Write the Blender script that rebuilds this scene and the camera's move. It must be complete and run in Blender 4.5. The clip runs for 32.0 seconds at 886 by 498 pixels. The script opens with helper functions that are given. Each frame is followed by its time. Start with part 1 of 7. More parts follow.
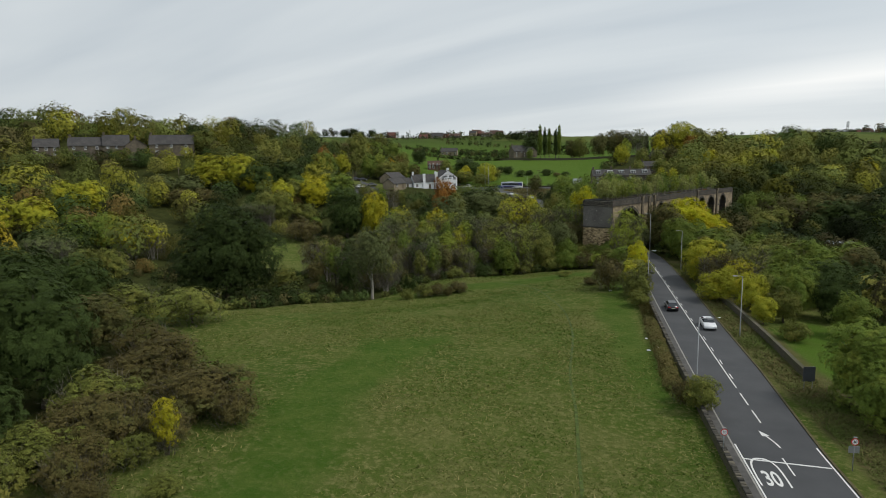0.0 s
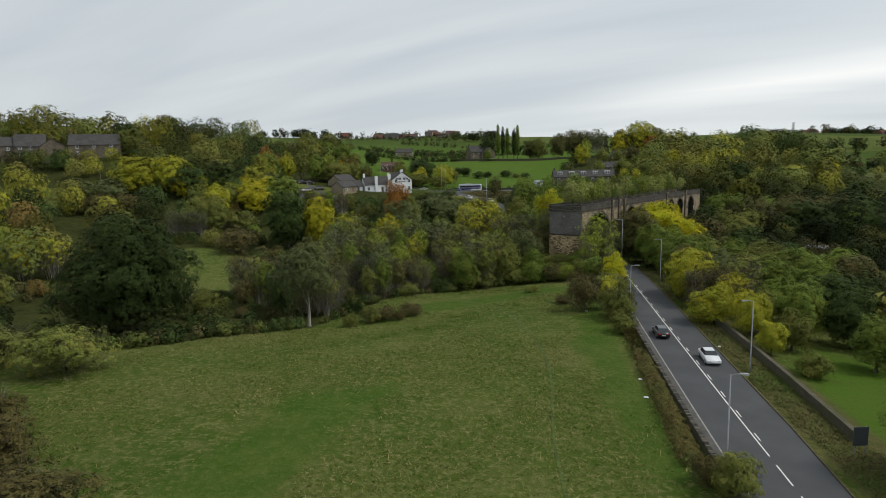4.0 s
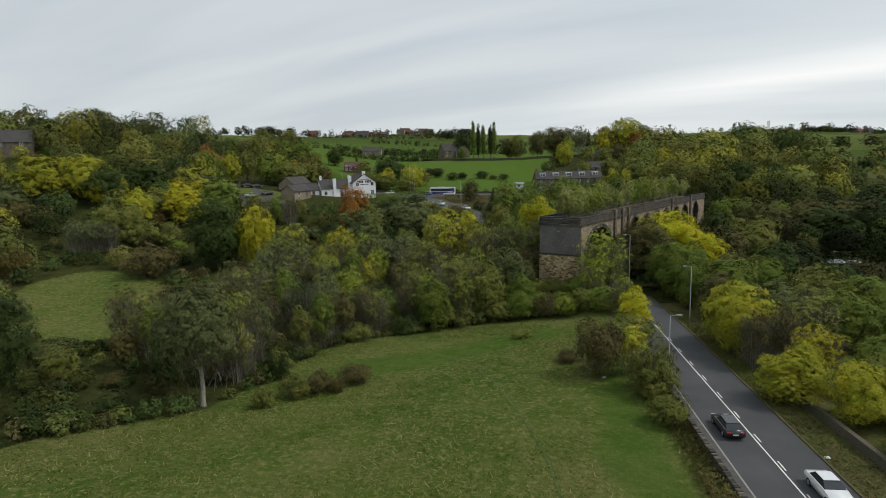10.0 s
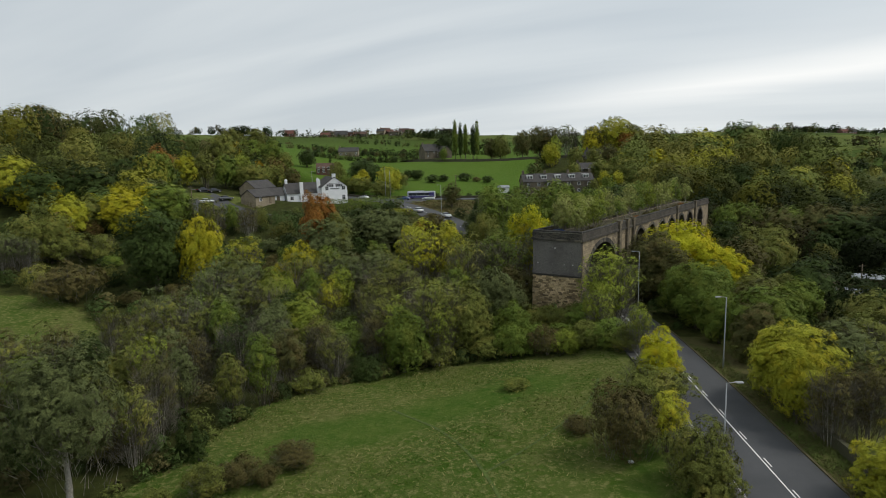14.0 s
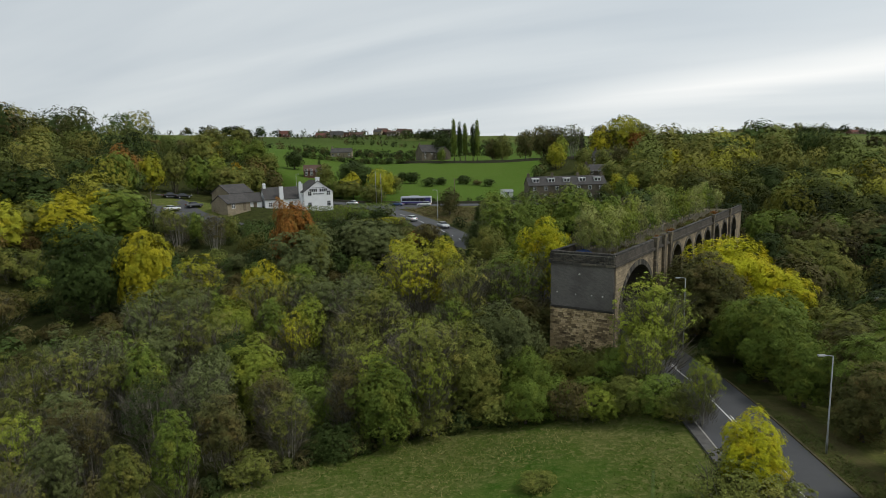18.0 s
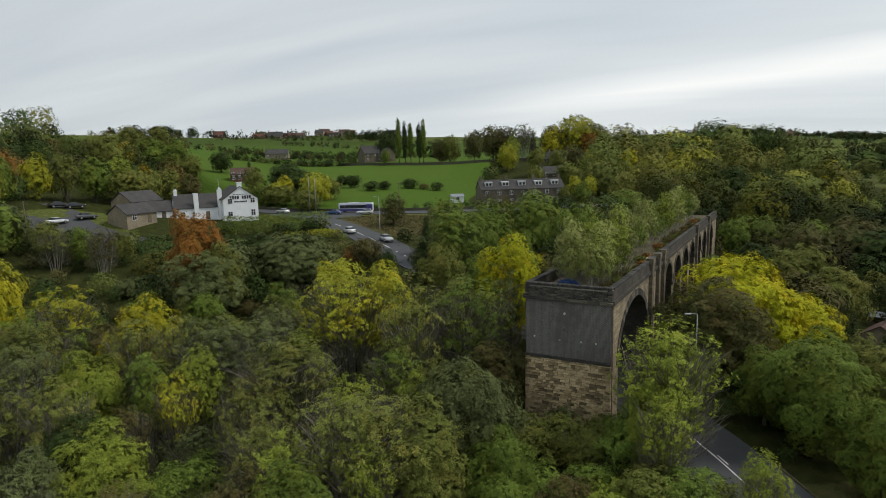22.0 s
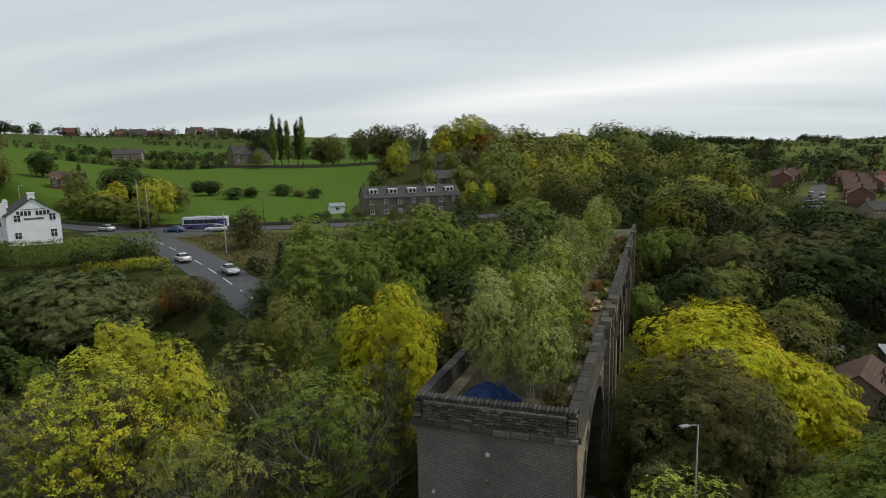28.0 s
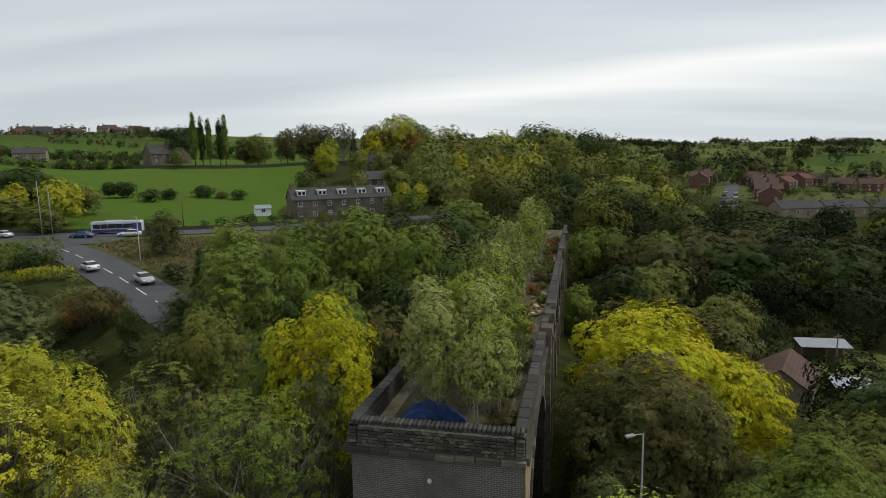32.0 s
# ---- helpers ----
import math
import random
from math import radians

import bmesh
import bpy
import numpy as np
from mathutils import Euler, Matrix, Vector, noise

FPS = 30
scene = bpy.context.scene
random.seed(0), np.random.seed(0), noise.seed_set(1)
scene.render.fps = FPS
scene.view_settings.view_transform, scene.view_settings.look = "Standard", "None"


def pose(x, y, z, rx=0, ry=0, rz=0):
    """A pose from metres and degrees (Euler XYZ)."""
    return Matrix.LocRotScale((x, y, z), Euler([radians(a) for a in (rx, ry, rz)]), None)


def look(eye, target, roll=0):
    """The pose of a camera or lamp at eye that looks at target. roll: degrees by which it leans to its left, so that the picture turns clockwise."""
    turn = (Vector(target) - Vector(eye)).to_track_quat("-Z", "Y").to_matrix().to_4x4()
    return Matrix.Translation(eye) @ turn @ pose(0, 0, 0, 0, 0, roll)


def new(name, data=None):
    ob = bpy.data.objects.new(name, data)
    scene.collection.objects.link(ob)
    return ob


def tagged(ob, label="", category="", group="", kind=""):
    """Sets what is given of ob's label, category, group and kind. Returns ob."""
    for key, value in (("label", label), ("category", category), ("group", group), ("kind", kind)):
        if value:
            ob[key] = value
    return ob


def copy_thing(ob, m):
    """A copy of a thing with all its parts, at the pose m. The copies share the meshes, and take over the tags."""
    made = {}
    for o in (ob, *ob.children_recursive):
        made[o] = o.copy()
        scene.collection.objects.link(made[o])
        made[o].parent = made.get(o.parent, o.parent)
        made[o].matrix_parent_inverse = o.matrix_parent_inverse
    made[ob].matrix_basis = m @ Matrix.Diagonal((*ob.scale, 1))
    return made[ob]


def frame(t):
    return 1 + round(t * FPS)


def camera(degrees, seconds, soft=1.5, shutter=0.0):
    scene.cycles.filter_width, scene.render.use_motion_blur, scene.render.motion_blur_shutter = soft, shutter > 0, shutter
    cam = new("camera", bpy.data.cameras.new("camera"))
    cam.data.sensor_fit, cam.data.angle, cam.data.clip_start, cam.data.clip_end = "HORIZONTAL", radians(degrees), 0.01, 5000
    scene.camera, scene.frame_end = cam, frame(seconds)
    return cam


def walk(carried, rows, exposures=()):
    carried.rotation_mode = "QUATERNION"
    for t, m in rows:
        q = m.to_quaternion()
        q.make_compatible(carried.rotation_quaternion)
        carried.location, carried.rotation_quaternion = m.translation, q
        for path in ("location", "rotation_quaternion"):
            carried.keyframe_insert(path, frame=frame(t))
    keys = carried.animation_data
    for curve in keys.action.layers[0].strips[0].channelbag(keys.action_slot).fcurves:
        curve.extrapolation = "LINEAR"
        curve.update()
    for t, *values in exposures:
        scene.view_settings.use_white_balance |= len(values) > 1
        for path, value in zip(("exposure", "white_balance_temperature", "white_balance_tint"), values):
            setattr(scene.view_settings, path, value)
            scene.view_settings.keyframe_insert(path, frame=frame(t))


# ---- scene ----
cam = camera(72.9, 32.0, soft=0.9)
PATH = [
    (0, (-8.003, -172.17, 29.327), (-8.364, -170.225, 29.033), -1.3),
    (0.5, (-8.059, -170.484, 29.321), (-8.42, -168.539, 29.029), -1.43),
    (1, (-8.221, -168.633, 29.302), (-8.561, -166.684, 29.01), -1.45),
    (1.5, (-8.469, -166.646, 29.265), (-8.804, -164.696, 28.975), -1.58),
    (2, (-8.781, -164.6, 29.207), (-9.092, -162.645, 28.918), -1.6),
    (2.5, (-9.087, -162.316, 29.224), (-9.373, -160.358, 28.933), -1.65),
    (3, (-9.383, -159.974, 29.224), (-9.65, -158.013, 28.933), -1.6),
    (3.5, (-9.634, -156.993, 29.256), (-9.86, -155.028, 28.963), -1.58),
    (5.5, (-9.953, -146.405, 29.367), (-10.173, -144.439, 29.071), -1.4),
    (6, (-10.073, -143.52, 29.412), (-10.292, -141.555, 29.115), -1.4),
    (6.5, (-10.245, -140.586, 29.461), (-10.464, -138.621, 29.164), -1.4),
    (7, (-10.419, -137.626, 29.517), (-10.638, -135.66, 29.219), -1.4),
    (7.5, (-10.545, -135.019, 29.547), (-10.749, -133.052, 29.249), -1.4),
    (8, (-10.662, -132.413, 29.578), (-10.841, -130.443, 29.279), -1.4),
    (8.5, (-10.766, -129.785, 29.604), (-10.942, -127.815, 29.306), -1.4),
    (9, (-10.848, -127.147, 29.626), (-11.025, -125.177, 29.327), -1.4),
    (9.5, (-10.902, -124.619, 29.651), (-11.079, -122.65, 29.351), -1.45),
    (10, (-10.913, -122.123, 29.671), (-11.053, -120.151, 29.371), -1.5),
    (10.5, (-10.921, -119.57, 29.713), (-11.009, -117.595, 29.412), -1.55),
    (11, (-10.91, -117.04, 29.758), (-10.991, -115.064, 29.457), -1.6),
    (11.5, (-10.862, -114.483, 29.785), (-10.944, -112.508, 29.485), -1.6),
    (12, (-10.835, -111.892, 29.825), (-10.917, -109.916, 29.524), -1.6),
    (12.5, (-10.837, -109.289, 29.878), (-10.918, -107.314, 29.577), -1.6),
    (13, (-10.866, -106.755, 29.946), (-10.947, -104.779, 29.645), -1.5),
    (13.5, (-10.879, -104.316, 29.99), (-10.961, -102.34, 29.69), -1.5),
    (14, (-10.894, -101.919, 30.038), (-10.977, -99.943, 29.737), -1.5),
    (14.5, (-10.893, -99.477, 30.083), (-10.975, -97.502, 29.782), -1.5),
    (16.5, (-10.912, -88.41, 30.101), (-10.993, -86.434, 29.803), -1.5),
    (17, (-10.932, -85.617, 30.097), (-11.013, -83.64, 29.8), -1.5),
    (17.5, (-10.964, -82.805, 30.089), (-11.045, -80.828, 29.792), -1.5),
    (18, (-10.997, -79.984, 30.075), (-11.078, -78.008, 29.778), -1.5),
    (18.5, (-11.019, -77.239, 30.083), (-11.098, -75.262, 29.787), -1.5),
    (19, (-11.043, -74.542, 30.085), (-11.124, -72.565, 29.79), -1.5),
    (19.5, (-11.071, -71.897, 30.081), (-11.152, -69.92, 29.787), -1.5),
    (20, (-11.091, -69.263, 30.073), (-11.172, -67.286, 29.78), -1.5),
    (20.5, (-11.114, -66.636, 30.068), (-11.194, -64.66, 29.775), -1.52),
    (21, (-11.098, -63.96, 30.06), (-11.172, -61.983, 29.766), -1.55),
    (21.5, (-11.031, -61.287, 30.048), (-10.967, -59.31, 29.753), -1.58),
    (22, (-10.907, -58.675, 30.035), (-10.812, -56.699, 29.739), -1.6),
    (22.5, (-10.736, -56.18, 30.035), (-10.642, -54.205, 29.738), -1.58),
    (23, (-10.497, -53.746, 30.038), (-10.388, -51.771, 29.741), -1.55),
    (23.5, (-10.186, -51.357, 30.046), (-9.919, -49.398, 29.746), -1.62),
    (24, (-9.801, -48.961, 30.059), (-9.501, -47.006, 29.758), -1.6),
    (24.5, (-9.301, -46.548, 30.088), (-9.003, -44.594, 29.786), -1.63),
    (25, (-8.745, -44.09, 30.123), (-8.357, -42.151, 29.819), -1.67),
    (25.5, (-8.159, -41.646, 30.162), (-7.721, -39.719, 29.857), -1.7),
    (27.5, (-5.774, -32.388, 30.32), (-5.328, -30.462, 30.018), -1.3),
    (28, (-5.129, -30.245, 30.38), (-4.684, -28.318, 30.08), -1.3),
    (28.5, (-4.790, -28.499, 30.396), (-4.345, -26.573, 30.096), -1.4),
    (29, (-4.578, -27.873, 30.409), (-4.133, -25.946, 30.109), -1.4),
    (29.5, (-4.519, -27.565, 30.415), (-4.067, -25.64, 30.114), -1.45),
    (30, (-4.535, -27.526, 30.416), (-4.059, -25.607, 30.114), -1.4),
    (30.5, (-4.586, -27.541, 30.419), (-4.055, -25.636, 30.117), -1.35),
    (31, (-4.658, -27.621, 30.419), (-4.081, -25.73, 30.117), -1.3),
    (31.5, (-4.686, -27.609, 30.421), (-4.058, -25.734, 30.119), -1.25),
    (32, (-4.691, -27.617, 30.422), (-4.027, -25.755, 30.119), -1.1),
]
walk(cam, [(t, look(e, g, r)) for t, e, g, r in PATH])

# ---------------------------------------------------------------- world, sun
world = bpy.data.worlds.new("overcast_sky")
scene.world = world
world.use_nodes = True
wn, wl = world.node_tree.nodes, world.node_tree.links
wn.clear()


def wnode(kind, **kw):
    n = wn.new(kind)
    for k, v in kw.items():
        n.inputs[k].default_value = v
    return n


w_out = wn.new("ShaderNodeOutputWorld")
w_bg = wnode("ShaderNodeBackground", Strength=1.0)
w_sky = wn.new("ShaderNodeTexSky")
w_sky.sky_type = "NISHITA"
w_sky.sun_disc = False
w_sky.sun_elevation = radians(51.7)
w_sky.sun_rotation = radians(90)
w_dir = wn.new("ShaderNodeTexCoord")
w_sep = wn.new("ShaderNodeSeparateXYZ")
wl.new(w_dir.outputs["Generated"], w_sep.inputs[0])
# height above the horizon, kept positive
w_up = wn.new("ShaderNodeMath")
w_up.operation = "MAXIMUM"
w_up.inputs[1].default_value = 0.0
wl.new(w_sep.outputs["Z"], w_up.inputs[0])
w_lift = wn.new("ShaderNodeMath")
w_lift.operation = "ADD"
w_lift.inputs[1].default_value = 0.16
wl.new(w_up.outputs[0], w_lift.inputs[0])
w_flat = wn.new("ShaderNodeVectorMath")
w_flat.operation = "DIVIDE"
w_comb = wn.new("ShaderNodeCombineXYZ")
for k in range(3):
    wl.new(w_lift.outputs[0], w_comb.inputs[k])
wl.new(w_dir.outputs["Generated"], w_flat.inputs[0])
wl.new(w_comb.outputs[0], w_flat.inputs[1])
w_map = wn.new("ShaderNodeMapping")
w_turn = wn.new("ShaderNodeMapping")
w_turn.inputs["Rotation"].default_value = (0, 0, radians(22))
wl.new(w_flat.outputs[0], w_turn.inputs[0])
w_map.inputs["Scale"].default_value = (0.22, 1.0, 0.0)
w_map.inputs["Location"].default_value = (0.35, 0.15, 0)
wl.new(w_turn.outputs[0], w_map.inputs[0])
w_noise = wnode("ShaderNodeTexNoise", Scale=1.5, Detail=4.0, Roughness=0.45, Distortion=0.25)
wl.new(w_map.outputs[0], w_noise.inputs["Vector"])
w_cloud = wn.new("ShaderNodeValToRGB")
w_cloud.color_ramp.elements[0].position = 0.34
w_cloud.color_ramp.elements[0].color = (0.585, 0.65, 0.70, 1)
w_cloud.color_ramp.elements[1].position = 0.66
w_cloud.color_ramp.elements[1].color = (0.775, 0.825, 0.845, 1)
wl.new(w_noise.outputs["Fac"], w_cloud.inputs[0])
# paler haze close to the horizon
w_haze = wn.new("ShaderNodeMapRange")
w_haze.inputs["From Min"].default_value = 0.0
w_haze.inputs["From Max"].default_value = 0.22
w_haze.inputs["To Min"].default_value = 0.35
w_haze.inputs["To Max"].default_value = 0.0
wl.new(w_up.outputs[0], w_haze.inputs["Value"])
w_mix = wn.new("ShaderNodeMixRGB")
w_mix.inputs[2].default_value = (0.76, 0.80, 0.82, 1)
wl.new(w_haze.outputs[0], w_mix.inputs[0])
wl.new(w_cloud.outputs[0], w_mix.inputs[1])
w_dim = wn.new("ShaderNodeMixRGB")
w_dim.blend_type = "MULTIPLY"
w_dim.inputs[0].default_value = 1.0
w_dim.inputs[2].default_value = (0.08, 0.08, 0.08, 1)
wl.new(w_sky.outputs[0], w_dim.inputs[1])
w_all = wn.new("ShaderNodeMixRGB")
w_all.inputs[0].default_value = 0.92
wl.new(w_dim.outputs[0], w_all.inputs[1])
wl.new(w_mix.outputs[0], w_all.inputs[2])
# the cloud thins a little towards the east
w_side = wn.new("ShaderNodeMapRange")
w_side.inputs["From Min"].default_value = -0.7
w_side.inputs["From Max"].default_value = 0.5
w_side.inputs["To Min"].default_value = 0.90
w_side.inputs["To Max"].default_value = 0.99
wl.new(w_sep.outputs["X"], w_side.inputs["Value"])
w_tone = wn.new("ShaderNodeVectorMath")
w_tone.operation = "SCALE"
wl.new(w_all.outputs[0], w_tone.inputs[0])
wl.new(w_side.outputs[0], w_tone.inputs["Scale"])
# a long pale break in the cloud, rising towards the east
w_dot = wn.new("ShaderNodeVectorMath")
w_dot.operation = "DOT_PRODUCT"
w_dot.inputs[1].default_value = (-0.118, -0.065, 0.991)
wl.new(w_dir.outputs["Generated"], w_dot.inputs[0])
w_wisp = wn.new("ShaderNodeMath")
w_wisp.operation = "MULTIPLY_ADD"
w_wisp.inputs[1].default_value = 0.06
wl.new(w_noise.outputs["Fac"], w_wisp.inputs[0])
wl.new(w_dot.outputs["Value"], w_wisp.inputs[2])
w_break = wn.new("ShaderNodeValToRGB")
w_break.color_ramp.elements[1].color = (0, 0, 0, 1)
for pos, val in ((0.30, 0.25), (0.46, 0.85), (0.52, 1.0), (0.70, 0.25)):
    w_break.color_ramp.elements.new(pos).color = (val, val, val, 1)
w_band = wn.new("ShaderNodeMapRange")
w_band.inputs["From Min"].default_value = -0.045
w_band.inputs["From Max"].default_value = 0.095
wl.new(w_wisp.outputs[0], w_band.inputs["Value"])
wl.new(w_band.outputs[0], w_break.inputs[0])
w_east = wn.new("ShaderNodeMapRange")
w_east.interpolation_type = "SMOOTHSTEP"
w_east.inputs["From Min"].default_value = 0.0
w_east.inputs["From Max"].default_value = 0.42
w_east.inputs["To Max"].default_value = 0.95
wl.new(w_sep.outputs["X"], w_east.inputs["Value"])
w_fac = wn.new("ShaderNodeMath")
w_fac.operation = "MULTIPLY"
wl.new(w_break.outputs[0], w_fac.inputs[0])
wl.new(w_east.outputs[0], w_fac.inputs[1])
w_last = wn.new("ShaderNodeMixRGB")
w_last.inputs[2].default_value = (0.97, 0.98, 0.965, 1)
wl.new(w_fac.outputs[0], w_last.inputs[0])
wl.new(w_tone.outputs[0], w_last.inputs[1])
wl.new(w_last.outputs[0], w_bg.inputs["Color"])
wl.new(w_bg.outputs[0], w_out.inputs["Surface"])

sun = new("sun", bpy.data.lights.new("sun", "SUN"))
sun.data.energy = 1.95
sun.data.angle = radians(14)
sun.data.color = (1.0, 0.96, 0.9)
sun.matrix_world = look((75, 0, 95), (0, 0, 0))

# ---------------------------------------------------------------- materials


class Mat:
    """A small builder for node materials."""

    def __init__(self, name, rough=0.8, metal=0.0, spec=0.3):
        self.m = bpy.data.materials.new(name)
        self.m.use_nodes = True
        self.n, self.l = self.m.node_tree.nodes, self.m.node_tree.links
        self.b = self.n["Principled BSDF"]
        self.b.inputs["Roughness"].default_value = rough
        self.b.inputs["Metallic"].default_value = metal
        self.b.inputs["Specular IOR Level"].default_value = spec
        self.coord = self.n.new("ShaderNodeTexCoord").outputs["Object"]

    def add(self, kind, **kw):
        node = self.n.new(kind)
        for k, v in kw.items():
            node.inputs[k].default_value = v
        return node

    def noise(self, scale, detail=4.0, rough=0.55, vec=None):
        t = self.add("ShaderNodeTexNoise", Scale=scale, Detail=detail, Roughness=rough)
        self.l.new(vec or self.coord, t.inputs["Vector"])
        return t.outputs["Fac"]

    def ramp(self, fac, *stops):
        r = self.n.new("ShaderNodeValToRGB")
        e = r.color_ramp.elements
        while len(e) < len(stops):
            e.new(0.5)
        for k, (p, c) in enumerate(stops):
            e[k].position = p
            e[k].color = (*c, 1)
        self.l.new(fac, r.inputs[0])
        return r.outputs[0]

    def mix(self, fac, a, b, mode="MIX"):
        x = self.n.new("ShaderNodeMixRGB")
        x.blend_type = mode
        for k, v in enumerate((fac, a, b)):
            if isinstance(v, (int, float)):
                x.inputs[k].default_value = v
            elif isinstance(v, tuple):
                x.inputs[k].default_value = (*v, 1)
            else:
                self.l.new(v, x.inputs[k])
        return x.outputs[0]

    def step(self, fac, lo, hi, a=0.0, b=1.0):
        r = self.n.new("ShaderNodeMapRange")
        for k, v in (("From Min", lo), ("From Max", hi), ("To Min", a), ("To Max", b)):
            r.inputs[k].default_value = v
        self.l.new(fac, r.inputs["Value"])
        return r.outputs[0]

    def colour(self, out):
        if isinstance(out, tuple):
            self.b.inputs["Base Color"].default_value = (*out, 1)
        else:
            self.l.new(out, self.b.inputs["Base Color"])
        return self

    def bump(self, height, strength=0.3, dist=0.05):
        b = self.add("ShaderNodeBump", Strength=strength, Distance=dist)
        self.l.new(height, b.inputs["Height"])
        self.l.new(b.outputs[0], self.b.inputs["Normal"])
        return self


def plain(name, c, rough=0.6, metal=0.0, spec=0.3, vary=0.18, scale=1.2):
    m = Mat(name, rough, metal, spec)
    dark = tuple(v * (1 - vary) for v in c)
    lite = tuple(min(1, v * (1 + vary)) for v in c)
    m.colour(m.ramp(m.noise(scale, 5), (0.3, dark), (0.7, lite)))
    return m.m


def leaf_cells(m, grain, amp=1.0):
    """Small rounded leaves: the distance to each leaf's middle and its random tone."""
    cell = m.add("ShaderNodeTexVoronoi", Scale=grain)
    m.l.new(m.coord, cell.inputs["Vector"])
    tone = m.n.new("ShaderNodeSeparateColor")
    m.l.new(cell.outputs["Color"], tone.inputs[0])
    # each leaf tilts its own way
    tilt = m.n.new("ShaderNodeVectorMath")
    tilt.operation = "MULTIPLY_ADD"
    m.l.new(cell.outputs["Color"], tilt.inputs[0])
    tilt.inputs[1].default_value = (amp, amp, amp)
    tilt.inputs[2].default_value = (-0.5 * amp, -0.5 * amp, 0.48 - 0.5 * amp)
    both = m.n.new("ShaderNodeVectorMath")
    m.l.new(m.n.new("ShaderNodeNewGeometry").outputs["Normal"], both.inputs[0])
    m.l.new(tilt.outputs[0], both.inputs[1])
    unit = m.n.new("ShaderNodeVectorMath")
    unit.operation = "NORMALIZE"
    m.l.new(both.outputs[0], unit.inputs[0])
    m.l.new(unit.outputs[0], m.b.inputs["Normal"])
    return cell.outputs["Distance"], tone.outputs[0]


def cut_out(m, shader, dist, edge=0.52):
    """Opens the gaps between the small leaves of a spray."""
    gate = m.n.new("ShaderNodeMath")
    gate.operation = "GREATER_THAN"
    gate.inputs[1].default_value = edge
    m.l.new(dist, gate.inputs[0])
    clear = m.n.new("ShaderNodeBsdfTransparent")
    both = m.n.new("ShaderNodeMixShader")
    m.l.new(gate.outputs[0], both.inputs[0])
    m.l.new(shader, both.inputs[1])
    m.l.new(clear.outputs[0], both.inputs[2])
    m.l.new(both.outputs[0], m.n["Material Output"].inputs["Surface"])


def leaf_mat(name, a, b, c=None, grain=11.0):
    """Leaves: colour from leaf to leaf, from limb to limb and from tree to tree; part of the light passes through."""
    m = Mat(name, 0.65, 0.0, 0.05)
    isl = m.n.new("ShaderNodeNewGeometry").outputs["Random Per Island"]
    obj = m.n.new("ShaderNodeObjectInfo").outputs["Random"]
    dist, cell = leaf_cells(m, grain)
    both = m.n.new("ShaderNodeMath")
    both.operation = "MULTIPLY_ADD"
    m.l.new(cell, both.inputs[0])
    both.inputs[1].default_value = 0.65
    m.l.new(m.step(isl, 0, 1, 0, 0.35), both.inputs[2])
    col = m.ramp(both.outputs[0], (0.0, a), (1.0, b))
    if c:
        col = m.mix(m.step(m.noise(0.4, 3), 0.48, 0.70, 0, 0.85), col, c)
    big = m.step(m.noise(0.5, 2), 0.3, 0.7, 0.86, 1.14)
    tone = m.step(obj, 0, 1, 0.75, 1.07)
    k = m.n.new("ShaderNodeMath")
    k.operation = "MULTIPLY"
    m.l.new(big, k.inputs[0])
    m.l.new(tone, k.inputs[1])
    g = m.n.new("ShaderNodeVectorMath")
    g.operation = "SCALE"
    m.l.new(col, g.inputs[0])
    m.l.new(k.outputs[0], g.inputs["Scale"])
    m.colour(g.outputs[0])
    tr = m.n.new("ShaderNodeBsdfTranslucent")
    m.l.new(g.outputs[0], tr.inputs["Color"])
    mx = m.n.new("ShaderNodeMixShader")
    mx.inputs[0].default_value = 0.07
    m.l.new(m.b.outputs[0], mx.inputs[1])
    m.l.new(tr.outputs[0], mx.inputs[2])
    cut_out(m, mx.outputs[0], dist)
    return m.m


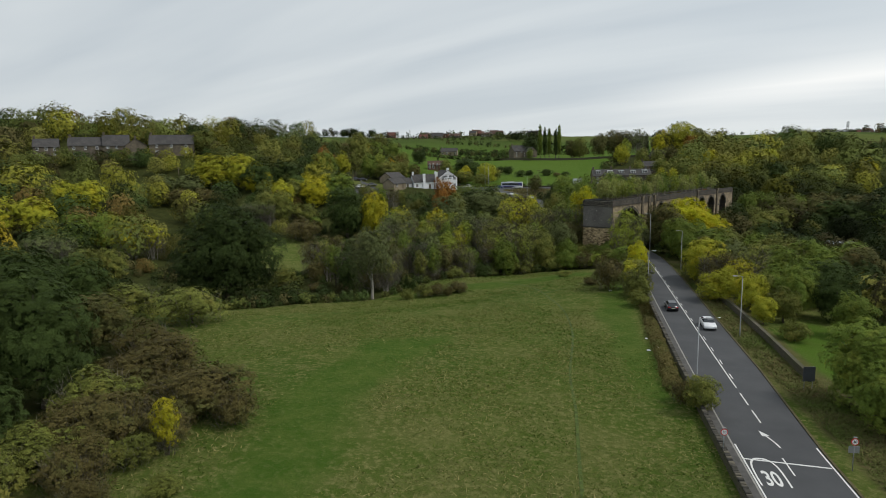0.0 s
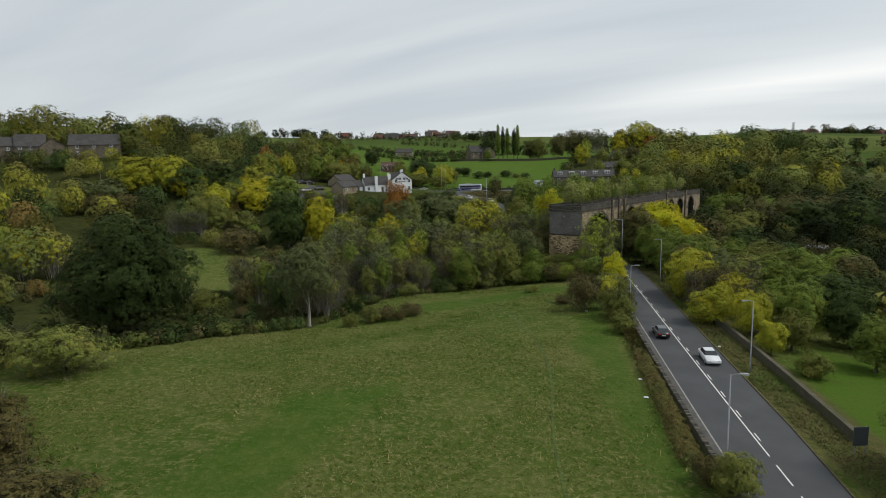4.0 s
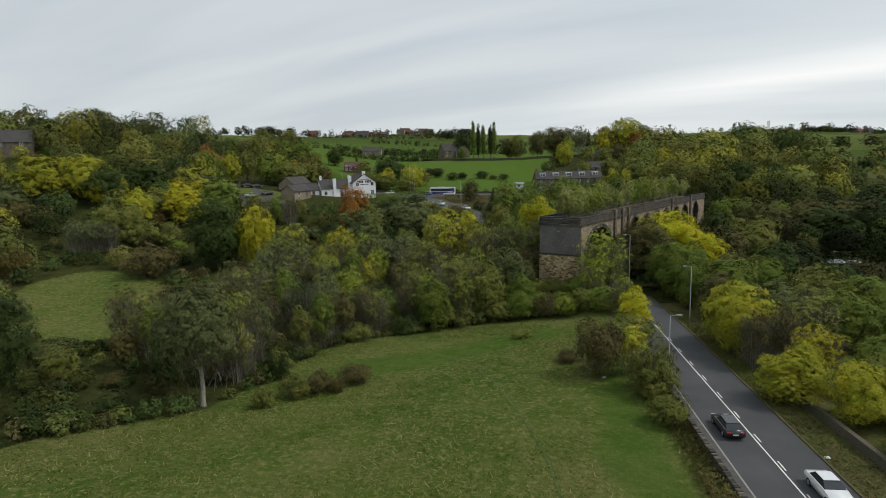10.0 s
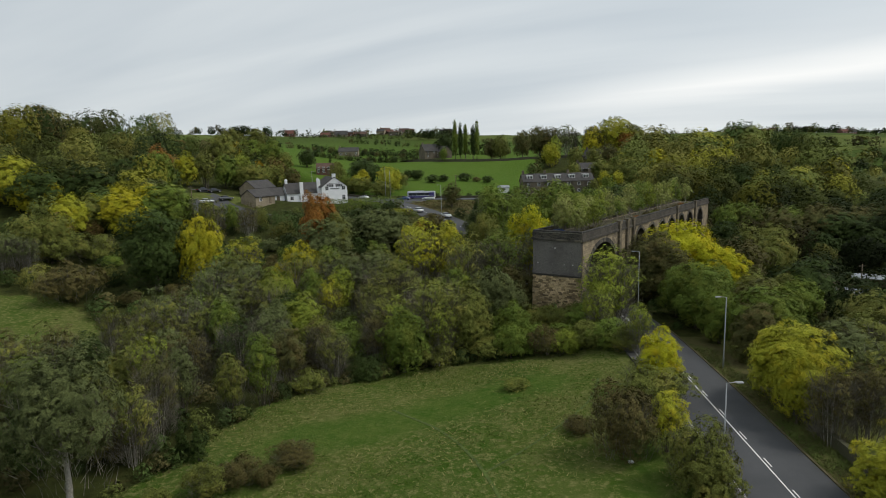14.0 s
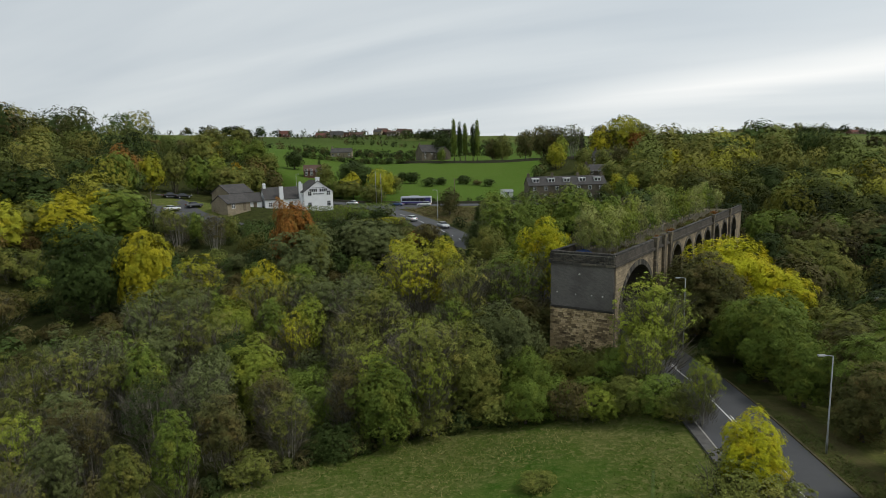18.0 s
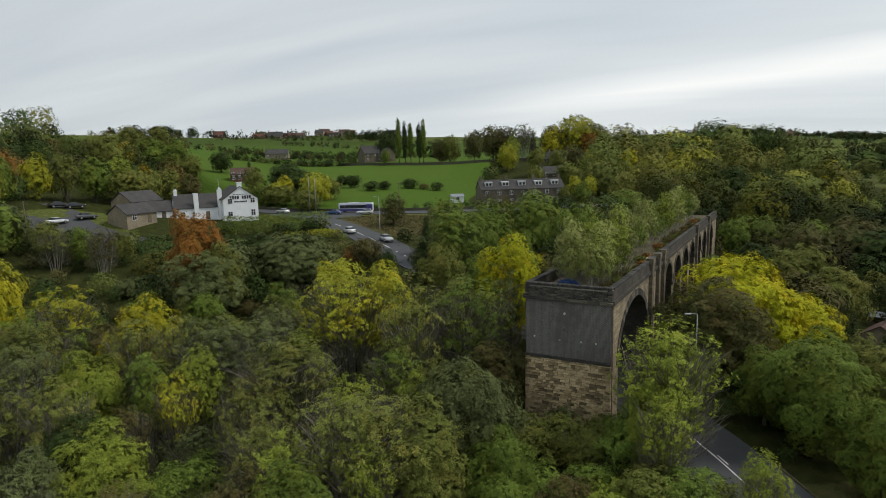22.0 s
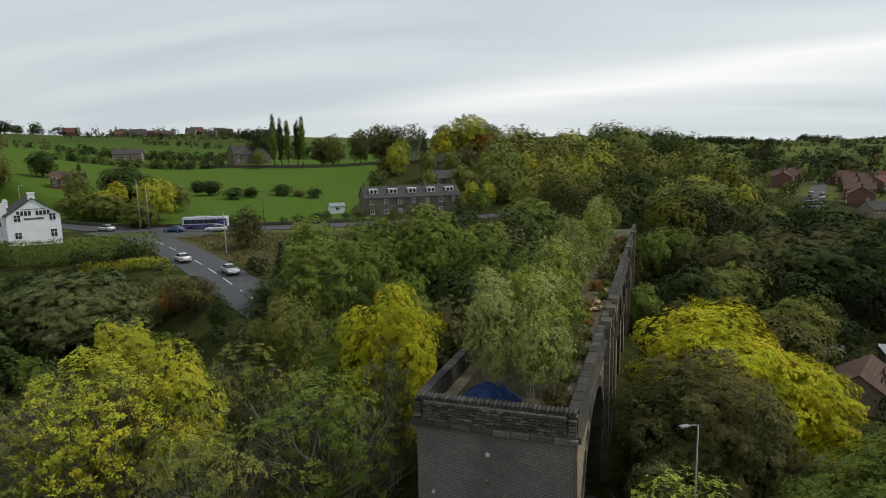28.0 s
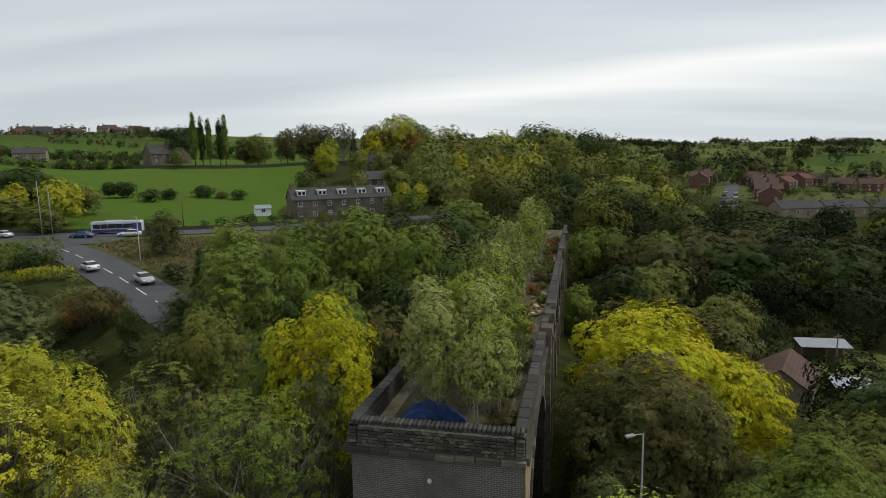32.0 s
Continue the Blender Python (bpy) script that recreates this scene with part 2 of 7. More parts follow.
LEAF = {
    "dark": leaf_mat("dark_green_leaves", (0.022, 0.038, 0.010), (0.064, 0.092, 0.022)),
    "oak": leaf_mat("oak_leaves", (0.013, 0.023, 0.007), (0.044, 0.064, 0.015)),
    "mid": leaf_mat("green_leaves", (0.060, 0.098, 0.018), (0.190, 0.255, 0.041), (0.195, 0.215, 0.033)),
    "light": leaf_mat("light_green_leaves", (0.115, 0.155, 0.022), (0.280, 0.335, 0.046), (0.28, 0.295, 0.035)),
    "olive": leaf_mat("olive_leaves", (0.070, 0.085, 0.019), (0.195, 0.215, 0.046), (0.225, 0.205, 0.046)),
    "grey": leaf_mat("grey_green_leaves", (0.058, 0.074, 0.026), (0.165, 0.190, 0.068)),
    "lime": leaf_mat("yellow_green_leaves", (0.180, 0.205, 0.018), (0.420, 0.425, 0.039), (0.45, 0.375, 0.022)),
    "bright": leaf_mat("bright_yellow_green_leaves", (0.28, 0.31, 0.013), (0.58, 0.57, 0.024), (0.62, 0.46, 0.015)),
    "birch": leaf_mat("thin_birch_leaves", (0.16, 0.190, 0.050), (0.36, 0.395, 0.115), (0.34, 0.30, 0.098), 12.0),
    "yellow": leaf_mat("yellow_leaves", (0.24, 0.22, 0.014), (0.50, 0.45, 0.024), (0.24, 0.26, 0.022)),
    "gold": leaf_mat("golden_leaves", (0.274, 0.164, 0.008), (0.55, 0.345, 0.016)),
    "rust": leaf_mat("russet_leaves", (0.150, 0.066, 0.015), (0.32, 0.135, 0.029), (0.155, 0.120, 0.026)),
    "brown": leaf_mat("brown_leaves", (0.058, 0.052, 0.018), (0.140, 0.116, 0.038), (0.090, 0.102, 0.029)),
    "syc": leaf_mat("browning_dark_leaves", (0.048, 0.055, 0.019), (0.135, 0.133, 0.041), (0.144, 0.105, 0.036)),
}


def bark_mat(name, a, b):
    m = Mat(name, 0.9, 0, 0.1)
    f = m.noise(5, 6, 0.65)
    m.colour(m.ramp(f, (0.3, a), (0.7, b)))
    m.bump(f, 0.5, 0.04)
    return m.m


BARK = bark_mat("grey_brown_bark", (0.045, 0.038, 0.028), (0.13, 0.115, 0.09))
BARK_PALE = bark_mat("pale_bark", (0.17, 0.155, 0.13), (0.40, 0.375, 0.325))
TWIG = bark_mat("bare_twigs", (0.085, 0.076, 0.056), (0.230, 0.210, 0.165))

# ---------------------------------------------------------------- lie of the land
# spot heights down five lines that run north, from west to east
COLX = (-320.0, -190.0, -45.0, 14.0, 75.0, 138.0, 205.0, 420.0)
COLS = (
    ((-300, -60, 0, 50, 85, 130, 250, 600, 1200, 4000), (9, 9, 24, 43, 54, 59, 58, 56, 64, 110)),
    ((-300, -60, 0, 40, 60, 85, 130, 250, 600, 1200, 4000), (9, 7, 13, 19, 25, 33.5, 39, 42, 46, 64, 110)),
    ((-300, -130, -83, -57, -20, 20, 50, 90, 120, 190, 270, 340, 600, 1200, 4000), (8, 6, 4.3, 1.4, 0.5, 2.5, 8, 15.6, 15.8, 21, 28.5, 32, 43, 62, 110)),
    ((-300, -130, -10, 30, 60, 110, 140, 200, 270, 340, 600, 1200, 4000), (4, 2.9, 2.6, 5, 11, 14.6, 15, 20, 28, 32, 42, 64, 110)),
    ((-300, -60, 0, 60, 110, 160, 220, 300, 600, 1200, 4000), (-1, -2, -3, -2, 6, 15, 26, 31, 43, 68, 110)),
    ((-300, 0, 60, 110, 150, 190, 250, 400, 700, 1200, 4000), (-2, -4, -3, 2, 11, 24, 29, 28, 43, 64, 100)),
    ((-300, 0, 110, 150, 190, 240, 400, 700, 1200, 4000), (-2, -3, 2, 8, 10, 14, 16, 36, 56, 95)),
    ((-300, 0, 150, 260, 400, 700, 1200, 2000, 4000), (0, -2, 6, 6, 8, 22, 34, 60, 90)),
)
ROAD_PTS = ((9.5, -230, 4.2), (10.9, -170, 3.5), (11.8, -125, 3.1), (12.6, -100, 3.0), (13.6, -75, 3.0), (14.7, -50, 2.95), (15.5, -28, 2.9),
            (15.4, -10, 3.0), (12.6, 6, 3.6), (6.0, 22, 6.2), (-4.0, 38, 9.8), (-13.5, 55, 12.4), (-21.5, 73, 13.8), (-30.0, 91, 14.7), (-38.0, 106, 15.3))
MAIN_PTS = ((-150, 222, 23), (-110, 183, 19.5), (-78, 149, 17), (-52, 124.5, 15.8), (-28, 116.5, 15.4), (-6, 114, 15.2), (18, 118, 14.9), (45, 127, 14.4), (90, 142, 14.0))
RIDGE = ((-40, -20, -5, 5, 15, 23, 30, 36, 43, 56), (65, 65, 65, 58, 54, 56, 50, 40, 36, 33))
ROADS = ((ROAD_PTS, 4.15), (MAIN_PTS, 4.3))


def spline(pts, step):
    """Points at even steps along a smooth line through pts."""
    p = np.array(pts, float)
    out = []
    for i in range(len(p) - 1):
        a, b, c, d = p[max(i - 1, 0)], p[i], p[i + 1], p[min(i + 2, len(p) - 1)]
        n = max(2, int(np.linalg.norm(c - b) / step))
        for t in np.linspace(0, 1, n, endpoint=False):
            out.append(0.5 * (2 * b + (c - a) * t + (2 * a - 5 * b + 4 * c - d) * t * t + (3 * b - a - 3 * c + d) * t ** 3))
    out.append(p[-1])
    return np.array(out)


def sstep(a, b, x):
    t = np.clip((np.asarray(x, float) - a) / (b - a), 0, 1)
    return t * t * (3 - 2 * t)


ROAD_LINE = [(spline(p, 2.0), w) for p, w in ROADS]
PHASE = np.random.RandomState(5).rand(8, 3) * 6.28


def rough(x, y):
    z = 0
    for k, (a, b, c) in enumerate(PHASE):
        f = 0.035 * 1.55 ** k
        z = z + np.sin(x * f * math.cos(a) + y * f * math.sin(a) + b) * np.cos(x * f * math.sin(c) - y * f * math.cos(c) + a) / (1.55 ** k)
    return z


def dip(x, y):
    """How far the stream's hollow at the foot of the wood lies below the slope."""
    return 2.5 * np.exp(-((x + 16) / 24) ** 2 - ((y + 13) / 15) ** 2)


def land(x, y, roads=True):
    """Height of the ground."""
    x, y = np.atleast_1d(np.asarray(x, float)), np.atleast_1d(np.asarray(y, float))
    h = [np.interp(y, *c) for c in COLS]
    z = h[0]
    for i in range(len(COLX) - 1):
        z = z + (h[i + 1] - h[i]) * sstep(COLX[i], COLX[i + 1], x)
    far = sstep(300, 900, np.hypot(x, y))
    z = z + rough(x, y) * (0.35 + 2.0 * far) + rough(x * 0.12, y * 0.12) * 14.0 * sstep(900, 2600, np.hypot(x, y))
    z = z - dip(x, y)
    # the ridge that closes the view, and the hills behind it
    out, way = np.hypot(x + 10, y + 100), np.degrees(np.arctan2(x + 10, y + 100))
    ridge = np.interp(way, RIDGE[0], RIDGE[1]) + rough(x * 0.5, y * 0.5) * 1.2
    beyond = 30 + out * np.interp(way, (-40, 28, 38, 44, 56), (0.024, 0.022, 0.0105, 0.0115, 0.009)) + rough(x * 0.2, y * 0.2) * 2.5
    k = sstep(-44, -34, way)
    z = z + (ridge - z) * sstep(480, 930, out) * k
    z = z + (beyond - z) * sstep(1000, 1500, out) * k
    if roads:
        for line, w in ROAD_LINE:
            best = np.full(x.shape, 1e9)
            lev = np.zeros(x.shape)
            for px, py, pz in line[::2]:
                d = np.hypot(x - px, y - py)
                near = d < best
                best = np.where(near, d, best)
                lev = np.where(near, pz, lev)
            k = 1 - sstep(w + 2.2, w + 9.0, best)
            z = z + (lev - 0.14 - z) * k
    return z


def ground_z(x, y):
    return float(land(x, y)[0])


# ---------------------------------------------------------------- building helpers


def mesh_of(name, verts, faces, mats=(), smooth=False, slots=None):
    me = bpy.data.meshes.new(name)
    me.from_pydata([tuple(v) for v in verts], [], [tuple(f) for f in faces])
    for m in mats:
        me.materials.append(m)
    if slots is not None:
        me.polygons.foreach_set("material_index", slots)
    if smooth:
        me.polygons.foreach_set("use_smooth", [True] * len(me.polygons))
    me.update()
    return me


def part(name, bm, material, parent=None, label="", smooth=False):
    """Links a bmesh as one mesh object under a thing."""
    me = bpy.data.meshes.new(name)
    bm.to_mesh(me)
    bm.free()
    me.materials.append(material)
    if smooth:
        me.polygons.foreach_set("use_smooth", [True] * len(me.polygons))
    ob = new(name, me)
    ob.parent = parent
    if label:
        ob["label"] = label
    return ob


def thing(name, m, label, category, group="", kind=""):
    ob = new(name)
    ob.matrix_world = m
    return tagged(ob, label, category, group, kind)


def box(bm, x0, x1, y0, y1, z0, z1, bev=0.0):
    r = bmesh.ops.create_cube(bm, size=1.0)
    vs = r["verts"]
    bmesh.ops.scale(bm, vec=(x1 - x0, y1 - y0, z1 - z0), verts=vs)
    bmesh.ops.translate(bm, vec=((x0 + x1) / 2, (y0 + y1) / 2, (z0 + z1) / 2), verts=vs)
    if bev > 0:
        es = list({e for v in vs for e in v.link_edges})
        bmesh.ops.bevel(bm, geom=es, offset=bev, segments=1, affect="EDGES")
    return bm


def boxes(*bs, bev=0.0):
    bm = bmesh.new()
    for b in bs:
        box(bm, *b, bev=bev)
    return bm


def tube(pts, radii, sides=8, bm=None, cap=True):
    """A tapered tube along points."""
    bm = bm or bmesh.new()
    rings = []
    pts = [Vector(p) for p in pts]
    for i, p in enumerate(pts):
        d = (pts[min(i + 1, len(pts) - 1)] - pts[max(i - 1, 0)]).normalized()
        q = d.to_track_quat("Z", "Y")
        rings.append([bm.verts.new(p + q @ Vector((math.cos(a) * radii[i], math.sin(a) * radii[i], 0))) for a in [2 * math.pi * k / sides for k in range(sides)]])
    for a, b in zip(rings, rings[1:]):
        for k in range(sides):
            bm.faces.new((a[k], a[(k + 1) % sides], b[(k + 1) % sides], b[k]))
    if cap:
        bm.faces.new(rings[-1])
        bm.faces.new(rings[0][::-1])
    return bm


def prism(profile, x0, x1, bm=None):
    """A closed profile in y, z drawn along x."""
    bm = bm or bmesh.new()
    a = [bm.verts.new((x0, y, z)) for y, z in profile]
    b = [bm.verts.new((x1, y, z)) for y, z in profile]
    n = len(profile)
    for k in range(n):
        bm.faces.new((a[k], a[(k + 1) % n], b[(k + 1) % n], b[k]))
    bm.faces.new(a[::-1])
    bm.faces.new(b)
    bmesh.ops.recalc_face_normals(bm, faces=bm.faces)
    return bm


def ribbon(line, lo, hi, lift=0.0, thick=0.0):
    """A strip along a line from lo to hi metres to its right."""
    p = line
    t = np.gradient(p[:, :2], axis=0)
    t /= np.linalg.norm(t, axis=1)[:, None]
    n = np.stack([t[:, 1], -t[:, 0]], 1)
    k = len(p)
    z = p[:, 2] + lift
    lo, hi = np.reshape(lo, (-1, 1)), np.reshape(hi, (-1, 1))
    a = np.column_stack([p[:, :2] + n * lo, z])
    b = np.column_stack([p[:, :2] + n * hi, z])
    if not thick:
        v = np.vstack([a, b])
        f = [(i, i + k, i + k + 1, i + 1) for i in range(k - 1)]
        return v, f
    a2, b2 = a.copy(), b.copy()
    a2[:, 2] -= thick
    b2[:, 2] -= thick
    v = np.vstack([a, b, b2, a2])
    f = []
    for i in range(k - 1):
        for q in range(4):
            r = (q + 1) % 4
            f.append((q * k + i, r * k + i, r * k + i + 1, q * k + i + 1))
    f += [(0, 3 * k, 2 * k, k), (k - 1, 2 * k - 1, 3 * k - 1, 4 * k - 1)]
    return v, f

# ---------------------------------------------------------------- ground

def axis(lo, hi, fine_lo, fine_hi, fine, grow=1.16):
    a = list(np.arange(fine_lo, fine_hi + 0.01, fine))
    s = fine
    while a[-1] < hi:
        s *= grow
        a.append(a[-1] + s)
    s = fine
    while a[0] > lo:
        s *= grow
        a.insert(0, a[0] - s)
    return np.array(a)


def wood_cover(x, y):
    """1 where trees stand and the ground is leaf litter, 0 on open grass."""
    x, y = np.asarray(x, float), np.asarray(y, float)
    wob = rough(x * 3.1, y * 3.1) * 2.0
    # the near field, between the valley wood and the road
    edge = np.interp(x, (-95, -80, -65, -44, -40, -36, -29, -22, -13, -4, 8), (-97, -87, -76, -58, -47, -33, -26, -20.5, -16, -15, -15))
    left = np.interp(y, (-200, -142, -136, -126, -112, -101, -88), (-41, -43, -45, -43, -51, -66, -95))
    field = sstep(-2, 2, edge - y + wob) * sstep(-3, 3, x - left + wob) * (x < 40)
    meadow = 1 - sstep(0.75, 1.1, np.hypot((x + 86 + (y + 14) * 0.45) / 17, (y + 14) / 25) + wob * 0.03)
    meadow2 = 1 - sstep(0.7, 1.0, np.hypot((x + 178) / 26, (y - 40) / 15) + wob * 0.03)
    uphill = sstep(121, 126, y + wob + np.maximum(0, -45 - x) * 0.0) * sstep(-2, 2, x - np.interp(y, (118, 150, 240), (-60, -93, -122))) * sstep(-2, 2, np.interp(y, (110, 150, 200, 250), (12, 8, 22, 30)) - x)
    patch = sstep(-2, 2, y - np.interp(x, (-32, -20, -8, 4), (97, 80, 62, 62)) + wob * 0.4) * (1 - sstep(-2, 2, x - 8)) * (y < 118) * (x > -40)
    paddock = 1 - sstep(0.8, 1.05, np.hypot((x - 33) / 9.5, (y + 92) / 24) + wob * 0.02)
    garden = 1 - sstep(0.8, 1.05, np.hypot((x - 86) / 9, (y - 33) / 9))
    garden2 = 1 - sstep(0.75, 1.05, np.hypot((x + 24) / 5.5, (y - 62) / 6))
    parking = 1 - sstep(0.85, 1.05, np.hypot((x + 89) / 14, (y - 81) / 11))
    far = sstep(270, 300, np.hypot(x, y))
    right = sstep(0, 25, x - 195) * sstep(120, 160, y)
    return 1 - np.clip(field + meadow + meadow2 + uphill + patch + paddock + garden + garden2 + parking + far + right, 0, 1)


# greener swaths in the near field: x, y, half width
SWATHS = ((-27, -142, 5), (-30, -128, 5), (-32, -112, 6), (-29, -98, 6), (-23, -91, 3)), ((3, -105, 2), (3, -80, 3), (3, -60, 3), (6, -38, 4)), ((-30, -44, 3), (-18, -38, 4), (-4, -30, 5))


def lush_at(x, y):
    """How green and short the turf is."""
    out = np.zeros(len(x))
    for line in SWATHS:
        for (ax, ay, aw), (bx, by, bw) in zip(line, line[1:]):
            t = np.clip(((x - ax) * (bx - ax) + (y - ay) * (by - ay)) / ((bx - ax) ** 2 + (by - ay) ** 2), 0, 1)
            d = np.hypot(x - ax - t * (bx - ax), y - ay - t * (by - ay)) + rough(x * 4, y * 4) * 1.5
            out = np.maximum(out, 1 - sstep(0.35, 1.25, d / (aw + t * (bw - aw))))
    return out


gx = axis(-3200, 3200, -130, 110, 2.0)
gy = axis(-700, 4300, -200, 200, 2.0)
X, Y = np.meshgrid(gx, gy)
Z = land(X.ravel(), Y.ravel())
nv = len(gx)
faces = [(j * nv + i, j * nv + i + 1, (j + 1) * nv + i + 1, (j + 1) * nv + i) for j in range(len(gy) - 1) for i in range(nv - 1)]

gm = Mat("ground_cover", 0.95, 0, 0.03)
att = gm.n.new("ShaderNodeAttribute")
att.attribute_name = "litter"
rgh = gm.n.new("ShaderNodeAttribute")
rgh.attribute_name = "rank_grass"
n1, n2, n3 = gm.noise(0.045, 4), gm.noise(0.5, 6, 0.65), gm.noise(6.0, 6, 0.7)
turf = gm.ramp(n1, (0.36, (0.036, 0.078, 0.008)), (0.50, (0.066, 0.096, 0.016)), (0.66, (0.118, 0.116, 0.038)))
nt = gm.noise(1.7, 6, 0.7)
turf = gm.mix(gm.step(nt, 0.50, 0.64, 0.0, 0.9), turf, (0.20, 0.185, 0.072))
turf = gm.mix(gm.step(nt, 0.50, 0.32, 0.0, 0.5), turf, (0.045, 0.082, 0.010))
turf = gm.mix(gm.step(n2, 0.42, 0.72, 0.0, 0.6), turf, (0.165, 0.155, 0.058))
lush = gm.n.new("ShaderNodeAttribute")
lush.attribute_name = "lush_grass"
turf = gm.mix(gm.step(lush.outputs["Fac"], 0.15, 0.9, 0.0, 0.65), turf, gm.ramp(n2, (0.35, (0.030, 0.082, 0.008)), (0.65, (0.062, 0.108, 0.014))))
cell = gm.n.new("ShaderNodeSeparateColor")
fieldn = gm.n.new("ShaderNodeTexVoronoi")
fieldn.inputs["Scale"].default_value = 0.0085
gm.l.new(gm.coord, fieldn.inputs["Vector"])
gm.l.new(fieldn.outputs["Color"], cell.inputs[0])
farm = gm.ramp(cell.outputs[0], (0.1, (0.066, 0.128, 0.014)), (0.9, (0.078, 0.138, 0.018)))
afar = gm.n.new("ShaderNodeAttribute")
afar.attribute_name = "far_pasture"
farm = gm.mix(afar.outputs["Fac"], farm, gm.ramp(cell.outputs[0], (0.1, (0.040, 0.064, 0.013)), (0.5, (0.052, 0.077, 0.017)), (0.9, (0.115, 0.130, 0.034))))
farm = gm.mix(gm.step(n2, 0.40, 0.70, 0.0, 0.5), farm, (0.092, 0.118, 0.028))
fara = gm.n.new("ShaderNodeAttribute")
fara.attribute_name = "farmland"
turf = gm.mix(fara.outputs["Fac"], turf, farm)
turf = gm.mix(gm.step(n3, 0.30, 0.75, 0.0, 0.55), turf, (0.055, 0.085, 0.018))
rank = gm.ramp(n2, (0.3, (0.066, 0.074, 0.024)), (0.55, (0.105, 0.088, 0.042)), (0.75, (0.080, 0.056, 0.033)))
turf = gm.mix(gm.step(rgh.outputs["Fac"], 0.3, 0.7), turf, rank)
lit = gm.ramp(n2, (0.3, (0.024, 0.027, 0.009)), (0.55, (0.042, 0.050, 0.014)), (0.75, (0.066, 0.054, 0.021)))
soft = gm.n.new("ShaderNodeMath")
soft.operation = "ADD"
gm.l.new(att.outputs["Fac"], soft.inputs[0])
gm.l.new(gm.step(n2, 0.3, 0.7, -0.25, 0.25), soft.inputs[1])
gm.colour(gm.mix(gm.step(soft.outputs[0], 0.4, 0.65), turf, lit))
gm.bump(nt, 0.9, 0.35)
me = mesh_of("ground", np.column_stack([X.ravel(), Y.ravel(), Z]), faces, (gm.m,), smooth=True)
cov = wood_cover(X.ravel(), Y.ravel())
a = me.attributes.new("litter", "FLOAT", "POINT")
a.data.foreach_set("value", cov.astype(np.float32))
xr, yr = X.ravel(), Y.ravel()
rank_w = sstep(-1, 2, yr - np.interp(xr, (-32, -20, -8, 4), (97, 80, 62, 62))) * (xr > -34) * (xr < 12) * (yr < 104)
rank_w = np.maximum(rank_w, 0.55 * sstep(150, 165, xr) * sstep(118, 130, yr) * (1 - sstep(330, 360, yr)) * (1 - sstep(400, 440, xr)))
rank_w = np.maximum(rank_w, sstep(0, 1, xr - 16.5) * (xr < 26) * (yr < 0) * 0.6)
a = me.attributes.new("rank_grass", "FLOAT", "POINT")
a.data.foreach_set("value", rank_w.astype(np.float32))
a = me.attributes.new("lush_grass", "FLOAT", "POINT")
a.data.foreach_set("value", lush_at(xr, yr).astype(np.float32))
a = me.attributes.new("farmland", "FLOAT", "POINT")
paddock_w = 1 - sstep(0.85, 1.1, np.hypot((xr - 33) / 9.5, (yr + 92) / 24))
a.data.foreach_set("value", np.maximum(sstep(112, 122, yr), paddock_w).astype(np.float32))
a = me.attributes.new("far_pasture", "FLOAT", "POINT")
a.data.foreach_set("value", sstep(330, 600, np.hypot(xr, yr)).astype(np.float32))
tagged(new("ground", me), "rolling grassland and woodland floor of a valley", "ground", kind="structure")

# ---------------------------------------------------------------- roads
am = Mat("worn_asphalt", 0.85, 0, 0.25)
an = am.noise(0.25, 5)
am.colour(am.mix(am.step(am.noise(40, 3), 0.3, 0.7, 0, 0.5), am.ramp(an, (0.3, (0.056, 0.058, 0.061)), (0.7, (0.080, 0.082, 0.085))), (0.050, 0.052, 0.055)))
am.bump(am.noise(60, 3), 0.25, 0.02)
ASPHALT = am.m
PAVING = plain("grey_footway", (0.085, 0.082, 0.077), 0.9, vary=0.25, scale=1.5)
KERB = plain("kerb_stone", (0.26, 0.25, 0.23), 0.85, vary=0.2, scale=3)
PAINT = plain("road_paint", (0.62, 0.62, 0.60), 0.7, vary=0.15, scale=9)
VERGE = plain("verge_moss", (0.080, 0.068, 0.032), 0.95, vary=0.35, scale=2.5)

road_line, RW = ROAD_LINE[0]
main_line, MW = ROAD_LINE[1]


def strip(name, line, lo, hi, lift, mat, label, cat, thick=0.0, kind="structure", parent=None):
    v, f = ribbon(line, lo, hi, lift, thick)
    ob = new(name, mesh_of(name, v, f, (mat,)))
    if parent:
        ob.parent = parent
        return ob
    return tagged(ob, label, cat, kind=kind)


near = road_line[:int(len(road_line) * 1.0)]
RL = 3.8   # half width on the footway side


def right_edge(y):
    """Half width of the road on the verge side."""
    return np.interp(y, (-118, -96), (3.40, RW))


road_ob = strip("road", near, -RL, right_edge(near[:, 1]), 0.0, ASPHALT, "worn grey asphalt road running down to the viaduct", "road", thick=0.3)
main_ob = strip("road_main", main_line, -MW, MW, 0.02, ASPHALT, "grey asphalt main road passing the white inn", "road", thick=0.3)
upto = np.array([p for p in road_line if p[1] < -8])
strip("pavement", upto, -RL - 1.2, -RL - 0.16, 0.11, PAVING, "narrow grey footway beside the road", "pavement", thick=0.3)
strip("kerb_west", upto, -RL - 0.16, -RL, 0.125, KERB, "stone kerb along the footway", "kerb", thick=0.3)
strip("kerb_east", upto, right_edge(upto[:, 1]), right_edge(upto[:, 1]) + 0.22, 0.10, VERGE, "low mossy kerb along the verge", "kerb", thick=0.3)


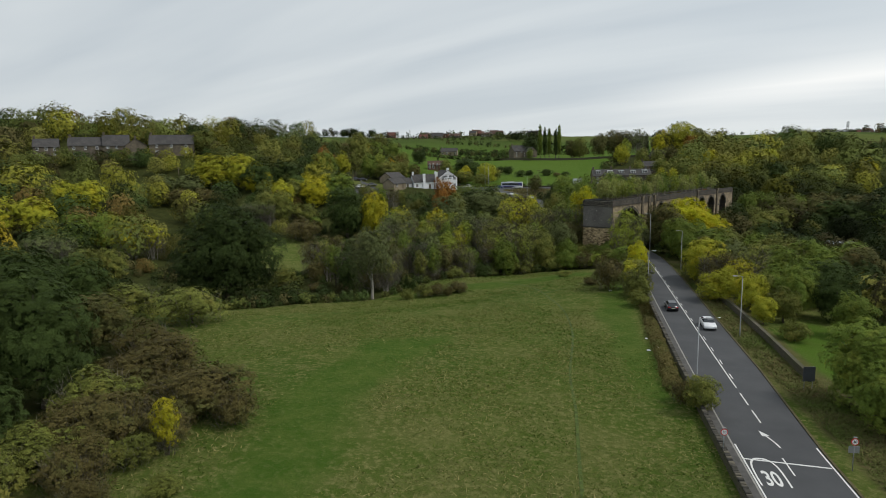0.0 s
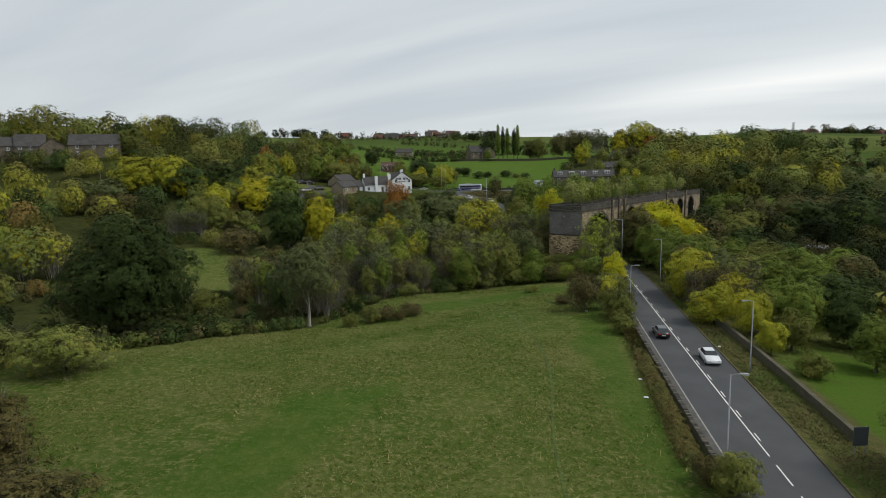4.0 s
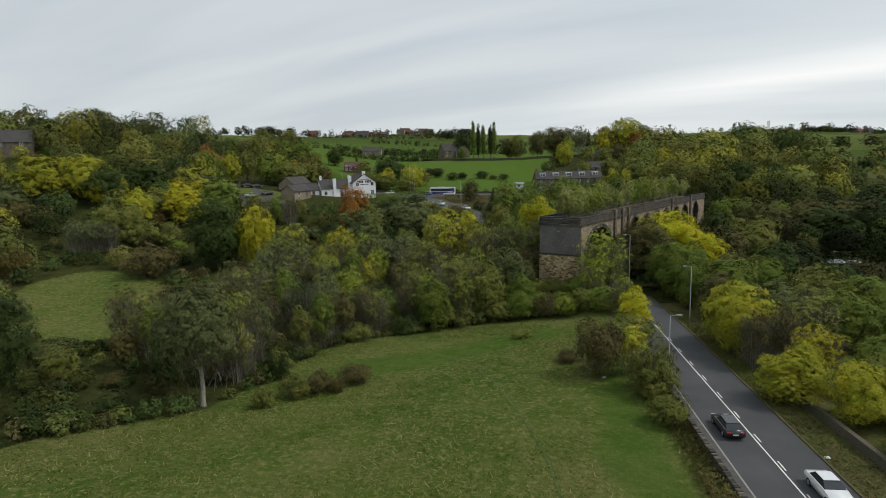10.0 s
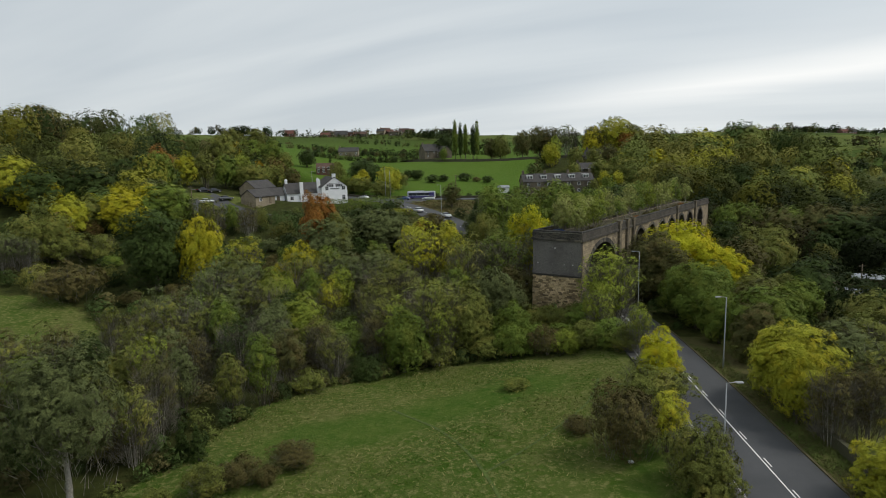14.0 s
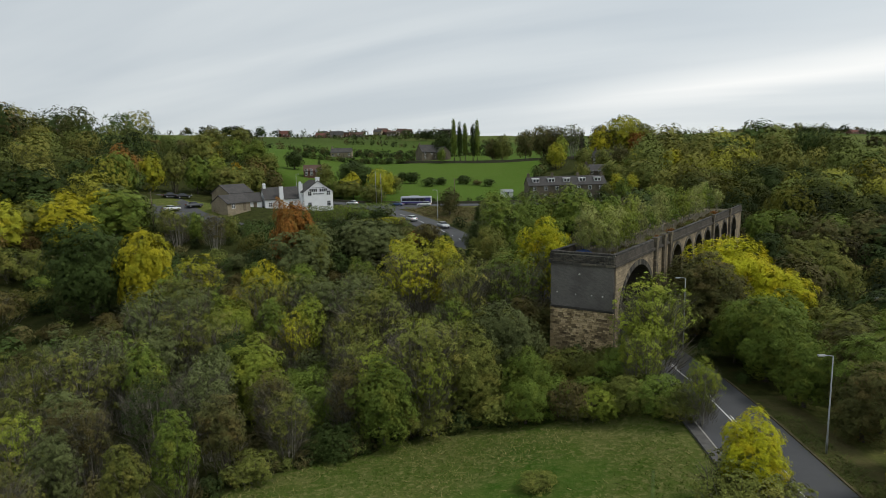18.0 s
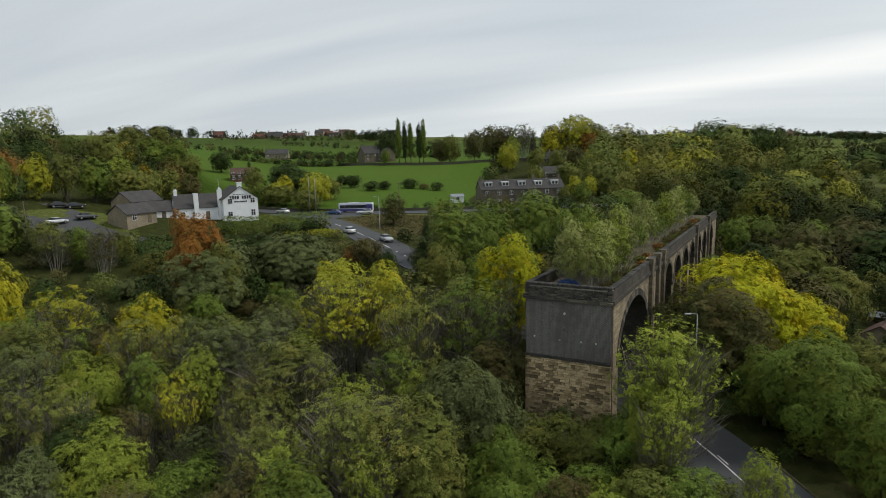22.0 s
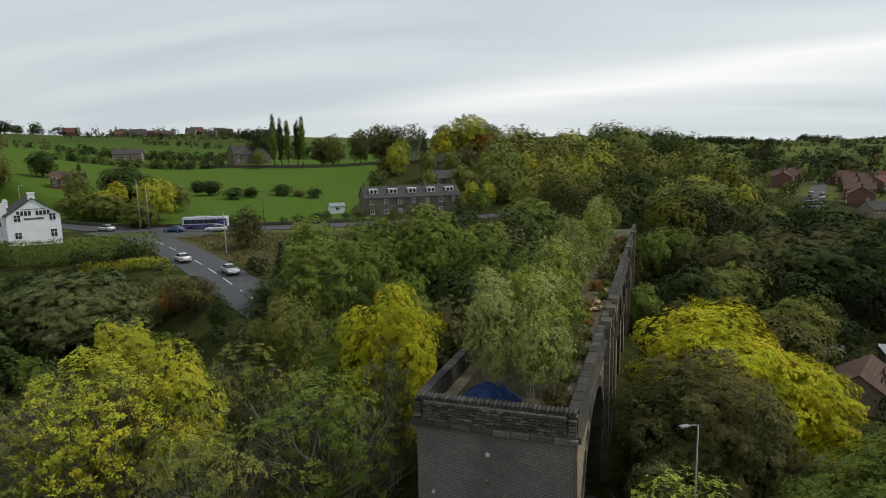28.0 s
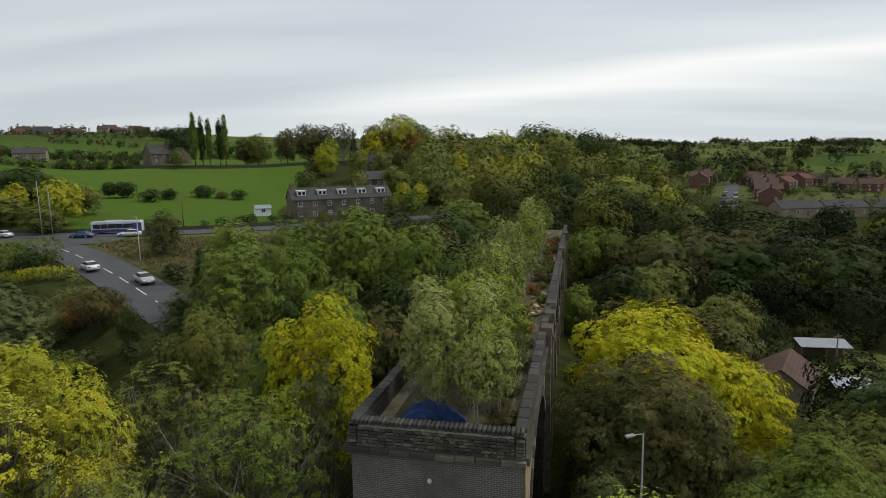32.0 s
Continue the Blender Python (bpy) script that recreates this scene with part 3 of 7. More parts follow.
def along(line, y):
    """The place, direction and right-hand side of a line where it crosses y."""
    i = int(np.argmin(np.abs(line[:, 1] - y)))
    i = min(max(i, 1), len(line) - 2)
    a, b = line[i], line[i + 1]
    k = (y - a[1]) / (b[1] - a[1])
    p = a + (b - a) * k
    d = (line[i + 1] - line[i - 1])[:2]
    d /= np.linalg.norm(d)
    return p, d, np.array([d[1], -d[0]])


def mark(y0, y1, off0, off1, w, lift=0.006, line=road_line, name="marking"):
    """A painted line between two places on a road."""
    vs = []
    n = max(1, int(abs(y1 - y0) / 4))
    for k in range(n + 1):
        t = k / n
        p, d, r = along(line, y0 + (y1 - y0) * t)
        o = off0 + (off1 - off0) * t
        for s in (-w / 2, w / 2):
            q = p[:2] + r * (o + s)
            vs.append((*q, p[2] + lift))
    f = [(2 * i, 2 * i + 1, 2 * i + 3, 2 * i + 2) for i in range(n)]
    ob = new(name, mesh_of(name, vs, f, (PAINT,)))
    ob.parent = road_ob if line is road_line else main_ob
    return ob


CL = 0.1   # centre line off the middle
mark(-102.4, -2, CL - 0.1, CL - 0.1, 0.13, name="centre_line")
y = -99.4
while y < -4:
    mark(y, y + 1.6, CL + 0.22, CL + 0.22, 0.13, name="dash")
    y += 5.2
for y0, y1, o0, o1 in ((-107.2, -103.9, 0, 0), (-111.7, -108.7, 0, 0), (-122.0, -119.0, -0.3, -0.3), (-129.6, -125.8, -0.1, -0.2), (-137, -133, 0.1, 0.0), (-144, -140, 0.1, 0.1), (-151, -147, 0.1, 0.1), (-158, -154, 0.1, 0.1)):
    mark(y0, y1, o0, o1, 0.13, name="dash")
mark(-190, -116.8, -RL + 0.15, -RL + 0.2, 0.14, name="edge_line")
mark(-190, -116.5, 3.05, 3.25, 0.14, name="edge_line")
p_, d_, r_ = along(road_line, -119.9)
vs = []
for o, s in ((-RL + 0.2, 0.22), (3.1, -0.42), (3.1, -0.22), (-RL + 0.2, 0.42)):
    vs.append((*(p_[:2] + r_ * o + d_ * s), p_[2] + 0.006))
new("cross_line", mesh_of("cross_line", vs, [(0, 1, 2, 3)], (PAINT,))).parent = road_ob
for y in np.arange(46, 96, 7.0):
    mark(y, y + 4.0, 0.0, 0.0, 0.15, name="dash")


def draped(name, pts, half, lift, mat, label, cat, step=1.5):
    """A strip that follows the ground."""
    line = spline([(x, y, 0) for x, y in pts], step)
    v, f = ribbon(line, -half, half)
    v[:, 2] = land(v[:, 0], v[:, 1]) + lift
    return tagged(new(name, mesh_of(name, v, f, (mat,))), label, cat, kind="structure")


TROD = plain("trodden_grass", (0.056, 0.082, 0.015), 0.95, vary=0.45, scale=1.6)
draped("footpath", ((-5.6, -150), (-5.7, -125), (-5.6, -112), (-5.9, -101), (-5.2, -88), (-5.2, -79), (-6.4, -67), (-9.8, -52), (-14, -43), (-20, -36)), 0.16, 0.05, TROD, "narrow trodden path through the pasture", "path")
draped("footpath_east", ((-9.8, -52), (-4, -46), (2, -38), (5, -30)), 0.14, 0.045, TROD, "faint trodden path up the pasture", "path")
draped("junction", ((-50, 117.0), (-42, 112.0), (-33, 108.5), (-25, 108)), 4.5, 0.12, ASPHALT, "widened asphalt mouth of the road junction", "road")
draped("car_park", ((-104, 92), (-94, 84), (-86, 77), (-72, 71)), 6.0, 0.10, ASPHALT, "grey asphalt car park beside the inn", "car park", 2.0)
# ---------------------------------------------------------------- viaduct
VX, VY, DECK, TOP = 7.75, -3.70, 16.15, 17.4   # the deck falls a little towards the far end
U = Vector((0.537, 0.8435, 0)).normalized()
VIA = Matrix.Translation((VX, VY, 0)) @ Matrix.Rotation(math.atan2(U.y, U.x), 4, "Z") @ Matrix.Rotation(0.0115, 4, "Y")   # local x along the deck, y to its left
VW, VL = 8.9, 99.0


def stone_mat(name, a, b, c, bw, bh, mortar=(0.10, 0.09, 0.075), joint=0.012, grime=0.4, relief=-0.7):
    m = Mat(name, 0.92, 0, 0.08)
    br = m.n.new("ShaderNodeTexBrick")
    br.inputs["Scale"].default_value = 1.0
    br.inputs["Brick Width"].default_value = bw
    br.inputs["Row Height"].default_value = bh
    br.inputs["Mortar Size"].default_value = joint
    br.inputs["Color1"].default_value = (*a, 1)
    br.inputs["Color2"].default_value = (*b, 1)
    br.inputs["Mortar"].default_value = (*mortar, 1)
    br.inputs["Bias"].default_value = -0.1
    # lay the courses flat on upright faces
    sep = m.n.new("ShaderNodeSeparateXYZ")
    m.l.new(m.coord, sep.inputs[0])
    ad = m.n.new("ShaderNodeMath")
    m.l.new(sep.outputs["X"], ad.inputs[0])
    m.l.new(sep.outputs["Y"], ad.inputs[1])
    cb = m.n.new("ShaderNodeCombineXYZ")
    m.l.new(ad.outputs[0], cb.inputs["X"])
    m.l.new(sep.outputs["Z"], cb.inputs["Y"])
    m.l.new(cb.outputs[0], br.inputs["Vector"])
    st = m.noise(0.35, 5, 0.6)
    col = m.mix(m.step(st, 0.45, 0.72), br.outputs["Color"], c)
    col = m.mix(m.step(m.noise(8, 5, 0.7), 0.35, 0.75, 0, grime), col, (0.05, 0.045, 0.038))
    m.colour(col)
    m.bump(br.outputs["Fac"], relief, 0.04)
    return m.m


SAND = stone_mat("weathered_sandstone", (0.42, 0.335, 0.215), (0.25, 0.205, 0.14), (0.13, 0.11, 0.085), 0.85, 0.38)
DARK_SAND = stone_mat("blackened_sandstone", (0.105, 0.094, 0.078), (0.068, 0.062, 0.054), (0.048, 0.045, 0.041), 0.7, 0.34, (0.16, 0.14, 0.11))
STAINED = stone_mat("soot_streaked_sandstone", (0.23, 0.19, 0.13), (0.13, 0.112, 0.085), (0.062, 0.056, 0.048), 0.6, 0.36)
BLUE = stone_mat("dark_engineering_brick", (0.092, 0.086, 0.080), (0.132, 0.124, 0.115), (0.094, 0.088, 0.082), 0.29, 0.105, (0.23, 0.22, 0.20), 0.016, 0.1, -0.08)


def block_mat(name, a, b, c, joined=False):
    m = Mat(name, 0.92, 0, 0.08)
    rnd = m.n.new("ShaderNodeNewGeometry").outputs["Random Per Island"] if joined else m.n.new("ShaderNodeObjectInfo").outputs["Random"]
    f = m.noise(3.0, 6, 0.65, m.n.new("ShaderNodeNewGeometry").outputs["Position"])
    col = m.ramp(rnd, (0.0, a), (0.55, b), (1.0, c))
    place = m.n.new("ShaderNodeNewGeometry").outputs["Position"]
    col = m.mix(m.step(m.noise(0.45, 5, 0.6, place), 0.48, 0.68, 0, 0.55), col, tuple(v * 0.8 for v in a))
    col = m.mix(m.step(f, 0.48, 0.75, 0, 0.6), col, (0.045, 0.04, 0.035))
    m.colour(col)
    m.bump(f, 0.6, 0.05)
    return m.m


BLOCK = block_mat("sandstone_block", (0.16, 0.12, 0.07), (0.52, 0.40, 0.225), (0.72, 0.57, 0.35))
BLOCK_DARK = block_mat("sooty_sandstone_block", (0.050, 0.048, 0.043), (0.090, 0.084, 0.071), (0.165, 0.148, 0.112))

MORTAR = plain("pale_lime_mortar", (0.26, 0.245, 0.20), 0.95, vary=0.25, scale=3)
COPE = block_mat("black_coping_stone", (0.050, 0.049, 0.046), (0.068, 0.066, 0.060), (0.098, 0.093, 0.082))

ARCHES = [(2.6, 17.3, 9.0, 14.6)] + [(c - 3.2, c + 3.2, 11.7, 14.95) for c in (32.0, 40.3, 48.6, 56.9, 66.4, 75.6, 88.0)]


def arch_top(s):
    """The height of the soffit at s along the viaduct, or None within a pier."""
    for a, b, spring, crown in ARCHES:
        if a < s < b:
            t = (2 * s - a - b) / (b - a)
            return spring + (crown - spring) * math.sqrt(max(0.0, 1 - t * t))
    return None


viaduct = thing("viaduct", VIA, "disused sandstone railway viaduct with arches, cut off at one end", "viaduct")


def local(name, bm, mat, label="", smooth=False):
    return part(name, bm, mat, viaduct, label, smooth)


# body: two side walls with the arches cut out, soffits, deck and end
stations = sorted({round(v, 3) for a, b, _, _ in ARCHES for v in [a + (b - a) * (0.5 - 0.5 * math.cos(math.pi * k / 20)) for k in range(21)]} | {0.45, VL} | {17.3 + 11.5 * k / 5 for k in range(6)})
for side, y0, y1 in (("side_wall", 0.0, 1.3), ("side_wall", VW - 1.3, VW)):
    bm = bmesh.new()
    prev = None
    for s in stations:
        up = arch_top(s)
        if any(abs(s - a) < 0.001 or abs(s - b) < 0.001 for a, b, _, _ in ARCHES):
            up = next(sp for a, b, sp, _ in ARCHES if abs(s - a) < 0.001 or abs(s - b) < 0.001)
        low = -8.0 if up is None else up
        prev_low = low
        row = [bm.verts.new((s, y, z)) for y in (y0, y1) for z in (low, DECK)]
        if prev:
            q, s0, low0 = prev
            mid = arch_top((s + s0) / 2)
            if mid is None:      # a pier: down to the ground
                lo = [bm.verts.new((t, y, -8.0)) for t in (s0, s) for y in (y0, y1)]
                bm.faces.new((lo[0], lo[2], row[1], q[1]))
                bm.faces.new((lo[1], q[3], row[3], lo[3]))
                bm.faces.new((lo[0], q[1], q[3], lo[1]))
                bm.faces.new((lo[2], lo[3], row[3], row[1]))
                bm.faces.new((q[1], row[1], row[3], q[3]))
            else:
                bm.faces.new((q[0], row[0], row[1], q[1]))
                bm.faces.new((q[2], q[3], row[3], row[2]))
                bm.faces.new((q[1], row[1], row[3], q[3]))
        prev = (row, s, low)
    bmesh.ops.recalc_face_normals(bm, faces=bm.faces)
    local(side, bm, SAND)
# vaults between the walls, in the same dark stone as the parapets
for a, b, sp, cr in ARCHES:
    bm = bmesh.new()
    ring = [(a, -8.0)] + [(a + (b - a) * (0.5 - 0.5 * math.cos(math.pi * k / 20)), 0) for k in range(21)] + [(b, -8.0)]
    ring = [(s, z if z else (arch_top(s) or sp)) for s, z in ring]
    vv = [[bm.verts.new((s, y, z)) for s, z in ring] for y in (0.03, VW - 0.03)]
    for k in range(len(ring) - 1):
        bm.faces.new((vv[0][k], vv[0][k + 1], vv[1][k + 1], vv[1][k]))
    local("vault", bm, DARK_SAND, "dark stone arch soffit")
# core and deck
local("deck", boxes((0.45, VL, 0.4, VW - 0.4, DECK - 1.0, DECK - 0.02)), VERGE, "overgrown earth deck")
# inner fills of the solid lengths
for a, b in ((17.4, 28.7), (0.46, 2.55)):
    local("pier_core", boxes((a, b, 1.2, VW - 1.2, -8, DECK - 0.3)), DARK_SAND)
# pilasters
for s in (18.3, 22.9, 26.7, 61.7, 81.2):
    bm = boxes((s - 0.55, s + 0.55, -0.42, 0.02, -6, DECK + 0.9))
    box(bm, s - 0.7, s + 0.7, -0.52, 0.3, DECK + 0.9, DECK + 1.5)
    box(bm, s - 0.62, s + 0.62, -0.48, 0.02, DECK - 0.9, DECK - 0.55)
    local("pilaster", bm, STAINED)
    local("pilaster", boxes((s - 0.55, s + 0.55, VW - 0.02, VW + 0.42, -6, DECK + 0.9)), STAINED)
# piers' imposts
for a, b, sp, cr in ARCHES[1:]:
    local("impost", boxes((a - 1.85, a + 0.12, -0.14, 0.0, sp - 0.5, sp - 0.05)), DARK_SAND)
# string course and parapets
for y0, y1, w0, w1 in ((-0.24, 0.30, -0.06, 0.52), (VW - 0.30, VW + 0.24, VW - 0.52, VW + 0.06)):
    local("string_course", boxes((-0.1, VL, y0, y1, DECK - 0.42, DECK - 0.02)), DARK_SAND)
    local("parapet", boxes((0.0, VL, w0, w1, DECK - 0.02, TOP - 0.28)), DARK_SAND, "blackened parapet wall")
rng = random.Random(3)
cope_me = {}
for k in range(4):
    bm = boxes((0.02, 1.23, -0.30, 0.30, 0, 0.26), bev=0.05)
    for v in bm.verts:
        v.co += Vector((rng.uniform(-0.01, 0.01), rng.uniform(-0.02, 0.02), rng.uniform(-0.015, 0.015)))
    cm = bpy.data.meshes.new("coping_stone")
    bm.to_mesh(cm)
    bm.free()
    cm.materials.append(COPE)
    cope_me[k] = cm
for y0 in (0.23, VW - 0.23):
    s = 0.45
    while s < VL - 1.2:
        if not (y0 > 1 and s > 40):
            ob = new("coping_stone", cope_me[rng.randrange(4)])
            ob.parent = viaduct
            ob.location = (s, y0, TOP - 0.28 + rng.uniform(-0.01, 0.015))
        s += 1.25
# the cut end: stone pier below, dark brick filling above, stone parapet on top
local("end_wall", boxes((0.0, 0.46, 0.06, VW - 0.06, -3, DECK - 0.35)), DARK_SAND)
local("brick_filling", boxes((-0.10, 0.0, 0.10, VW - 0.10, 9.95, DECK - 0.42)), BLUE, "dark brick filling of the cut arch")
local("end_parapet", boxes((0.0, 0.46, 0.0, VW, DECK - 0.42, TOP - 0.26)), MORTAR)


def course(x, y0, y1, z, h, lo, hi, mat, depth=0.22, name="stone", meshes={}):
    """A row of blocks on the end wall; alike blocks share a mesh."""
    y = y0
    while y < y1 - 0.05:
        w = min(rng.uniform(lo, hi), y1 - y)
        if y1 - y - w < lo * 0.6:
            w = y1 - y
        w = y1 - y if w == y1 - y else round(w * 8) / 8
        w = min(w, y1 - y)
        key = (round(w, 2), round(h, 2), mat.name, rng.randrange(2))
        if key not in meshes:
            bm = boxes((-depth, 0, 0.016, w - 0.016, 0.016, h - 0.016), bev=0.025)
            for v in bm.verts:
                if v.co.x < -depth * 0.5:
                    v.co += Vector((rng.uniform(-0.03, 0.015), 0, 0))
            m2 = bpy.data.meshes.new(name)
            bm.to_mesh(m2)
            bm.free()
            m2.materials.append(mat)
            meshes[key] = m2
        ob = new(name, meshes[key])
        ob.parent = viaduct
        ob.location = (x + rng.uniform(-0.025, 0.01), y, z)
        y += w


z = 5.0
while z < 9.6:
    h = min(rng.choice((0.22, 0.26, 0.31)), 9.65 - z)
    if 9.65 - z - h < 0.12:
        h = 9.65 - z
    course(0.05, 0.0, VW, z, h, 0.32, 0.95, BLOCK)
    z += h
# the lower courses, joined
low = bmesh.new()
z = 5.0
while z > 1.0:
    h = rng.choice((0.22, 0.26, 0.31))
    y = 0.0
    while y < VW - 0.05:
        w = min(rng.uniform(0.32, 0.95), VW - y)
        w = VW - y if VW - y - w < 0.2 else w
        out = rng.uniform(-0.045, 0.01)
        box(low, -0.17 + out, 0.05, y + 0.016, y + w - 0.016, z - h + 0.016, z - 0.016)
        y += w
    z -= h
low_ob = local("stonework", low, block_mat("lower_sandstone", (0.16, 0.12, 0.07), (0.52, 0.40, 0.225), (0.72, 0.57, 0.35), True))
tagged(low_ob, kind="stuff")
course(-0.06, -0.02, VW + 0.02, 9.65, 0.30, 0.9, 1.4, BLOCK_DARK, name="band_stone")
course(-0.10, -0.12, VW + 0.12, DECK - 0.44, 0.30, 0.9, 1.3, BLOCK_DARK, depth=0.28, name="band_stone")
z = DECK - 0.14
for h in (0.16, 0.19, 0.16, 0.17, 0.15, 0.18):
    course(-0.01, 0.45, VW - 0.45, z, h, 0.24, 0.52, BLOCK_DARK, depth=0.12)
    for y0 in (-0.03, VW - 0.42):
        course(-0.02, y0, y0 + 0.45, z, h, 0.45, 0.46, BLOCK_DARK, depth=0.14)
    z += h
# upright coping stones on the end parapet
y = 0.0
bm = boxes((-0.14, 0.50, 0.01, 0.215, 0, 0.30), bev=0.06)
up_me = bpy.data.meshes.new("upright_coping")
bm.to_mesh(up_me)
bm.free()
up_me.materials.append(COPE)
while y < VW - 0.1:
    ob = new("upright_coping", up_me)
    ob.parent = viaduct
    ob.location = (rng.uniform(-0.02, 0.02), y, TOP - 0.27 + rng.uniform(-0.02, 0.03))
    y += 0.232
# arch rings of separate stones on the visible face
for n_, (a, b, sp, cr) in enumerate(ARCHES):
    count = 33 if n_ == 0 else 17
    depth = 0.75 if n_ == 0 else 0.55
    for k in range(count):
        t0, t1 = math.pi * k / count + 0.004, math.pi * (k + 1) / count - 0.004
        bm = bmesh.new()
        cs, hw, hh = (a + b) / 2, (b - a) / 2, cr - sp
        pts = []
        for t, e in ((t0, 0), (t1, 0), (t1, depth), (t0, depth)):
            pts.append((cs - (hw + e) * math.cos(t), sp + (hh + e) * math.sin(t)))
        f0 = [bm.verts.new((s, -0.10, z)) for s, z in pts]
        f1 = [bm.verts.new((s, 0.25, z)) for s, z in pts]
        for q in range(4):
            bm.faces.new((f0[q], f0[(q + 1) % 4], f1[(q + 1) % 4], f1[q]))
        bm.faces.new(f0)
        bm.faces.new(f1[::-1])
        bmesh.ops.recalc_face_normals(bm, faces=bm.faces)
        local("voussoir", bm, BLOCK_DARK)
# anchor plates on the brick filling
PALE = plain("pale_lime_runs", (0.42, 0.41, 0.38), 0.8)
IRON = plain("rusty_iron", (0.16, 0.14, 0.12), 0.7, 0.4)
for y0, z0, r in ((7.86, 11.8, 0.10), (5.2, 11.7, 0.09), (4.7, 14.47, 0.13), (4.73, 12.95, 0.14), (3.0, 11.74, 0.10), (1.5, 11.75, 0.11)):
    bm = tube([(-0.10, y0, z0), (-0.17, y0, z0), (-0.24, y0, z0 + 0.05)], [r, r, r * 0.5], 10)
    local("anchor_plate", bm, PALE if z0 != 12.95 else IRON, "pale round anchor plate")
# ---------------------------------------------------------------- trees


def skin(lobes, n, rng, keep, drop):
    """n points with outward directions on the skins of overlapping lobes."""
    c, r = lobes[:, :3], lobes[:, 3:6]
    w = (r[:, 0] * r[:, 1] * r[:, 2]) ** (2 / 3)
    out = []
    got = 0
    while got < n:
        m = int((n - got) * 1.7) + 50
        i = rng.choice(len(lobes), m, p=w / w.sum())
        d = rng.normal(size=(m, 3))
        d[:, 2] += 0.25
        d /= np.linalg.norm(d, axis=1)[:, None]
        f = 0.80 + 0.20 * rng.rand(m)
        p = c[i] + d * r[i] * f[:, None]
        ok = np.ones(m, bool)
        for q in range(len(lobes)):
            e = (((p - c[q]) / r[q]) ** 2).sum(1)
            ok &= (e > keep ** 2) | (i == q) | (rng.rand(m) < 0.06)
        if drop:
            ok &= rng.rand(m) > drop * (d[:, 2] < -0.2)
        out.append(np.column_stack([p[ok], d[ok]]))
        got += int(ok.sum())
    return np.vstack(out)[:n]


def leaf_cloud(lobes, n, size, rng, up=0.25, keep=0.86, drop=0.0, wavy=0.06, per=3, round_=0.8):
    """Three-cornered leaf sprays in small tufts on the skins of overlapping lobes; returns vertices and faces."""
    lobes = np.array(lobes, float)
    a = skin(lobes, max(6, n // per), rng, keep, drop)
    i = rng.randint(len(a), size=n)
    d = rng.normal(size=(n, 3))
    d[:, 2] += 0.3
    d /= np.linalg.norm(d, axis=1)[:, None]
    p = a[i, :3] + d * (size * 1.15 * (0.35 + 0.75 * rng.rand(n)))[:, None] * rng.uniform(0.7, 1.3, len(a))[i][:, None]
    out = p - (lobes[:, :3] * lobes[:, 3:4]).sum(0) / lobes[:, 3].sum()
    out /= np.linalg.norm(out, axis=1)[:, None] + 1e-6
    nrm = d * 0.5 + a[i, 3:] * 0.6 + out * round_ + rng.normal(size=(n, 3)) * 0.34
    nrm[:, 2] += up
    nrm /= np.linalg.norm(nrm, axis=1)[:, None]
    t = np.cross(nrm, rng.normal(size=(n, 3)))
    t /= np.linalg.norm(t, axis=1)[:, None]
    b = np.cross(nrm, t)
    s = (size * rng.uniform(0.6, 1.35, n))[:, None]
    wave = 1 + wavy * np.sin(p[:, 0] * 1.1 + p[:, 2] * 0.9 + lobes[0, 3]) * np.cos(p[:, 1] * 1.2 - p[:, 2] * 0.6)
    p = p * np.column_stack([wave, wave, 0.5 + 0.5 * wave])
    v = np.empty((n, 3, 3))
    v[:, 0] = p - t * s * 0.72
    v[:, 1] = p + t * s * 0.46 + b * s * 0.62
    v[:, 2] = p + t * s * 0.46 - b * s * 0.62
    return v.reshape(-1, 3), np.arange(3 * n).reshape(-1, 3)


def crown_lobes(rng, h, r, z0, k, lr, top=1.0, squash=1.0):
    """Lobes over a crown between z0 and h. top below 1 narrows the upper part."""
    zc, hz = (z0 + h) / 2, (h - z0) / 2
    out = [(0, 0, zc, r * 0.55, r * 0.55, hz * 0.62)]
    for i in range(k):
        g = (i + 0.5) / k
        cz = 1 - 1.9 * g
        a = i * 2.39996 + rng.uniform(-0.5, 0.5)
        ring = math.sqrt(max(0.02, 1 - cz * cz))
        taper = 1 - (1 - top) * max(0, cz)
        q = rng.uniform(0.54, 0.88)
        l = lr * rng.uniform(0.75, 1.5)
        out.append((math.cos(a) * ring * r * q * taper, math.sin(a) * ring * r * q * taper, zc + cz * hz * q, l, l, l * 0.8 * squash))
    return out


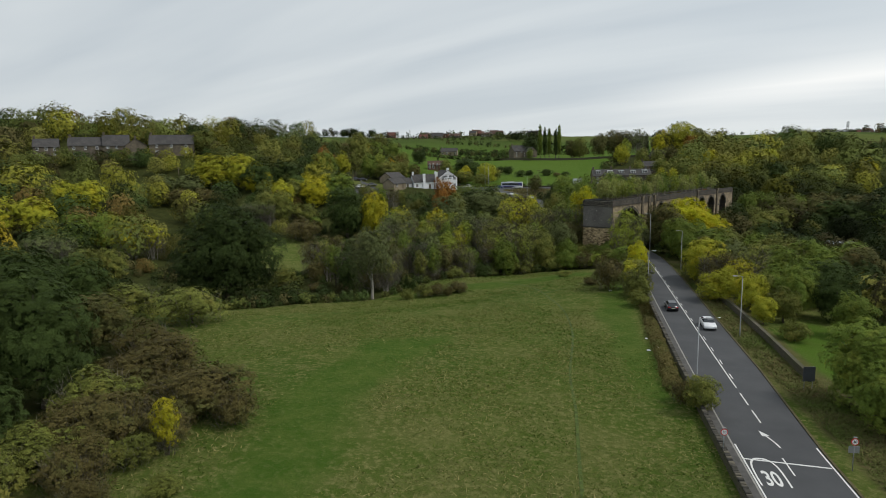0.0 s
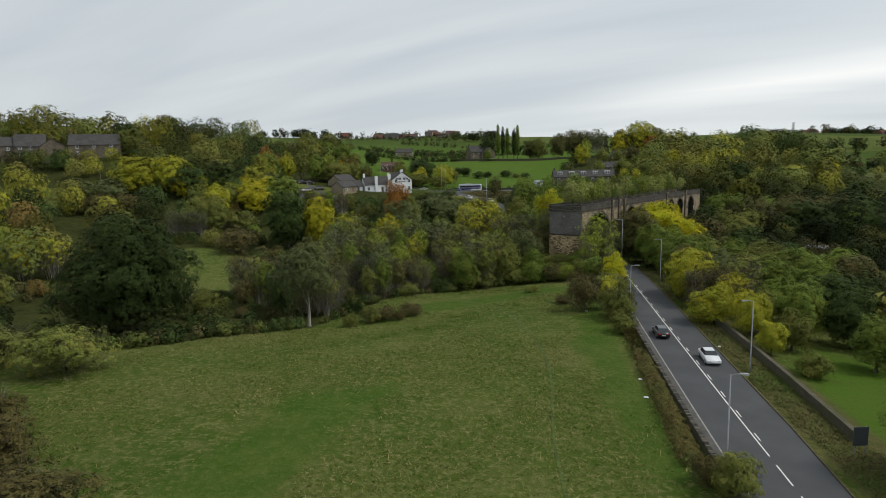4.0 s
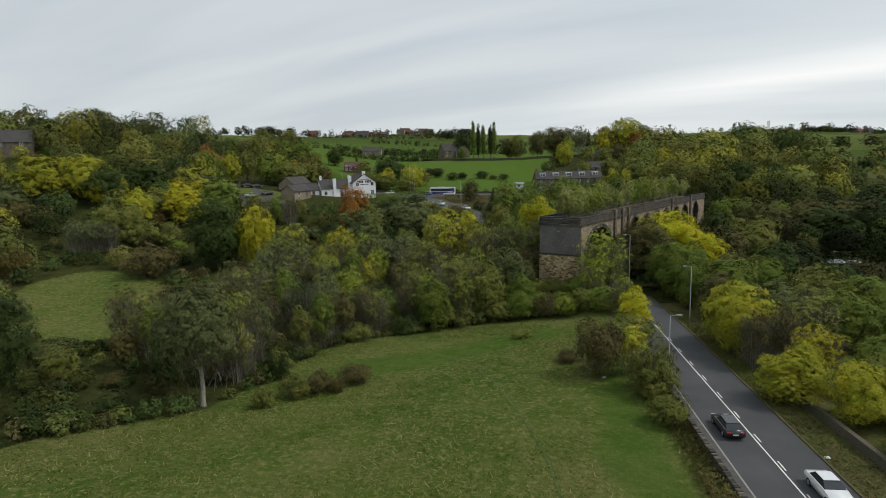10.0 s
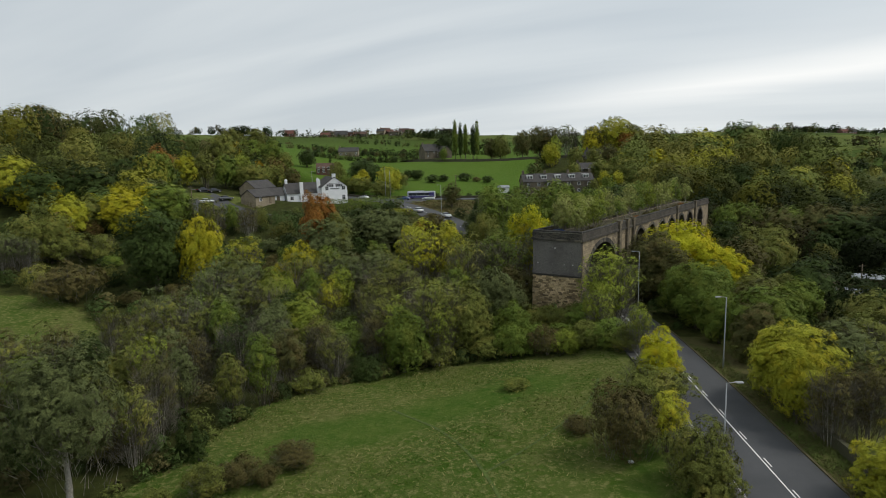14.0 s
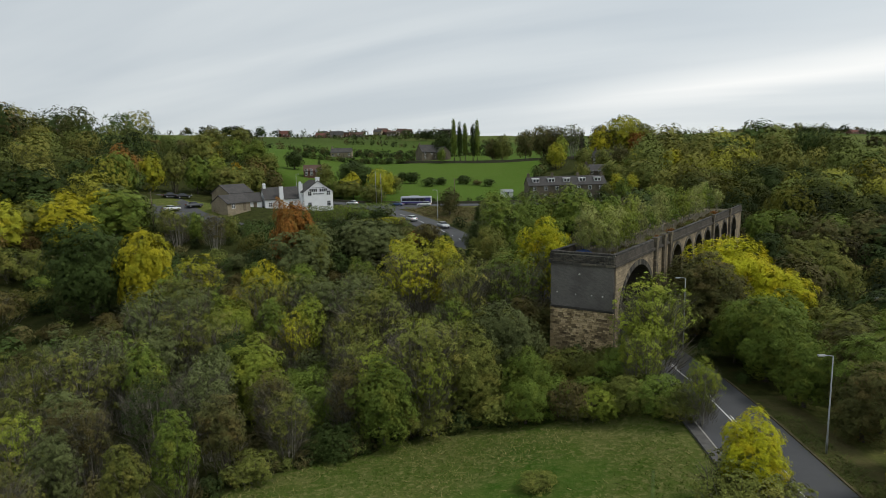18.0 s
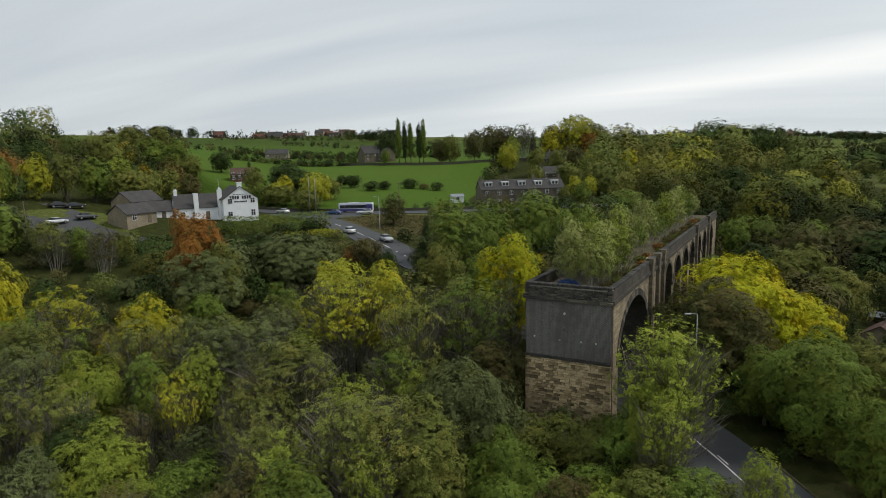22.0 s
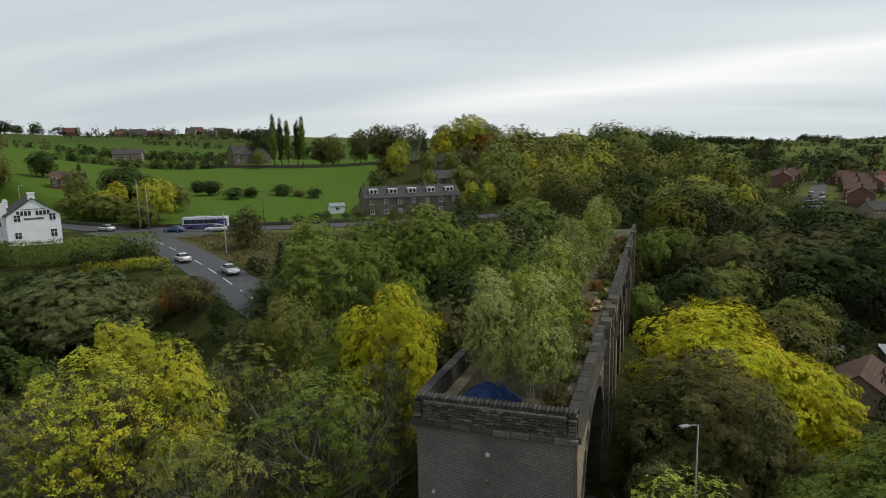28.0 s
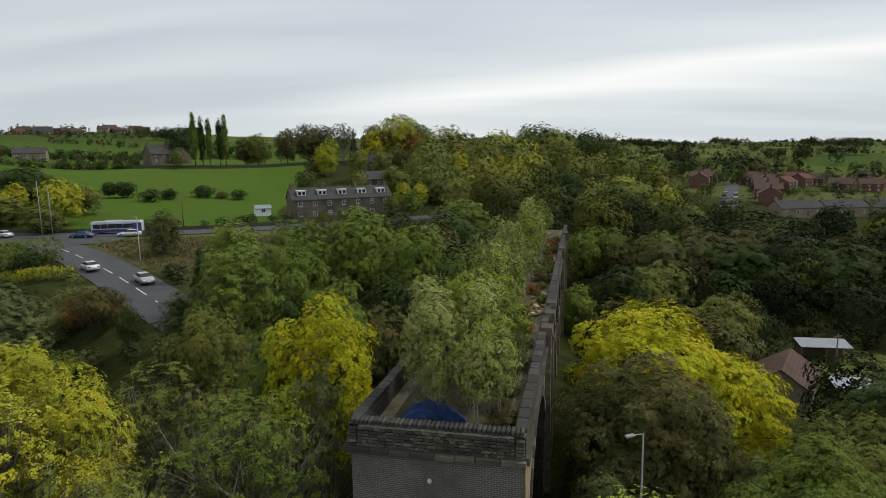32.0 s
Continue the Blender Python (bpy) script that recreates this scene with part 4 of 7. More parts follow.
def limbs(rng, h, trunk_r, lobes, bare=0.3, sides=7, lean=0.04, n=10):
    """A tapered trunk with limbs that reach into the lobes."""
    top = h * 0.82
    pts = [Vector((rng.uniform(-lean, lean) * h * t, rng.uniform(-lean, lean) * h * t, top * t)) for t in (0, 0.04, 0.2, 0.45, 0.7, 1.0)]
    rad = [trunk_r * 1.5, trunk_r * 1.1, trunk_r * 0.9, trunk_r * 0.66, trunk_r * 0.4, trunk_r * 0.1]
    bm = tube(pts, rad, sides)
    for q in rng.sample(range(1, len(lobes)), min(n, len(lobes) - 1)):
        e = Vector(lobes[q][:3])
        t = min(0.9, max(bare, (e.z / top) * 0.62))
        s = pts[0].lerp(pts[-1], t)
        s.x, s.y = pts[3].x * t, pts[3].y * t
        mid = s.lerp(e, 0.5) + Vector((0, 0, 0.08 * h * rng.uniform(-0.3, 0.6)))
        k = trunk_r * (1 - t) * 0.6
        tube([s, mid, e], [k, k * 0.6, k * 0.15], 5, bm, cap=False)
    return bm


def twig_cloud(rng, h, r, n, width=0.035, z0=0.0, long=1.6):
    """Bare shoots that rise and spread from the base, as thin three-sided blades."""
    a = rng.uniform(0, 6.283, n)
    q = r * np.sqrt(rng.rand(n))
    base = np.column_stack([np.cos(a) * q * 0.75, np.sin(a) * q * 0.75, z0 + rng.rand(n) * (h - z0) * 0.72])
    d = np.column_stack([np.cos(a) * q / r * 0.6, np.sin(a) * q / r * 0.6, np.full(n, 1.0)]) + rng.normal(size=(n, 3)) * 0.28
    d /= np.linalg.norm(d, axis=1)[:, None]
    l = (long * rng.uniform(0.5, 1.2, n))[:, None]
    side = np.cross(d, rng.normal(size=(n, 3)))
    side /= np.linalg.norm(side, axis=1)[:, None]
    v = np.empty((n, 3, 3))
    v[:, 0] = base - side * width
    v[:, 1] = base + side * width
    v[:, 2] = base + d * l
    return v.reshape(-1, 3), np.arange(3 * n).reshape(-1, 3)


# kind: height, radius, crown base, lobes, lobe radius, leaf size, leaves, trunk radius, narrowing, twigs
KINDS = {
    "broad": (12.0, 4.8, 0.2, 40, 1.45, 0.34, 5200, 0.28, 0.9, 0),
    "dense": (14.0, 6.2, -0.5, 54, 1.65, 0.38, 7000, 0.40, 0.95, 0),
    "ash": (14.5, 4.7, 3.8, 42, 1.3, 0.31, 4600, 0.30, 0.9, 300),
    "oak": (19.0, 10.4, -1.5, 110, 2.2, 0.40, 20000, 0.75, 0.95, 0),
    "tall": (14.0, 3.6, 1.6, 38, 1.1, 0.29, 4200, 0.20, 0.75, 550),
    "sparse": (13.0, 3.6, 2.4, 34, 1.0, 0.25, 2000, 0.15, 0.8, 1700),
    "birch": (8.0, 1.9, 1.3, 24, 0.66, 0.165, 2000, 0.06, 0.7, 60),
    "bush": (3.6, 2.6, 0.1, 26, 0.8, 0.21, 2400, 0.10, 0.95, 0),
    "thorn": (4.2, 3.0, 0.2, 26, 0.8, 0.19, 3400, 0.10, 0.95, 600),
    "poplar": (24.0, 2.1, 0.6, 44, 1.0, 0.45, 6000, 0.35, 0.35, 0),
    "fir": (12.0, 2.6, 0.6, 30, 0.8, 0.26, 3600, 0.18, 0.12, 0),
    "far": (12.0, 5.2, 0.3, 22, 1.9, 0.80, 700, 0.30, 0.9, 0),
}
NAMES = {"ash": "ash_tree", "broad": "tree", "dense": "tree", "oak": "oak_tree", "tall": "tree", "sparse": "tree", "birch": "birch_tree", "bush": "bush", "thorn": "thorn_bush",
         "poplar": "poplar_tree", "fir": "conifer", "far": "tree"}
HUES = {"dark": "dark green", "oak": "very dark green", "mid": "green", "light": "light green", "olive": "olive green", "grey": "grey-green", "lime": "yellow-green", "yellow": "yellow autumn", "bright": "bright yellow-green", "birch": "pale olive-green",
        "gold": "golden autumn", "rust": "russet autumn", "brown": "brown", "syc": "browning dark green"}
SHAPE = {"ash": "ash tree", "broad": "broad round-headed broadleaf tree", "dense": "dense spreading broadleaf tree", "oak": "huge solitary oak tree", "tall": "tall narrow broadleaf tree",
         "sparse": "thin half-bare woodland tree", "birch": "slender pale-stemmed birch tree", "bush": "rounded leafy bush", "thorn": "tangled half-bare thorn bush",
         "poplar": "tall columnar poplar tree", "fir": "conical evergreen tree", "far": "distant round broadleaf tree"}
PROTO = {}


def tree_meshes(kind, v, fine=2):
    key = (kind, v, fine)
    if key not in PROTO:
        seed = sum(map(ord, kind)) * 31 + v * 7
        r1, r2 = random.Random(seed), np.random.RandomState(seed)
        h, r, z0, k, lr, ls, n, tr, top, tw = KINDS[kind]
        if fine == 3 and kind not in ("thorn", "bush", "birch"):
            n, ls = int(n * 1.9), ls * 0.78
        if fine < 2:
            n, ls, tw = (int(n * 0.45), ls * 1.40, int(tw * 0.6)) if fine else (int(n * 0.25), ls * 1.95, int(tw * 0.3))
        if kind == "fir":
            lobes = []
            for i in range(k):
                t = (i + 0.5) / k
                a = i * 2.4
                q = r * (1 - t) * 0.75
                lobes.append((math.cos(a) * q, math.sin(a) * q, z0 + t * (h - z0), lr * (1.15 - 0.8 * t), lr * (1.15 - 0.8 * t), lr * 0.7))
        else:
            lobes = crown_lobes(r1, h, r, z0, k, lr, top)
        vv, ff = leaf_cloud(lobes, n, ls * 1.22, r2, drop=0.45, per=4 if kind in ("sparse", "tall", "ash", "birch") else 3)
        # shaded leaves further in
        mid = (z0 + h) / 2
        inner = [(a * 0.72, b * 0.72, mid + (c - mid) * 0.75, d * 0.72, e * 0.72, f_ * 0.72) for a, b, c, d, e, f_ in lobes]
        v2, f2 = leaf_cloud(inner, int(n * 0.25), ls * 1.7, r2, keep=0.5, per=3)
        vv, ff = np.vstack([vv, v2]), np.vstack([ff, f2 + len(vv)])
        # keep to the kind's height and spread
        vv[:, 2] *= h / np.percentile(vv[:, 2], 99.7)
        vv[:, :2] *= r / np.percentile(np.hypot(vv[:, 0], vv[:, 1]), 97.0)
        crown = mesh_of("crown", vv, ff)
        crown.materials.append(LEAF["mid"])
        bm = limbs(r1, h, tr, lobes, n=9 if kind not in ("oak", "dense") else 16)
        # thin stems rising from one stool
        for i in range({"sparse": 11, "tall": 6, "birch": 1}.get(kind, 0)):
            a, q = i * 2.4 + r1.uniform(-0.4, 0.4), r * r1.uniform(0.15, 0.8)
            up = h * r1.uniform(0.6, 0.9)
            foot = Vector((math.cos(a) * q * 0.45, math.sin(a) * q * 0.45, 0))
            tip = Vector((math.cos(a) * q, math.sin(a) * q, up))
            tube([foot, foot.lerp(tip, 0.5) + Vector((r1.uniform(-0.2, 0.2), r1.uniform(-0.2, 0.2), 0)), tip], [tr * 0.42, tr * 0.30, tr * 0.08], 4, bm, cap=False)
        trunk = bpy.data.meshes.new("trunk")
        bm.to_mesh(trunk)
        bm.free()
        trunk.materials.append(BARK_PALE if kind in ("birch", "sparse") else BARK)
        trunk.polygons.foreach_set("use_smooth", [True] * len(trunk.polygons))
        twigs = None
        if tw:
            vv, ff = twig_cloud(r2, h * 0.98, r, tw, 0.016 if h < 6 else 0.03, z0 * 0.5, 1.1 if h < 6 else 2.2)
            twigs = mesh_of("brushwood", vv, ff, (TWIG,))
        PROTO[key] = (trunk, crown, twigs)
    return PROTO[key]


counts = {}


def plant(x, y, height, kind, hue, width=1.0, z=None, v=None, group="trees of the valley wood", label="", pale=False):
    """One tree: a trunk, its crown and its bare twigs."""
    if v is None:
        v = counts.get(kind, 0) % 4
        counts[kind] = counts.get(kind, 0) + 1
    away = math.hypot(x + 10, y - min(-28, max(-172, y)))
    fine = 2 if kind == "oak" or group.startswith("trees beside") and math.hypot(x + 5, y + 28) < 92 and math.hypot(x - 2, y + 22) >= 62 else 1 if group == "trees on the hill" else 3 if (group.startswith("trees beside") or group.startswith("birches")) and math.hypot(x - 2, y + 22) < (62 if kind != "birch" else 40) else 2 if away < 38 else 1 if away < 120 else 0
    trunk, crown, twigs = tree_meshes(kind, v, fine)
    if z is None:
        height += 0.8 * dip(x, y)
    s = height / KINDS[kind][0]
    z = ground_z(x, y) if z is None else z
    turn = (x * 12.9898 + y * 78.233) % 6.283
    ob = new(NAMES[kind])
    ob.matrix_world = Matrix.Translation((x, y, z - 0.08)) @ Matrix.Rotation(turn, 4, "Z") @ Matrix.Diagonal((s * width, s * width, s, 1))
    shape = SHAPE[kind]
    art = label or "%s %s" % (HUES[hue], shape)
    tagged(ob, art, "tree" if kind not in ("bush", "thorn") else "bush", group)
    for nm, me in (("trunk", trunk), ("crown", crown), ("brushwood", twigs)):
        if me is None:
            continue
        o = new(nm, me)
        o.parent = ob
        if nm == "crown":
            o.material_slots[0].link = "OBJECT"
            o.material_slots[0].material = LEAF[hue]
        if nm == "trunk" and pale:
            o.material_slots[0].link = "OBJECT"
            o.material_slots[0].material = BARK_PALE
    return ob


# trees that stand out, one by one: x, y, height, kind, hue, width
plant(-71.7, -64.5, 19.2, "oak", "oak", 1.0, label="huge dark green oak standing at the field's edge", group="")
plant(-44.2, -57.3, 14.5, "ash", "grey", 1.0, label="grey-green ash tree with a pale bare trunk at the field's edge", pale=True, group="")
SPECIAL = (
    (30.8, 15.5, 13.8, "dense", "bright", 1.22), (37.0, 12.5, 10.8, "dense", "bright", 1.05), (22.2, 7.2, 12.4, "dense", "syc", 1.12), (24.5, -9.5, 10.5, "dense", "mid", 1.05),
    (10.9, -9.2, 12.6, "sparse", "light", 1.35), (12.4, -7.4, 10.8, "tall", "light", 1.05), (9.3, -11.0, 7.5, "broad", "light", 0.9), (-6.9, -8.5, 10.6, "broad", "grey", 1.1), (1.3, 17.2, 14.4, "broad", "bright", 0.82), (-19.1, 12.7, 16.0, "sparse", "lime", 1.35),
    (-14.5, 13.5, 15.0, "tall", "lime", 0.9), (-46.7, 40.6, 16.5, "broad", "rust", 0.70), (-42.5, 38.5, 12.0, "broad", "olive", 0.9), (-75.7, 18.2, 17.5, "dense", "dark", 0.95), (-67.0, 20.0, 16.0, "broad", "yellow", 0.8),
    (-35.0, -1.0, 9.0, "sparse", "lime", 0.9), (-46.0, 3.5, 10.0, "broad", "light", 0.95), (-44.0, 2.0, 8.5, "broad", "light", 0.8), (10.3, -36.5, 8.0, "broad", "bright", 0.8),
    (9.0, -38.5, 5.2, "thorn", "olive", 1.2), (21.5, -44.1, 8.0, "broad", "lime", 0.85), (23.5, -37.0, 9.0, "broad", "lime", 0.85), (26.5, -54.0, 7.5, "sparse", "yellow", 1.5),
    (23.5, -57.5, 6.5, "broad", "lime", 0.8), (28.0, -62.0, 7.0, "broad", "olive", 0.8), (59.0, 36.0, 12.0, "broad", "olive", 1.1), (30.0, -2.0, 10.0, "broad", "mid", 1.0),
    (25.0, -17.0, 8.0, "dense", "mid", 0.9), (26.0, -25.0, 8.0, "dense", "syc", 0.9), (26.5, -32.0, 7.0, "broad", "olive", 1.0), (23.5, -3.5, 8.0, "broad", "mid", 1.0),
    (-84, 64, 7, "broad", "olive", 1.1), (-76, 61, 7.5, "dense", "mid", 0.9), (-69, 63, 6.5, "broad", "olive", 1.0), (-93, 68, 7, "broad", "mid", 1.1), (-11, -12, 9, "broad", "olive", 1.0), (-15.5, -16, 8, "sparse", "light", 1.0), (-4.5, -13, 6.5, "broad", "mid", 1.0), (-20.5, -18.5, 8, "broad", "mid", 1.0),
    (16.8, 3.0, 7.0, "broad", "grey", 0.8), (8.5, -14.5, 8.0, "sparse", "light", 1.0), (12.2, -22.0, 7.0, "sparse", "light", 0.9),
    (24.6, -106.0, 10.0, "dense", "mid", 1.1), (23.8, -112.5, 8.5, "broad", "mid", 1.1), (30.5, -110.0, 9.5, "dense", "mid", 0.9), (27.0, -119.0, 8.0, "broad", "mid", 0.9), (1.0, -5.5, 3.5, "bush", "olive", 1.2), (4.5, -8.0, 3.5, "thorn", "olive", 1.0), (7.5, -9.5, 4.5, "bush", "mid", 1.0),
    (-57, -124, 14.0, "dense", "dark", 0.95), (-67, -116, 14.5, "dense", "dark", 0.9), (-52, -136, 9.0, "broad", "dark", 1.0), (-62, -132, 13.0, "broad", "dark", 1.0), (-75, -108, 10.0, "broad", "olive", 1.1),
    (-44, -131, 5.0, "thorn", "brown", 1.1), (-42, -137, 4.0, "thorn", "brown", 1.0), (-49, -127, 5.5, "thorn", "olive", 1.1), (-47, -141, 4.5, "thorn", "olive", 1.1), (-41, -124, 4.2, "thorn", "brown", 1.1), (-50, -116, 5.5, "thorn", "brown", 1.2), (-58, -108, 5.0, "thorn", "brown", 1.2),
    (38, 176, 9, "broad", "olive", 1.0), (58, 180, 10, "dense", "mid", 0.9), (44, 205, 12, "dense", "olive", 0.9), (-60, 140, 9, "broad", "mid", 1.0), (-54, 148, 8, "broad", "yellow", 0.9), (-66, 156, 10, "dense", "olive", 0.9), (-58, 170, 9, "broad", "mid", 1.0), (38, 133, 6.5, "broad", "olive", 0.9), (43.5, 133, 8, "broad", "mid", 1.0), (52, 200, 12, "dense", "olive", 0.9), (60, 203, 13, "dense", "syc", 0.9), (50, 175, 9, "broad", "mid", 1.0),
    (-1.5, 20.5, 10.5, "broad", "mid", 0.9), (-6.8, 27.0, 10.5, "broad", "olive", 0.9), (-9.0, 34.5, 9.0, "tall", "grey", 1.2), (-15.5, 42.5, 4.5, "broad", "dark", 0.9), (-19.5, 50.0, 4.6, "thorn", "brown", 1.0), (-22.5, 53.0, 3.4, "thorn", "rust", 1.0), (-24, 57.5, 2.4, "bush", "olive", 1.0),
    (-4.5, 49.0, 12.0, "tall", "mid", 1.4), (-8.5, 54.5, 8.0, "fir", "dark", 1.1), (1.5, 44.0, 11.0, "broad", "mid", 1.0), (-1.0, 38.0, 8.0, "broad", "dark", 0.9),
    (25.2, -64.5, 6.8, "broad", "lime", 1.15), (28.5, -70.0, 6.0, "broad", "olive", 1.1), (24.6, -73.0, 4.6, "broad", "lime", 1.1), (32.5, -64.0, 8.5, "dense", "mid", 0.9), (38.0, -66.0, 9.0, "dense", "dark", 0.9),
    (36.0, -76.0, 7.5, "broad", "mid", 1.0), (41.5, -84.0, 8.5, "dense", "dark", 0.9), (26.5, -80.5, 3.2, "bush", "olive", 1.0), (39.5, -96.0, 8.0, "dense", "mid", 0.9),
    (-40.5, -133.0, 2.6, "thorn", "olive", 1.2), (-44.0, -134.5, 3.4, "thorn", "olive", 1.1), (-47.5, -128.5, 4.4, "thorn", "olive", 1.2), (-40.2, -129.0, 3.0, "thorn", "brown", 1.1),
    (6.5, -16.8, 3.4, "bush", "olive", 1.1), (9.2, -18.4, 3.8, "bush", "mid", 1.1), (3.6, -16.4, 3.0, "bush", "light", 1.1), (10.6, -20.6, 3.2, "thorn", "olive", 1.0), (-4.8, -15.6, 4.0, "broad", "mid", 1.2), (0.6, -15.8, 3.4, "thorn", "brown", 1.0),
    (-101.0, 68.5, 9.5, "dense", "grey", 1.15), (-92.5, 65.5, 9.0, "dense", "grey", 1.2), (-79.0, 57.0, 9.0, "sparse", "olive", 1.3), (-70.0, 57.0, 9.0, "sparse", "brown", 1.2),
    (-109.0, 88.0, 12.0, "dense", "mid", 0.9), (-105.0, 98.0, 12.0, "broad", "lime", 0.9), (-100.0, 101.0, 12.5, "tall", "olive", 1.2), (-95.0, 105.5, 12.0, "broad", "mid", 0.9), (-91.0, 111.0, 13.0, "tall", "light", 1.2), (-87.0, 117.0, 11.0, "broad", "gold", 0.8), (-84.0, 109.0, 9.0, "broad", "olive", 1.0), (-113.0, 96.0, 13.0, "broad", "rust", 0.9),
    (-1.5, -13.0, 3.0, "bush", "mid", 1.1), (-7.5, -14.2, 2.6, "bush", "olive", 1.2), (3.4, -13.6, 2.8, "bush", "mid", 1.2), (-16.5, -16.2, 2.8, "thorn", "olive", 1.1), (-25.5, -21.5, 2.4, "bush", "dark", 1.2), (-32.0, -27.5, 2.6, "thorn", "olive", 1.2),
    (7.1, -109.6, 4.2, "broad", "olive", 1.15), (5.8, -107.0, 2.6, "thorn", "brown", 0.8),
)
for q in SPECIAL:
    plant(*q[:6], group="trees beside the road and viaduct")
